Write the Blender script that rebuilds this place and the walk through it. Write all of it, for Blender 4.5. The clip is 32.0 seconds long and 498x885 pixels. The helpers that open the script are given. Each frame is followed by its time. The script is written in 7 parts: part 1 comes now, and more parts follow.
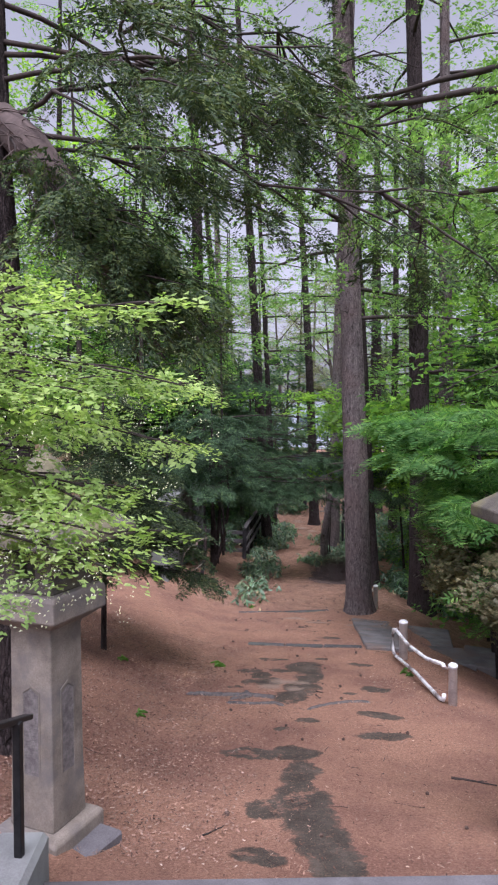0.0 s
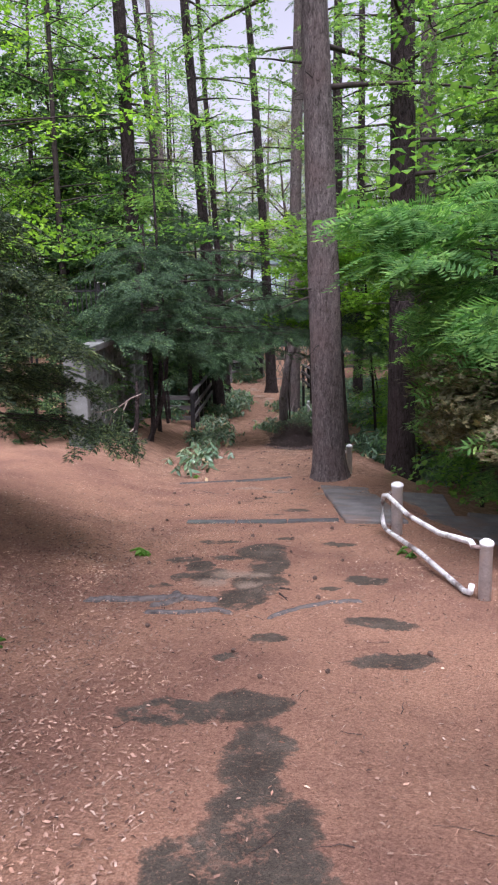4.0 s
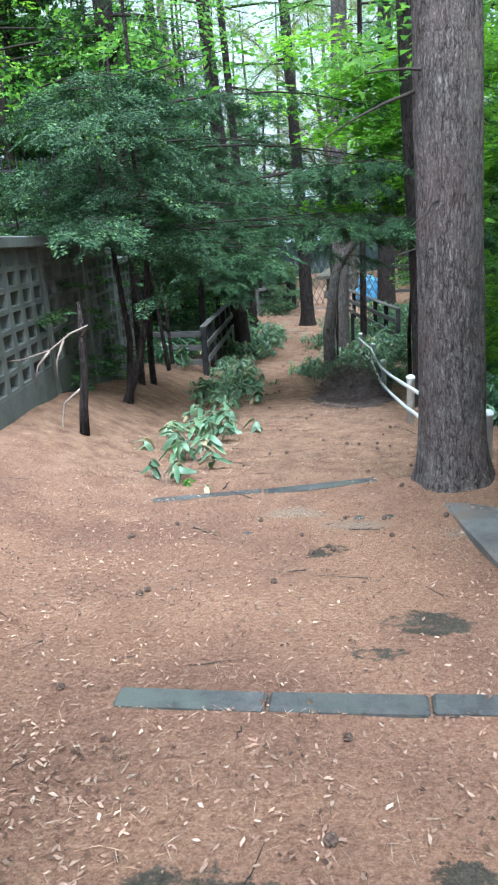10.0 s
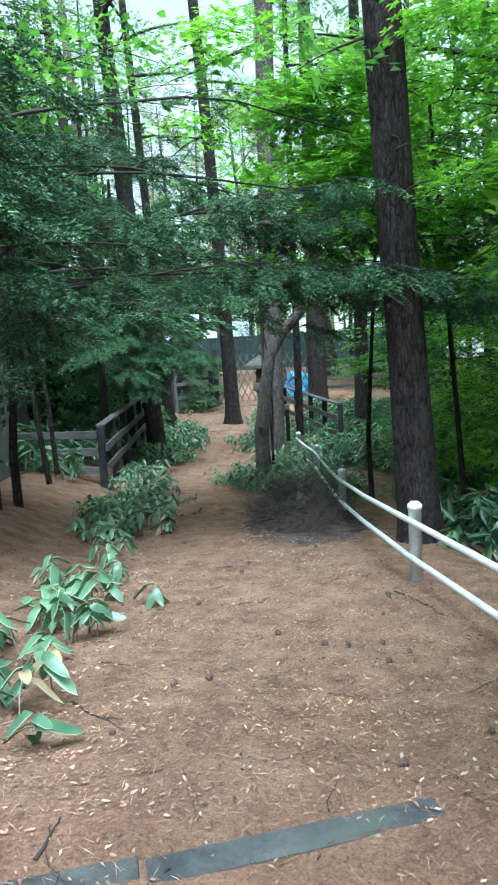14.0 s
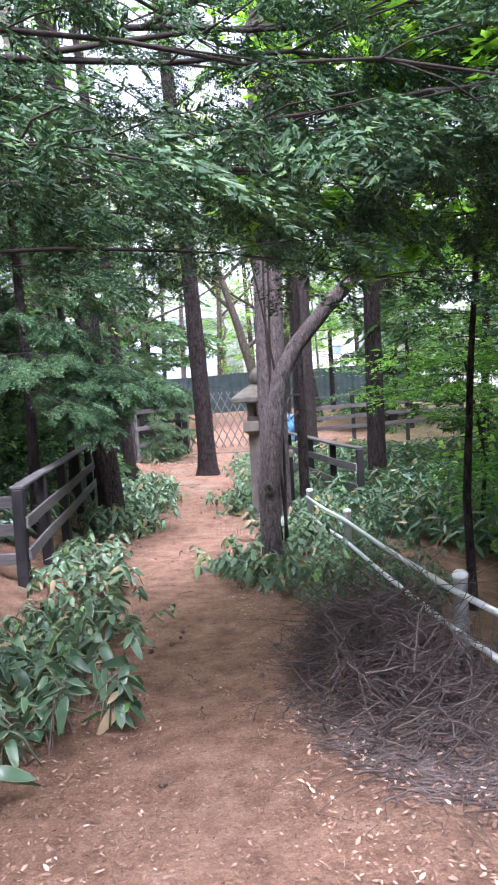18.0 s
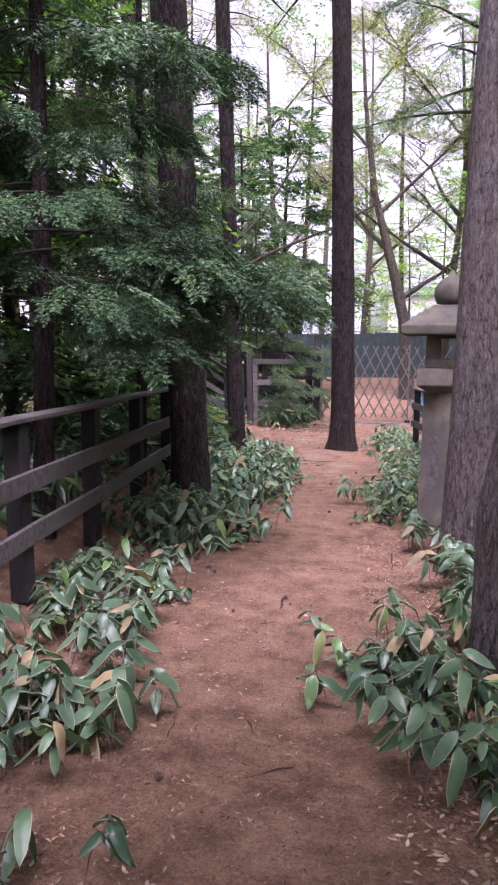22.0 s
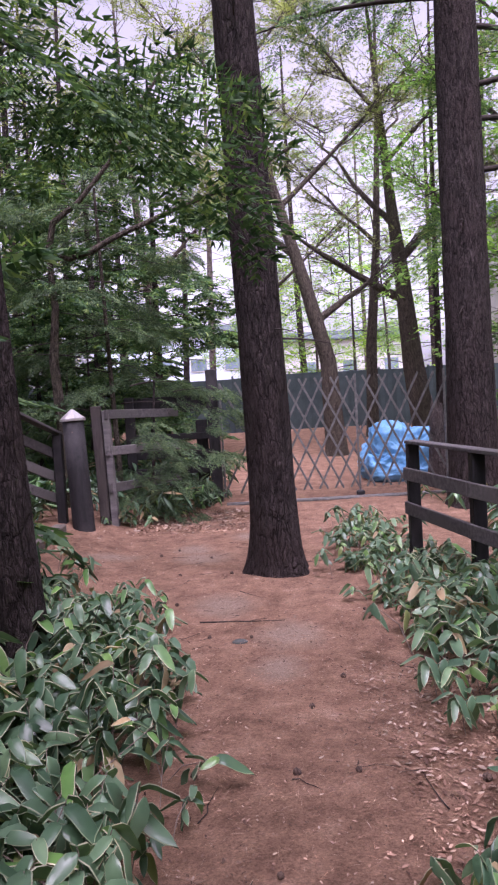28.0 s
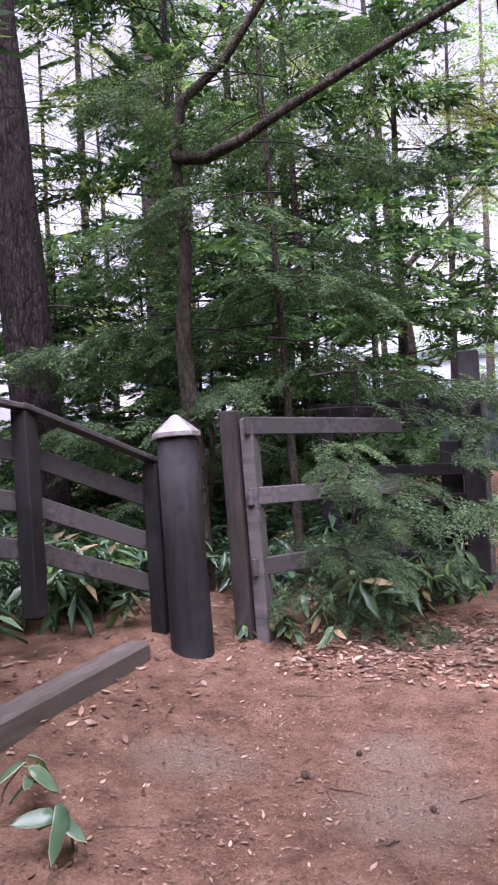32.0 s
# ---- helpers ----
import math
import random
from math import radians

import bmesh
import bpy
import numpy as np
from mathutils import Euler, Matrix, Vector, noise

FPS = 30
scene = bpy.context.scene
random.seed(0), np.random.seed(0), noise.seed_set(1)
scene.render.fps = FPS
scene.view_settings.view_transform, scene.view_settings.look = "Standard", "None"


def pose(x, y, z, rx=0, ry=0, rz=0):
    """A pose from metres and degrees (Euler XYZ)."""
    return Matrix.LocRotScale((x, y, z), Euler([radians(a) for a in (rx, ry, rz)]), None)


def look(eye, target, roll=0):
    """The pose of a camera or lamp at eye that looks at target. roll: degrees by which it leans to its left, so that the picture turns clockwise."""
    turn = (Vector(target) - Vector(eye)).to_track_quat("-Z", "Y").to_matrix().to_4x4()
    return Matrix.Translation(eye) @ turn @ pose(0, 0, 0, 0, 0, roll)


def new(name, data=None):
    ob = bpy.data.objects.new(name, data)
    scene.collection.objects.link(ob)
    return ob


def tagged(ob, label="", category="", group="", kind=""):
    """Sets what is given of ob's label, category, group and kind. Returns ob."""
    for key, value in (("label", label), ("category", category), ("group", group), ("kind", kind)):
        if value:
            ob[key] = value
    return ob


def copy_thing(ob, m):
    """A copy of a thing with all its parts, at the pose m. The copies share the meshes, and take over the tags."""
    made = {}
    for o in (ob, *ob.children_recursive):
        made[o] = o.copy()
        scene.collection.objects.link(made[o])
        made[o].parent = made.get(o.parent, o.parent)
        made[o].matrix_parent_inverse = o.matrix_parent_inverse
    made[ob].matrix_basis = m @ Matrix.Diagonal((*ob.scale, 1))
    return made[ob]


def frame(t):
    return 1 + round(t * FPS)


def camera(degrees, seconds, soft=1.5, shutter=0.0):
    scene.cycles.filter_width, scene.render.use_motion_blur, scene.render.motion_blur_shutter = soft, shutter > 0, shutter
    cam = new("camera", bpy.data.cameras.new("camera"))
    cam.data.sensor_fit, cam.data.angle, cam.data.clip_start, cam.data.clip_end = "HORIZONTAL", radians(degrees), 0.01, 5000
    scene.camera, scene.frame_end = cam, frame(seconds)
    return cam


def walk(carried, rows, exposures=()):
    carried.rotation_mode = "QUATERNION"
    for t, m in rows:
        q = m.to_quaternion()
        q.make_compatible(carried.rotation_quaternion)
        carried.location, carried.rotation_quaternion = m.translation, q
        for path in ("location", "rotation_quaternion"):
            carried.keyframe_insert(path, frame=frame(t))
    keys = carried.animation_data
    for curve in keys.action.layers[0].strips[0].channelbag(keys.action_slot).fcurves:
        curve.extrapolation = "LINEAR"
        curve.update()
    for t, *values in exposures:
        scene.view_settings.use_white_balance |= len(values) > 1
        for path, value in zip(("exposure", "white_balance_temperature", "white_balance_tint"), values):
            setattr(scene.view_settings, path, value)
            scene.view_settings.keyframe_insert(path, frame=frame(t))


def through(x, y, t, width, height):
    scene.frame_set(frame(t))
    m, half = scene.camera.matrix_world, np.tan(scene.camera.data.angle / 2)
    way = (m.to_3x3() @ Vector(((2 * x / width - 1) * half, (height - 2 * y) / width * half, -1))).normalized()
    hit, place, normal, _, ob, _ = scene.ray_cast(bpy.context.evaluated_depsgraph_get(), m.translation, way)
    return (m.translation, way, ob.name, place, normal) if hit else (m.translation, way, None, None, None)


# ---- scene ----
cam = camera(38.5, 32.0, 2.2)
PATH = [
    (0, (2.013, 0.566, 4.203), (1.704, 2.541, 4.141), -0.3),
    (0.5, (1.99, 1.005, 4.087), (1.71, 2.983, 3.984), 1.0),
    (1, (1.958, 1.381, 4.001), (1.715, 3.35, 3.749), 0.1),
    (1.5, (1.991, 1.728, 3.834), (1.708, 3.685, 3.533), 0.1),
    (2, (1.982, 2.073, 3.734), (1.744, 4.025, 3.371), 0.5),
    (2.5, (1.923, 2.483, 3.607), (1.672, 4.423, 3.191), -1.8),
    (3, (1.914, 2.888, 3.433), (1.547, 4.808, 3.008), -2.1),
    (3.5, (1.84, 3.284, 3.33), (1.524, 5.225, 2.966), -0.4),
    (4, (1.792, 3.687, 3.231), (1.601, 5.638, 2.834), -1.6),
    (4.5, (1.771, 4.083, 3.065), (1.574, 6.024, 2.624), -0.9),
    (6.5, (1.568, 5.762, 2.703), (1.412, 7.677, 2.148), -1.3),
    (7, (1.533, 6.211, 2.684), (1.426, 8.132, 2.138), -2.9),
    (7.5, (1.434, 6.749, 2.646), (1.247, 8.656, 2.071), -3.2),
    (8, (1.33, 7.307, 2.579), (1.106, 9.202, 1.981), -3.7),
    (8.5, (1.294, 7.844, 2.511), (1.052, 9.743, 1.93), -3.9),
    (9, (1.24, 8.376, 2.473), (1.021, 10.279, 1.9), -5.1),
    (9.5, (1.209, 8.883, 2.371), (0.928, 10.783, 1.813), -5.9),
    (10, (1.176, 9.383, 2.346), (0.893, 11.282, 1.787), -4.0),
    (10.5, (1.15, 9.865, 2.31), (0.962, 11.793, 1.816), -5.1),
    (11, (1.127, 10.35, 2.186), (0.924, 12.261, 1.632), -4.8),
    (11.5, (1.064, 10.794, 2.114), (0.897, 12.711, 1.566), -5.7),
    (12, (1.014, 11.219, 2.035), (0.898, 13.13, 1.456), -6.0),
    (12.5, (0.96, 11.582, 2.06), (0.88, 13.494, 1.479), -4.6),
    (13, (0.918, 12.024, 2.047), (0.916, 13.964, 1.562), -5.1),
    (13.5, (0.926, 12.372, 1.958), (0.86, 14.342, 1.618), -3.3),
    (15.5, (0.673, 14.972, 1.781), (0.639, 16.952, 1.503), -3.4),
    (16, (0.632, 15.393, 1.742), (0.533, 17.375, 1.487), -3.7),
    (16.5, (0.566, 15.778, 1.647), (0.463, 17.772, 1.538), -3.0),
    (17, (0.434, 16.237, 1.546), (0.27, 18.224, 1.396), -3.1),
    (17.5, (0.365, 16.715, 1.549), (0.1, 18.69, 1.371), -1.7),
    (18, (0.321, 17.218, 1.475), (0.376, 19.209, 1.294), -3.8),
    (18.5, (0.262, 17.787, 1.369), (0.167, 19.777, 1.187), -4.6),
    (19, (0.222, 18.384, 1.3), (0.13, 20.379, 1.202), -2.9),
    (19.5, (0.216, 18.985, 1.229), (0.043, 20.976, 1.135), -1.3),
    (20, (0.167, 19.591, 1.136), (-0.058, 21.571, 0.967), -0.5),
    (20.5, (0.134, 20.165, 1.076), (-0.073, 22.138, 0.826), -0.3),
    (21, (0.111, 20.754, 1.04), (-0.108, 22.73, 0.825), -0.3),
    (21.5, (0.093, 21.364, 0.991), (-0.103, 23.345, 0.792), -1.7),
    (22, (0.05, 21.992, 0.913), (-0.257, 23.951, 0.655), 0.6),
    (22.5, (-0.006, 22.582, 0.856), (-0.27, 24.562, 0.746), -0.8),
    (23, (-0.113, 23.179, 0.778), (-0.411, 25.149, 0.605), -0.4),
    (23.5, (-0.246, 23.734, 0.732), (-0.556, 25.7, 0.543), -0.8),
    (24, (-0.329, 24.286, 0.703), (-0.6, 26.259, 0.521), -2.2),
    (24.5, (-0.347, 24.788, 0.715), (-0.532, 26.771, 0.532), -2.8),
    (25, (-0.287, 25.328, 0.703), (-0.198, 27.316, 0.507), -4.8),
    (25.5, (-0.239, 25.915, 0.668), (-0.295, 27.908, 0.508), -3.3),
    (27.5, (-0.414, 28.668, 0.594), (-0.401, 30.659, 0.41), -4.5),
    (28, (-0.456, 29.296, 0.624), (-0.475, 31.294, 0.524), -3.4),
    (28.5, (-0.501, 29.916, 0.611), (-0.355, 31.911, 0.592), -3.1),
    (29, (-0.457, 30.534, 0.585), (-0.269, 32.525, 0.535), -4.0),
    (29.5, (-0.39, 31.223, 0.517), (-0.246, 33.217, 0.452), -3.7),
    (30, (-0.31, 31.848, 0.523), (-0.322, 33.848, 0.467), -3.3),
    (30.5, (-0.316, 32.556, 0.474), (-0.598, 34.536, 0.469), -1.9),
    (31, (-0.333, 33.212, 0.433), (-0.74, 35.17, 0.443), -2.8),
    (31.5, (-0.391, 33.869, 0.433), (-0.993, 35.776, 0.452), -2.8),
    (32, (-0.534, 34.477, 0.417), (-1.297, 36.326, 0.453), -3.3),
]
EXPOSURES = [(0, 1.14, 5700, 28), (1, 1.26, 5550, 34), (4, 1.42, 5800, 28), (7, 1.82, 5350, -2), (9, 2.1, 5150, 2), (12, 2.12, 5050, 0), (13, 2.12, 4950, -6), (16, 2.15, 5050, 4), (17, 2.48, 5200, 14), (18, 2.82, 5500, 28), (19, 3.18, 5650, 48), (20, 3.05, 5600, 48), (21, 2.75, 5650, 44), (22, 2.22, 5800, 46), (24, 2.2, 5800, 46), (25.5, 2.04, 5900, 50), (28, 1.8, 5800, 48), (30, 1.82, 5800, 40), (31, 1.97, 5750, 38), (32, 2.12, 5700, 42)]
SKY = 0.085
walk(cam, [(t, look(eye, target, roll)) for t, eye, target, roll in PATH], EXPOSURES)

# ---- world and light: an overcast spring day under tall trees ----
world = bpy.data.worlds.new("overcast_sky")
scene.world = world
world.use_nodes = True
wn = world.node_tree.nodes
wl = world.node_tree.links
wn.clear()
sky = wn.new("ShaderNodeTexSky")
sky.sky_type = "NISHITA"
sky.sun_disc = False
sky.sun_elevation = radians(52)
sky.sun_rotation = radians(200)
sky.dust_density = 4.0
veil = wn.new("ShaderNodeHueSaturation")
veil.inputs["Saturation"].default_value = 0.12
wbg = wn.new("ShaderNodeBackground")
wbg.inputs["Strength"].default_value = SKY
wout = wn.new("ShaderNodeOutputWorld")
wl.new(sky.outputs[0], veil.inputs["Color"])
wl.new(veil.outputs[0], wbg.inputs["Color"])
wl.new(wbg.outputs[0], wout.inputs["Surface"])

sun = new("sun", bpy.data.lights.new("sun", "SUN"))
sun.data.energy = 2.9
sun.data.angle = radians(40)
sun.data.color = (1.0, 0.96, 0.9)
sun.matrix_world = look((0, 0, 30), (-6, 14, 0))

rng = np.random.default_rng(7)


# ---- small tools ----
def smooth(a):
    a = np.clip(a, 0, 1)
    return a * a * (3 - 2 * a)


def quad_mesh(name, verts, faces, mats=(), mat_index=None, shade=False):
    """A mesh from arrays of corners and of four-sided faces."""
    verts, faces = np.asarray(verts, np.float32), np.asarray(faces, np.int32)
    me = bpy.data.meshes.new(name)
    k = faces.shape[1]
    me.vertices.add(len(verts))
    me.vertices.foreach_set("co", verts.ravel())
    me.loops.add(faces.size)
    me.loops.foreach_set("vertex_index", faces.ravel())
    me.polygons.add(len(faces))
    me.polygons.foreach_set("loop_start", np.arange(len(faces), dtype=np.int32) * k)
    for m in mats:
        me.materials.append(m)
    if mat_index is not None:
        me.polygons.foreach_set("material_index", np.asarray(mat_index, np.int32))
    if shade:
        me.polygons.foreach_set("use_smooth", np.ones(len(faces), bool))
    me.update(calc_edges=True)
    return me


def part(name, data, material, parent=None, label=""):
    """Links a bmesh or a mesh as one object, under a thing or a part."""
    if isinstance(data, bmesh.types.BMesh):
        me = bpy.data.meshes.new(name)
        data.to_mesh(me)
        data.free()
    else:
        me = data
    if material is not None and not me.materials:
        me.materials.append(material)
    ob = new(name, me)
    if parent is not None:
        ob.parent = parent
    if label:
        ob["label"] = label
    return ob


def thing(name, label, category, at=None, group="", kind=""):
    ob = new(name)
    ob.empty_display_size = 0.2
    if at is not None:
        ob.matrix_basis = at
    return tagged(ob, label, category, group, kind)


def box_bm(bm, size, m=None, bevel=0.0):
    """Adds a box of that size, centred, to a bmesh."""
    geo = bmesh.ops.create_cube(bm, size=1.0)["verts"]
    bmesh.ops.scale(bm, vec=size, verts=geo)
    if bevel:
        edges = list({e for v in geo for e in v.link_edges})
        geo = bmesh.ops.bevel(bm, geom=edges, offset=bevel, segments=1, affect="EDGES", profile=0.5)["verts"]
        geo = list({v for v in bm.verts if v.is_valid and v in set(geo)})
    if m is not None:
        bmesh.ops.transform(bm, matrix=m, verts=geo)
    return geo


def box(size, m=None, bevel=0.01):
    bm = bmesh.new()
    box_bm(bm, size, None, bevel)
    if m is not None:
        bmesh.ops.transform(bm, matrix=m, verts=bm.verts)
    return bm


def lathe(profile, n=16, ribs=0.0, turn=0.0):
    """A round body from (radius, height) pairs."""
    bm = bmesh.new()
    rings = []
    for r, z in profile:
        rings.append([bm.verts.new((r * math.cos(2 * math.pi * i / n + turn), r * math.sin(2 * math.pi * i / n + turn), z)) for i in range(n)])
    for a, b in zip(rings, rings[1:]):
        for i in range(n):
            bm.faces.new((a[i], a[(i + 1) % n], b[(i + 1) % n], b[i]))
    bm.faces.new(list(reversed(rings[0])))
    bm.faces.new(rings[-1])
    return bm


def tube_arrays(points, radii, n=8):
    """Corners and faces of a tapering pipe along points."""
    p = np.asarray(points, float)
    r = np.broadcast_to(np.asarray(radii, float), len(p))
    tan = np.gradient(p, axis=0)
    tan /= np.linalg.norm(tan, axis=1, keepdims=True) + 1e-9
    ref = np.array([0.0, 0.0, 1.0]) if abs(tan[0][2]) < 0.9 else np.array([1.0, 0.0, 0.0])
    x = np.cross(tan, ref)
    x /= np.linalg.norm(x, axis=1, keepdims=True) + 1e-9
    y = np.cross(tan, x)
    a = np.linspace(0, 2 * np.pi, n, endpoint=False)
    v = p[:, None] + r[:, None, None] * (np.cos(a)[None, :, None] * x[:, None] + np.sin(a)[None, :, None] * y[:, None])
    k = len(p)
    i, j = np.meshgrid(np.arange(k - 1), np.arange(n), indexing="ij")
    f = np.stack([i * n + j, i * n + (j + 1) % n, (i + 1) * n + (j + 1) % n, (i + 1) * n + j], -1).reshape(-1, 4)
    return v.reshape(-1, 3), f


def merged(pieces):
    vs, fs, base = [], [], 0
    for v, f in pieces:
        vs.append(v)
        fs.append(f + base)
        base += len(v)
    return np.concatenate(vs), np.concatenate(fs)


def tube(points, radii, n=8, caps=True):
    """A pipe as a bmesh, with closed ends."""
    v, f = tube_arrays(points, radii, n)
    bm = bmesh.new()
    bv = [bm.verts.new(c) for c in v]
    for q in f:
        bm.faces.new([bv[i] for i in q])
    if caps:
        bm.faces.new(bv[:n])
        bm.faces.new(list(reversed(bv[-n:])))
    for face in bm.faces:
        face.smooth = True
    bmesh.ops.recalc_face_normals(bm, faces=bm.faces)
    return bm


def scatter(template, pos, axis, up, scale):
    """Copies of a template (corners, faces) laid along axis with their upper side towards up."""
    tv, tf = template
    axis = axis / (np.linalg.norm(axis, axis=1, keepdims=True) + 1e-9)
    side = np.cross(up, axis)
    side /= np.linalg.norm(side, axis=1, keepdims=True) + 1e-9
    top = np.cross(axis, side)
    s = np.asarray(scale)[:, None, None]
    v = pos[:, None] + s * (tv[None, :, 0:1] * axis[:, None] + tv[None, :, 1:2] * side[:, None] + tv[None, :, 2:3] * top[:, None])
    f = tf[None] + (np.arange(len(pos)) * len(tv))[:, None, None]
    return v.reshape(-1, 3), f.reshape(-1, tf.shape[1])


# ---- materials ----
def shader(name):
    m = bpy.data.materials.new(name)
    m.use_nodes = True
    return m, m.node_tree.nodes, m.node_tree.links, m.node_tree.nodes["Principled BSDF"]


def noise_node(n, l, scale, detail=6.0, rough=0.6, stretch=None, source=None):
    """Noise over the place in metres."""
    tex = n.new("ShaderNodeTexNoise")
    tex.inputs["Scale"].default_value = scale
    tex.inputs["Detail"].default_value = detail
    tex.inputs["Roughness"].default_value = rough
    src = source
    if src is None:
        src = n.new("ShaderNodeNewGeometry").outputs["Position"]
    if stretch is not None:
        mp = n.new("ShaderNodeMapping")
        mp.inputs["Scale"].default_value = stretch
        l.new(src, mp.inputs["Vector"])
        src = mp.outputs[0]
    l.new(src, tex.inputs["Vector"])
    return tex


def ramp_node(n, l, fac, stops):
    r = n.new("ShaderNodeValToRGB")
    e = r.color_ramp.elements
    while len(e) < len(stops):
        e.new(0.5)
    for item, (p, c) in zip(e, stops):
        item.position, item.color = p, (*c, 1)
    l.new(fac, r.inputs["Fac"])
    return r


def mix_node(n, l, fac, a, b, mode="MIX"):
    mx = n.new("ShaderNodeMix")
    mx.data_type, mx.blend_type = "RGBA", mode
    for socket, value in ((mx.inputs["Factor"], fac), (mx.inputs["A"], a), (mx.inputs["B"], b)):
        if isinstance(value, (int, float)):
            socket.default_value = value
        elif isinstance(value, tuple):
            socket.default_value = (*value, 1)
        else:
            l.new(value, socket)
    return mx.outputs["Result"]


def surface(name, dark, light, scale=6.0, rough=0.85, bump=0.3, stretch=None, fine=60.0, stain=None, local=False, piece=0.0, dist=0.01, metal=0.0):
    """A worn surface: two colours in broad noise, fine grain on top, and relief."""
    m, n, l, b = shader(name)
    src = n.new("ShaderNodeTexCoord").outputs["Object"] if local else n.new("ShaderNodeNewGeometry").outputs["Position"]
    broad = noise_node(n, l, scale, 5, 0.6, stretch, src)
    grain = noise_node(n, l, fine, 6, 0.7, stretch, src)
    col = ramp_node(n, l, broad.outputs["Fac"], [(0.3, dark), (0.7, light)]).outputs[0]
    shade = ramp_node(n, l, grain.outputs["Fac"], [(0.25, (0.55, 0.55, 0.55)), (0.7, (1.15, 1.15, 1.15))]).outputs[0]
    col = mix_node(n, l, 0.75, col, shade, "MULTIPLY")
    if stain:
        patch = noise_node(n, l, scale * 0.45, 4, 0.65, None, src)
        mask = ramp_node(n, l, patch.outputs["Fac"], [(0.48, (0, 0, 0)), (0.62, (1, 1, 1))]).outputs[0]
        col = mix_node(n, l, mask, col, stain)
    if piece:
        info = n.new("ShaderNodeObjectInfo")
        vary = ramp_node(n, l, info.outputs["Random"], [(0, (1 - piece,) * 3), (1, (1 + piece,) * 3)]).outputs[0]
        col = mix_node(n, l, 1.0, col, vary, "MULTIPLY")
    l.new(col, b.inputs["Base Color"])
    b.inputs["Roughness"].default_value = rough
    b.inputs["Metallic"].default_value = metal
    b.inputs["Specular IOR Level"].default_value = 0.3
    bp = n.new("ShaderNodeBump")
    bp.inputs["Strength"].default_value = bump
    bp.inputs["Distance"].default_value = dist
    l.new(grain.outputs["Fac"], bp.inputs["Height"])
    l.new(bp.outputs[0], b.inputs["Normal"])
    return m


def leaf_surface(name, stops, through=0.35, rough=0.55, gloss=0.25):
    """Leaves that let some light through; each leaf takes its own shade."""
    m, n, l, b = shader(name)
    geo = n.new("ShaderNodeNewGeometry")
    col = ramp_node(n, l, geo.outputs["Random Per Island"], stops).outputs[0]
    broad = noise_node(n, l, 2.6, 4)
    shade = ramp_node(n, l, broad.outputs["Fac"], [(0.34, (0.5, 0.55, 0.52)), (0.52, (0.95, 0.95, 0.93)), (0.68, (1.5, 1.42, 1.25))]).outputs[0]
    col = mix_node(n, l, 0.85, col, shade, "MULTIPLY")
    l.new(col, b.inputs["Base Color"])
    b.inputs["Roughness"].default_value = rough
    b.inputs["Specular IOR Level"].default_value = gloss
    tr = n.new("ShaderNodeBsdfTranslucent")
    bright = mix_node(n, l, 1.0, col, (1.25, 1.35, 0.7), "MULTIPLY")
    l.new(bright, tr.inputs["Color"])
    mx = n.new("ShaderNodeMixShader")
    mx.inputs[0].default_value = through
    l.new(b.outputs[0], mx.inputs[1])
    l.new(tr.outputs[0], mx.inputs[2])
    l.new(mx.outputs[0], n["Material Output"].inputs["Surface"])
    return m


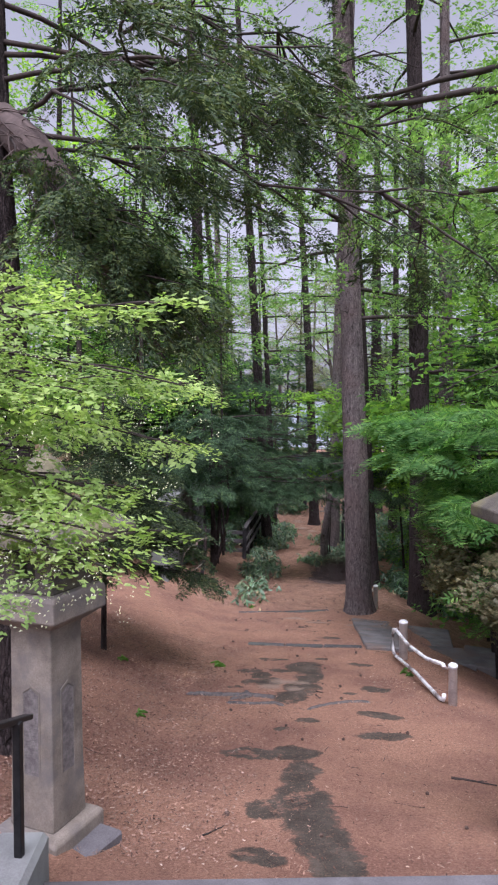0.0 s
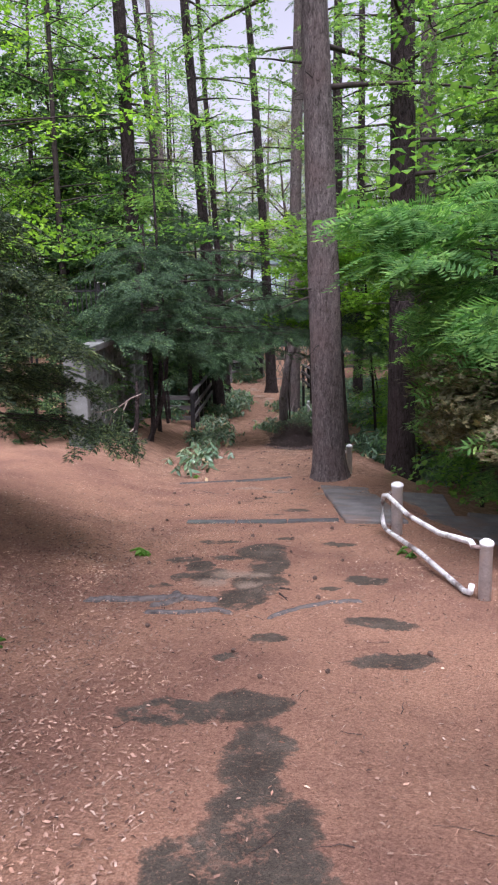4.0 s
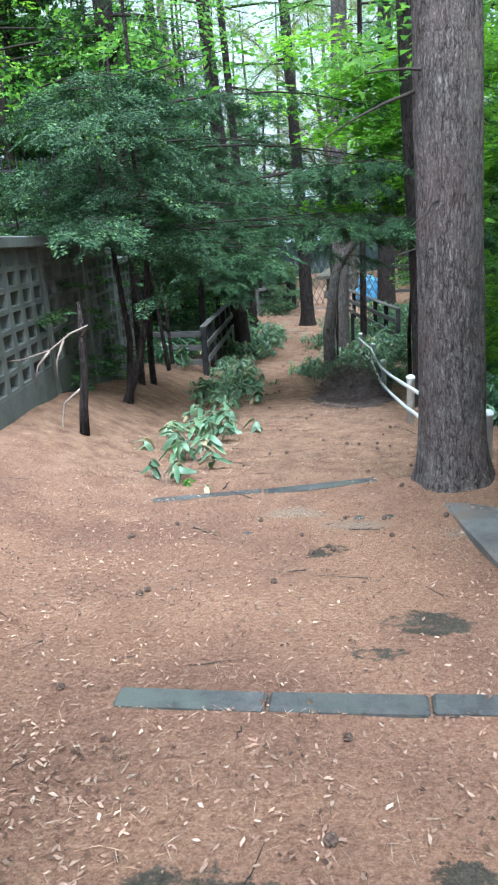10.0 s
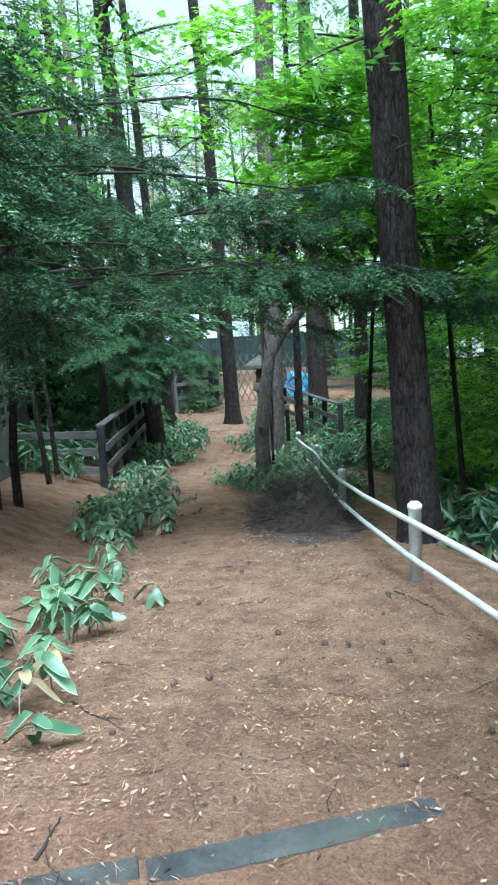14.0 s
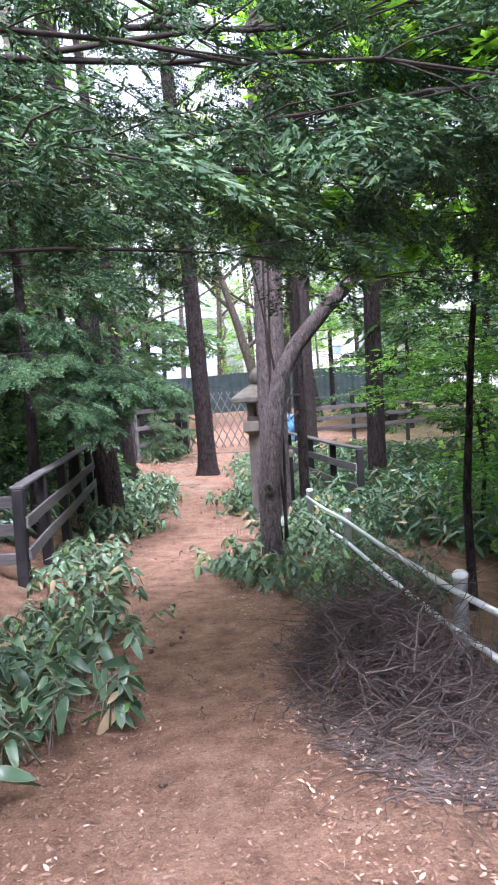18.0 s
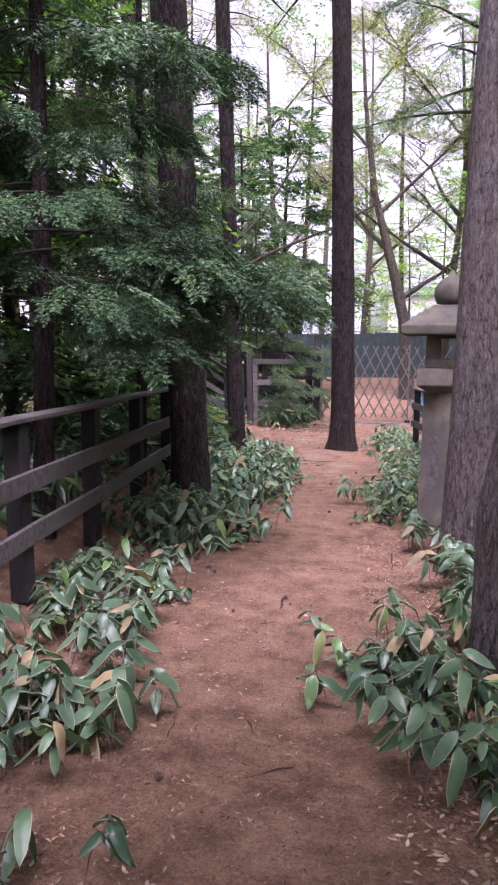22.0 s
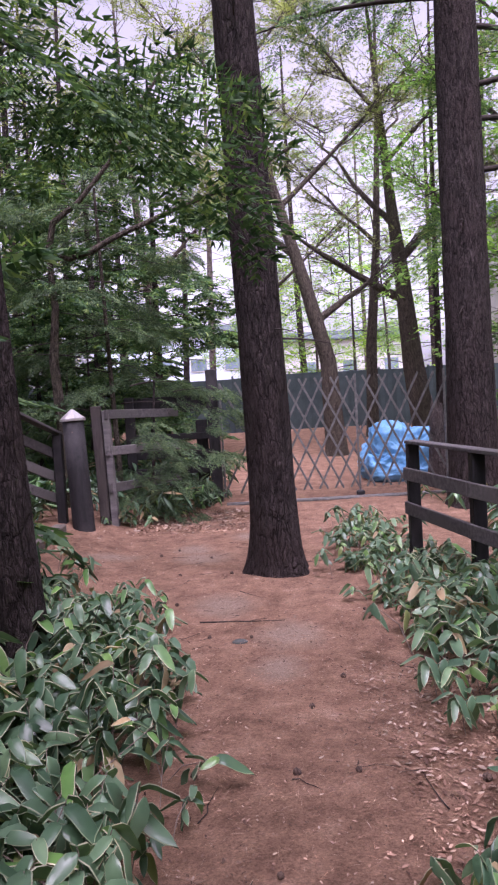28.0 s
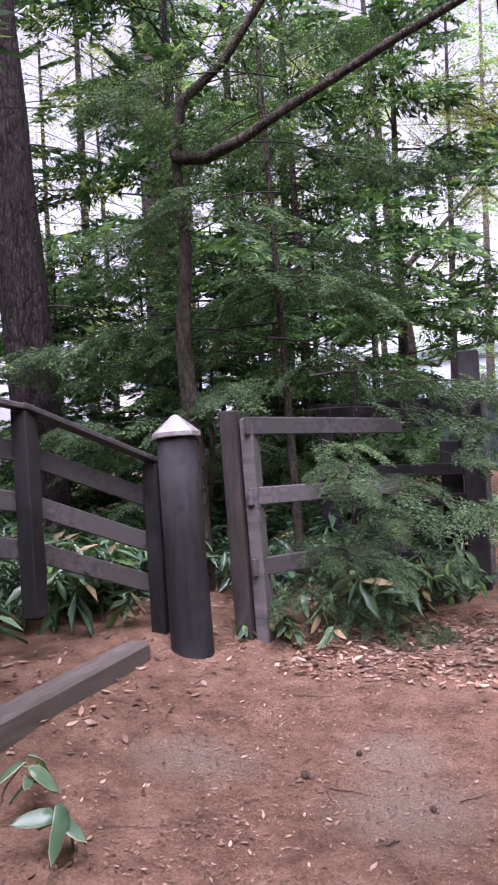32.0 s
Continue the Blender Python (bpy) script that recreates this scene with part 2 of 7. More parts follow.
def bark_surface(name, dark, light, tint, scale=1.0, depth=0.02):
    """Furrowed bark: ragged upright plates with narrow dark furrows and fine flakes."""
    m, n, l, b = shader(name)
    pos = n.new("ShaderNodeNewGeometry").outputs["Position"]
    warp = noise_node(n, l, 20 * scale, 5, 0.65, (1, 1, 0.5), pos)
    add = n.new("ShaderNodeVectorMath")
    add.operation = "MULTIPLY_ADD"
    l.new(warp.outputs["Color"], add.inputs[0])
    add.inputs[1].default_value = (0.05, 0.05, 0.17)
    l.new(pos, add.inputs[2])
    plate_map = n.new("ShaderNodeMapping")
    plate_map.inputs["Scale"].default_value = (1, 1, 0.24)
    l.new(add.outputs[0], plate_map.inputs["Vector"])
    cells = []
    for size in (34 * scale, 88 * scale):
        vor = n.new("ShaderNodeTexVoronoi")
        vor.feature = "DISTANCE_TO_EDGE"
        vor.inputs["Scale"].default_value = size
        l.new(plate_map.outputs[0], vor.inputs["Vector"])
        cells.append(vor.outputs["Distance"])
    tone = n.new("ShaderNodeTexVoronoi")
    tone.inputs["Scale"].default_value = 30 * scale
    l.new(plate_map.outputs[0], tone.inputs["Vector"])
    flake = noise_node(n, l, 46 * scale, 6, 0.7, (1, 1, 0.36), add.outputs[0])
    fine = noise_node(n, l, 150, 5, 0.7, (1, 1, 0.4), pos)
    broad = noise_node(n, l, 1.7, 4, 0.6, None, pos)
    deep = ramp_node(n, l, cells[0], [(0.0, (0, 0, 0)), (0.09, (0.7, 0.7, 0.7)), (0.3, (1, 1, 1))]).outputs[0]
    closed = ramp_node(n, l, noise_node(n, l, 19 * scale, 4, 0.6, (1, 1, 0.4), pos).outputs["Fac"], [(0.42, (0, 0, 0)), (0.6, (0.8, 0.8, 0.8))]).outputs[0]
    deep = mix_node(n, l, closed, deep, (1.0, 1.0, 1.0))
    thin = ramp_node(n, l, cells[1], [(0.0, (0.45, 0.45, 0.45)), (0.12, (1, 1, 1))]).outputs[0]
    crack = mix_node(n, l, 1.0, deep, thin, "MULTIPLY")
    plate = ramp_node(n, l, flake.outputs["Fac"], [(0.3, dark), (0.68, light)]).outputs[0]
    sort = ramp_node(n, l, tone.outputs["Color"], [(0.2, (0.72, 0.7, 0.7)), (0.8, (1.25, 1.22, 1.22))]).outputs[0]
    plate = mix_node(n, l, 0.8, plate, sort, "MULTIPLY")
    toned = mix_node(n, l, ramp_node(n, l, broad.outputs["Fac"], [(0.42, (0, 0, 0)), (0.65, (0.65, 0.65, 0.65))]).outputs[0], plate, tint)
    col = mix_node(n, l, crack, mix_node(n, l, 1.0, toned, (0.26, 0.24, 0.24), "MULTIPLY"), toned)
    grit = ramp_node(n, l, fine.outputs["Fac"], [(0.3, (0.7, 0.7, 0.7)), (0.7, (1.2, 1.2, 1.2))]).outputs[0]
    col = mix_node(n, l, 0.8, col, grit, "MULTIPLY")
    l.new(col, b.inputs["Base Color"])
    b.inputs["Roughness"].default_value = 0.95
    b.inputs["Specular IOR Level"].default_value = 0.15
    high = n.new("ShaderNodeMath")
    high.operation = "MULTIPLY_ADD"
    l.new(flake.outputs["Fac"], high.inputs[0])
    high.inputs[1].default_value = 0.7
    l.new(crack, high.inputs[2])
    bp = n.new("ShaderNodeBump")
    bp.inputs["Strength"].default_value = 1.0
    bp.inputs["Distance"].default_value = depth
    l.new(high.outputs[0], bp.inputs["Height"])
    l.new(bp.outputs[0], b.inputs["Normal"])
    return m


M_BARK = bark_surface("furrowed_bark", (0.1, 0.087, 0.083), (0.26, 0.23, 0.22), (0.2, 0.15, 0.138))
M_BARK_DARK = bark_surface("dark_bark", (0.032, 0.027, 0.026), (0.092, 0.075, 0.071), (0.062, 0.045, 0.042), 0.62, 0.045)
M_BARK_PALE = bark_surface("pale_bark", (0.07, 0.06, 0.048), (0.16, 0.138, 0.11), (0.1, 0.09, 0.062))
M_TWIG = surface("twig", (0.022, 0.018, 0.016), (0.055, 0.042, 0.036), 9, 0.9, 0.3)
M_BRUSH = surface("dead_brush", (0.042, 0.031, 0.028), (0.115, 0.088, 0.077), 7, 0.9, 0.3, None, 40)
M_TWIG_PALE = surface("pale_twig", (0.16, 0.12, 0.1), (0.3, 0.24, 0.2), 9, 0.9, 0.3)
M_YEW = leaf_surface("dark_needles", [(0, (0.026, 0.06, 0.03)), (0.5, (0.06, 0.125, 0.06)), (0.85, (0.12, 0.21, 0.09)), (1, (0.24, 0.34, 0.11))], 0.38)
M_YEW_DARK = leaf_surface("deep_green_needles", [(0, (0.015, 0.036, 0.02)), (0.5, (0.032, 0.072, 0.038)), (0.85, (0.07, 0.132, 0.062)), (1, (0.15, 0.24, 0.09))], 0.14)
# darker needle colours that paint in the shade of boughs seen against the sky
M_HEMLOCK_SHADED = leaf_surface("shaded_needles", [(0, (0.014, 0.037, 0.018)), (0.5, (0.036, 0.085, 0.038)), (0.85, (0.07, 0.135, 0.06)), (1, (0.13, 0.21, 0.075))], 0.1)
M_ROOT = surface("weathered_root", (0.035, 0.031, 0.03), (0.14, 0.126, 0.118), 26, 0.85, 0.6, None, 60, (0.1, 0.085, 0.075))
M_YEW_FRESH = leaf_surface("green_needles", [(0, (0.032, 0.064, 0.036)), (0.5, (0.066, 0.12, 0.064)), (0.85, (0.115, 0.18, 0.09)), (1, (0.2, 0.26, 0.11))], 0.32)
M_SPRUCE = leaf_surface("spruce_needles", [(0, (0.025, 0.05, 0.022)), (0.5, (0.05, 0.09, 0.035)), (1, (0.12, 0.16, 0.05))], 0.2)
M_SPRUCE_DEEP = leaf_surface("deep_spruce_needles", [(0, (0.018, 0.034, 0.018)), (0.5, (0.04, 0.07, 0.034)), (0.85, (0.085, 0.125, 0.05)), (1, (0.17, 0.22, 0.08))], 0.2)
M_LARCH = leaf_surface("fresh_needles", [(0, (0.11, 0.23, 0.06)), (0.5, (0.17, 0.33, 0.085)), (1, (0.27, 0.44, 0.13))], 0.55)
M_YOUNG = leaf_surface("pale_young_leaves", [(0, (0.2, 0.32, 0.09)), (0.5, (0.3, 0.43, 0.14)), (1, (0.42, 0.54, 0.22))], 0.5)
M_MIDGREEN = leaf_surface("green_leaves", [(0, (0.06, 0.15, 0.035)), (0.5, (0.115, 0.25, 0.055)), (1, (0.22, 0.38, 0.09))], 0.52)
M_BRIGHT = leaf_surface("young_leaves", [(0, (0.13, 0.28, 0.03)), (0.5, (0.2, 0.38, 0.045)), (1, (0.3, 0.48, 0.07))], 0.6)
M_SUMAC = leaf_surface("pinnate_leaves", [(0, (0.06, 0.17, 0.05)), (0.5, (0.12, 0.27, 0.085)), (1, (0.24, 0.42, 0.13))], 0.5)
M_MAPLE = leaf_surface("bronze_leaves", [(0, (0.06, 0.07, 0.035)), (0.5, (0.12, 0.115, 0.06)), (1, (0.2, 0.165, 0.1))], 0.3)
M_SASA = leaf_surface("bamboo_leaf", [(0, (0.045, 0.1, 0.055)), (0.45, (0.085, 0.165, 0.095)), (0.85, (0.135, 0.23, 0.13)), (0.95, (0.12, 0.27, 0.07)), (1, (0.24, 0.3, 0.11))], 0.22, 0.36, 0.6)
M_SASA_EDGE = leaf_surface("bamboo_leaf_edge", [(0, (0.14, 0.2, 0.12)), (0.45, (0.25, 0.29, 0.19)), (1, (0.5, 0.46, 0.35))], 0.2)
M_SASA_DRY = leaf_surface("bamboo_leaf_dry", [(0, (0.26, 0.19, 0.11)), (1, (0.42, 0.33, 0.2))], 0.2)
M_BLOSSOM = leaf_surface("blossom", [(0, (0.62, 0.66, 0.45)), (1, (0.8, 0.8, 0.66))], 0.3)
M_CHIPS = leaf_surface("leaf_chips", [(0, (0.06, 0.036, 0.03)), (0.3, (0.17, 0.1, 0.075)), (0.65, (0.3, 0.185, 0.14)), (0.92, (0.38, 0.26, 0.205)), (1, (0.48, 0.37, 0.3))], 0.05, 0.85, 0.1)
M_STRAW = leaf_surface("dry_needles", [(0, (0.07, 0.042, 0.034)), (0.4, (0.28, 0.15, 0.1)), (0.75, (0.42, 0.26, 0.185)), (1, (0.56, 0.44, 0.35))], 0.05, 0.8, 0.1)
# stained block; its grey is also darkened to carry the wall's shade
M_BLOCK = surface("dirty_shaded_block", (0.09, 0.095, 0.09), (0.19, 0.2, 0.19), 2.2, 0.95, 0.35, None, 80, (0.09, 0.1, 0.085), False, 0.15)
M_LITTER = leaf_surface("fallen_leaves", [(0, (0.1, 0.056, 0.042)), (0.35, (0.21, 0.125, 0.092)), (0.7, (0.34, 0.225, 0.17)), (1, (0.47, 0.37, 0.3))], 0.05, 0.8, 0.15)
M_STONE = surface("lantern_granite", (0.125, 0.107, 0.086), (0.265, 0.232, 0.19), 5, 0.9, 0.5, None, 90, (0.13, 0.12, 0.11))
M_STONE_DARK = surface("mossy_granite", (0.075, 0.068, 0.056), (0.155, 0.14, 0.115), 6, 0.9, 0.5, None, 90, (0.14, 0.13, 0.07))
M_CARVED = surface("carved_granite", (0.1, 0.09, 0.085), (0.22, 0.2, 0.19), 18, 0.95, 1.0, None, 45, None, False, 0, 0.02)
M_CONCRETE = surface("grey_concrete", (0.14, 0.146, 0.142), (0.23, 0.236, 0.228), 2.2, 0.9, 0.35, None, 80, (0.22, 0.235, 0.22))
M_SLAB = surface("path_slab", (0.085, 0.082, 0.08), (0.2, 0.192, 0.186), 3.2, 0.95, 0.5, None, 90, (0.15, 0.115, 0.095))
M_BRUSH_PALE = surface("bleached_brush", (0.06, 0.048, 0.041), (0.15, 0.12, 0.104), 9, 0.9, 0.3, None, 40)
M_KERB = surface("kerb_concrete", (0.04, 0.04, 0.04), (0.1, 0.098, 0.096), 7, 1.0, 0.7, None, 55, (0.075, 0.082, 0.072), False, 0.12)
M_STEP = surface("step_stone", (0.085, 0.08, 0.084), (0.15, 0.143, 0.148), 3, 0.9, 0.3, None, 80, (0.075, 0.07, 0.072))
M_WHITE = surface("chipped_white_paint", (0.58, 0.6, 0.6), (0.78, 0.8, 0.79), 12, 0.45, 0.15, None, 50, (0.7, 0.7, 0.67))
M_CHIPPED = surface("flaking_white_paint", (0.62, 0.63, 0.62), (0.78, 0.79, 0.78), 9, 0.5, 0.3, None, 40, (0.13, 0.1, 0.09))
M_RUST = surface("rusted_pipe", (0.1, 0.06, 0.05), (0.25, 0.2, 0.18), 25, 0.8, 0.4)
M_WOOD = surface("weathered_dark_wood", (0.011, 0.0105, 0.012), (0.027, 0.025, 0.027), 4, 0.75, 0.5, (6, 6, 1), 50, (0.034, 0.031, 0.032), True, 0.25)
M_RAIL = surface("grey_weathered_board", (0.06, 0.056, 0.058), (0.16, 0.147, 0.145), 3, 0.8, 0.5, (1, 8, 8), 50, (0.1, 0.095, 0.09), True, 0.3)
M_POST = surface("brown_weathered_post", (0.03, 0.026, 0.025), (0.085, 0.072, 0.066), 3, 0.85, 0.6, (8, 8, 1), 50, (0.06, 0.05, 0.045), True, 0.3)
M_BLACK = surface("black_iron", (0.012, 0.012, 0.013), (0.03, 0.03, 0.03), 10, 0.5, 0.1, None, 60, None, False, 0, 0.005, 0.3)
M_CAP = surface("zinc_cap", (0.4, 0.38, 0.38), (0.6, 0.57, 0.57), 8, 0.45, 0.1, None, 40, None, False, 0, 0.004, 0.5)
M_TIMBER = surface("bleached_timber", (0.11, 0.095, 0.08), (0.22, 0.19, 0.165), 3, 0.85, 0.5, (1, 8, 8), 50, (0.13, 0.115, 0.1), True, 0.1)
M_CONE = surface("larch_cone", (0.06, 0.038, 0.03), (0.12, 0.08, 0.06), 60, 0.9, 0.6)
M_HAZE = leaf_surface("sparse_spring_leaves", [(0, (0.12, 0.15, 0.06)), (0.5, (0.2, 0.24, 0.1)), (1, (0.3, 0.33, 0.16))], 0.45)
M_GALV = surface("galvanised_steel", (0.1, 0.1, 0.098), (0.22, 0.22, 0.21), 14, 0.5, 0.15, None, 50, None, False, 0, 0.004, 0.5)
M_TARP = surface("blue_tarpaulin", (0.07, 0.26, 0.5), (0.2, 0.46, 0.72), 3, 0.4, 0.2, None, 30)
M_SHEET = surface("dark_green_sheet", (0.03, 0.05, 0.052), (0.06, 0.085, 0.085), 2, 0.6, 0.15)
# white boards coloured mid grey, with the house's shade put into the colour
M_SIDING = surface("shaded_white_siding", (0.4, 0.4, 0.4), (0.52, 0.51, 0.5), 1.2, 0.7, 0.1)
M_GLASS_FAR = surface("far_window", (0.1, 0.14, 0.17), (0.2, 0.26, 0.3), 0.5, 0.15, 0.02)
M_BLUE_PAINT = surface("pale_blue_cladding", (0.4, 0.47, 0.56), (0.52, 0.6, 0.68), 1, 0.6, 0.1)


# ---- the lie of the land ----
PATH_Y = [0, 4.2, 4.92, 6.7, 11.7, 14.3, 15, 17.8, 21.6, 22.8, 25.9, 27.5, 28.8, 33.3, 34.6, 38, 41.6, 47, 56, 90]
PATH_Z = [1.6, 1.52, 1.386, 1.12, 0.655, 0.36, 0.33, 0.06, -0.48, -0.63, -0.84, -0.88, -0.91, -1.08, -1.1, -1.09, -1.0, -0.75, -0.3, 0.2]
PATH_X = [1.9, 1.75, 1.7, 1.5, 0.95, 0.8, 0.75, 0.45, 0.1, 0.0, -0.2, -0.22, -0.25, -0.45, -0.5, -0.6, -0.6, -0.6, -0.6, -0.6]
RISE_Y = [0, 4, 9, 15, 20, 24, 27, 31, 36, 39, 45, 60]
RISE_H = [0.3, 0.4, 0.55, 0.55, 0.5, 0.55, 0.4, 0.3, 0.2, 0.3, 0.3, 0.4]
EDGE_Y = [0, 8, 15, 18, 24, 30, 60]
EDGE_X = [3.6, 3.2, 2.6, 2.2, 2.2, 2.4, 3.0]


def ground_height(x, y):
    x, y = np.asarray(x, float), np.asarray(y, float)
    z = np.interp(y, PATH_Y, PATH_Z)
    mid = np.interp(y, PATH_Y, PATH_X)
    z = z + np.interp(y, RISE_Y, RISE_H) * smooth((mid - 1.15 - x) / np.interp(y, [0, 14, 19], [2.3, 2.3, 1.75]))
    z = z + 3.2 * smooth((-3.3 - x) / 3.2) * smooth((31 - y) / 6) * smooth((y - 7) / 6)
    z = z - 0.75 * smooth((x - np.interp(y, EDGE_Y, EDGE_X)) / 2.4) * smooth((30 - y) / 8)
    z = z + 0.02 * np.sin(1.7 * x + 0.9 * y) * np.sin(1.3 * y - 0.6 * x) + 0.012 * np.sin(5.1 * x + 1.0) * np.sin(4.3 * y)
    z = np.where(y < 4.6 + 0.17 * (x - 1.5), np.minimum(z, 1.45 + 0.5 * smooth((mid - 1.6 - x) / 1.5) + 0.4 * smooth((x - 3.2) / 2)), z)
    return z


def gz(x, y):
    return float(ground_height(x, y))


def axis_steps(lo, hi, step, far):
    core = np.arange(lo, hi + step / 2, step)
    out, s, p = [], step, hi
    while p < far:
        s *= 1.32
        p += s
        out.append(p)
    low, s, p = [], step, lo
    while p > -far:
        s *= 1.32
        p -= s
        low.append(p)
    return np.concatenate([low[::-1], core, out])


gx = axis_steps(-4.5, 5.0, 0.085, 600)
gy = axis_steps(3.0, 44.0, 0.1, 700)
GX, GY = np.meshgrid(gx, gy, indexing="ij")
GZ = ground_height(GX, GY)
near = (np.abs(GX) < 6) & (GY > 2) & (GY < 45)
GZ = GZ + np.where(near, rng.normal(0, 0.0018, GX.shape), 0)
gi, gj = np.meshgrid(np.arange(len(gx) - 1), np.arange(len(gy) - 1), indexing="ij")
w = len(gy)
gf = np.stack([gi * w + gj, (gi + 1) * w + gj, (gi + 1) * w + gj + 1, gi * w + gj + 1], -1).reshape(-1, 4)
ground_mesh = quad_mesh("ground", np.stack([GX, GY, GZ], -1).reshape(-1, 3), gf, shade=True)


def ground_surface():
    m, n, l, b = shader("needle_litter_and_soil")
    pos = n.new("ShaderNodeNewGeometry").outputs["Position"]
    sep = n.new("ShaderNodeSeparateXYZ")
    l.new(pos, sep.inputs[0])
    fine = noise_node(n, l, 95, 8, 0.75, None, pos)
    needles = noise_node(n, l, 42, 8, 0.8, (1, 1.25, 1), pos)
    mid = noise_node(n, l, 5, 6, 0.65, None, pos)
    broad = noise_node(n, l, 0.7, 5, 0.6, None, pos)
    orange = ramp_node(n, l, needles.outputs["Fac"], [(0.28, (0.13, 0.068, 0.046)), (0.48, (0.325, 0.182, 0.12)), (0.72, (0.5, 0.325, 0.23))]).outputs[0]
    rust = ramp_node(n, l, needles.outputs["Fac"], [(0.3, (0.115, 0.062, 0.045)), (0.7, (0.31, 0.175, 0.125))]).outputs[0]
    litter = mix_node(n, l, ramp_node(n, l, broad.outputs["Fac"], [(0.38, (0, 0, 0)), (0.62, (1, 1, 1))]).outputs[0], orange, rust)
    soil = ramp_node(n, l, mid.outputs["Fac"], [(0.3, (0.15, 0.088, 0.06)), (0.55, (0.28, 0.17, 0.115)), (0.75, (0.385, 0.255, 0.185))]).outputs[0]
    crumb = ramp_node(n, l, needles.outputs["Fac"], [(0.32, (0.55, 0.54, 0.53)), (0.5, (1, 1, 1)), (0.68, (1.35, 1.33, 1.3))]).outputs[0]
    soil = mix_node(n, l, 0.85, soil, crumb, "MULTIPLY")
    along = n.new("ShaderNodeMapRange")
    along.inputs["From Min"].default_value = 14.6
    along.inputs["From Max"].default_value = 16.6
    wob = n.new("ShaderNodeMath")
    wob.operation = "MULTIPLY_ADD"
    l.new(mid.outputs["Fac"], wob.inputs[0])
    wob.inputs[1].default_value = 1.5
    l.new(sep.outputs["Y"], wob.inputs[2])
    l.new(wob.outputs[0], along.inputs["Value"])
    col = mix_node(n, l, along.outputs[0], litter, soil)
    # bare worn tarmac showing through the needles
    warp = n.new("ShaderNodeVectorMath")
    warp.operation = "MULTIPLY_ADD"
    edge = noise_node(n, l, 4.2, 6, 0.72, None, pos)
    l.new(edge.outputs["Color"], warp.inputs[0])
    warp.inputs[1].default_value = (0.36, 0.36, 0)
    l.new(pos, warp.inputs[2])
    best = None
    for cx, cy, sx, sy in TARMAC:
        off = n.new("ShaderNodeVectorMath")
        off.operation = "SUBTRACT"
        l.new(warp.outputs[0], off.inputs[0])
        off.inputs[1].default_value = (cx + 0.18, cy + 0.18, 0)
        div = n.new("ShaderNodeVectorMath")
        div.operation = "MULTIPLY"
        l.new(off.outputs[0], div.inputs[0])
        div.inputs[1].default_value = (1 / sx, 1 / sy, 0)
        leng = n.new("ShaderNodeVectorMath")
        leng.operation = "LENGTH"
        l.new(div.outputs[0], leng.inputs[0])
        if best is None:
            best = leng.outputs["Value"]
        else:
            mn = n.new("ShaderNodeMath")
            mn.operation = "MINIMUM"
            l.new(best, mn.inputs[0])
            l.new(leng.outputs["Value"], mn.inputs[1])
            best = mn.outputs[0]
    bare = ramp_node(n, l, best, [(0.8, (0.95, 0.95, 0.95)), (0.94, (0.6, 0.6, 0.6)), (1.0, (0, 0, 0))]).outputs[0]
    strew = ramp_node(n, l, needles.outputs["Fac"], [(0.55, (1, 1, 1)), (0.7, (0.15, 0.15, 0.15))]).outputs[0]
    bare = mix_node(n, l, 1.0, bare, strew, "MULTIPLY")
    drift = ramp_node(n, l, edge.outputs["Fac"], [(0.56, (1, 1, 1)), (0.64, (0.15, 0.15, 0.15))]).outputs[0]
    bare = mix_node(n, l, 1.0, bare, drift, "MULTIPLY")
    tar = ramp_node(n, l, mid.outputs["Fac"], [(0.3, (0.042, 0.039, 0.032)), (0.55, (0.078, 0.071, 0.057)), (0.75, (0.14, 0.122, 0.096))]).outputs[0]
    col = mix_node(n, l, bare, col, tar)
    # pale trodden soil
    pale = None
    for cx, cy, sx, sy in TRODDEN:
        gap = n.new("ShaderNodeVectorMath")
        gap.operation = "SUBTRACT"
        l.new(warp.outputs[0], gap.inputs[0])
        gap.inputs[1].default_value = (cx + 0.18, cy + 0.18, 0)
        div = n.new("ShaderNodeVectorMath")
        div.operation = "MULTIPLY"
        l.new(gap.outputs[0], div.inputs[0])
        div.inputs[1].default_value = (1 / sx, 1 / sy, 0)
        leng = n.new("ShaderNodeVectorMath")
        leng.operation = "LENGTH"
        l.new(div.outputs[0], leng.inputs[0])
        if pale is None:
            pale = leng.outputs["Value"]
        else:
            mn = n.new("ShaderNodeMath")
            mn.operation = "MINIMUM"
            l.new(pale, mn.inputs[0])
            l.new(leng.outputs["Value"], mn.inputs[1])
            pale = mn.outputs[0]
    worn = ramp_node(n, l, pale, [(0.35, (0.82, 0.82, 0.82)), (1.1, (0, 0, 0))]).outputs[0]
    clay = ramp_node(n, l, needles.outputs["Fac"], [(0.3, (0.22, 0.165, 0.125)), (0.7, (0.38, 0.3, 0.235))]).outputs[0]
    col = mix_node(n, l, worn, col, clay)
    # green floor far off the path
    spread = n.new("ShaderNodeMath")
    spread.operation = "ABSOLUTE"
    l.new(sep.outputs["X"], spread.inputs[0])
    off = n.new("ShaderNodeMapRange")
    off.inputs["From Min"].default_value = 4.2
    off.inputs["From Max"].default_value = 7.5
    l.new(spread.outputs[0], off.inputs["Value"])
    green = ramp_node(n, l, mid.outputs["Fac"], [(0.3, (0.04, 0.05, 0.022)), (0.7, (0.1, 0.13, 0.05))]).outputs[0]
    col = mix_node(n, l, mix_node(n, l, 1.0, off.outputs[0], (0.7, 0.7, 0.7), "MULTIPLY"), col, green)
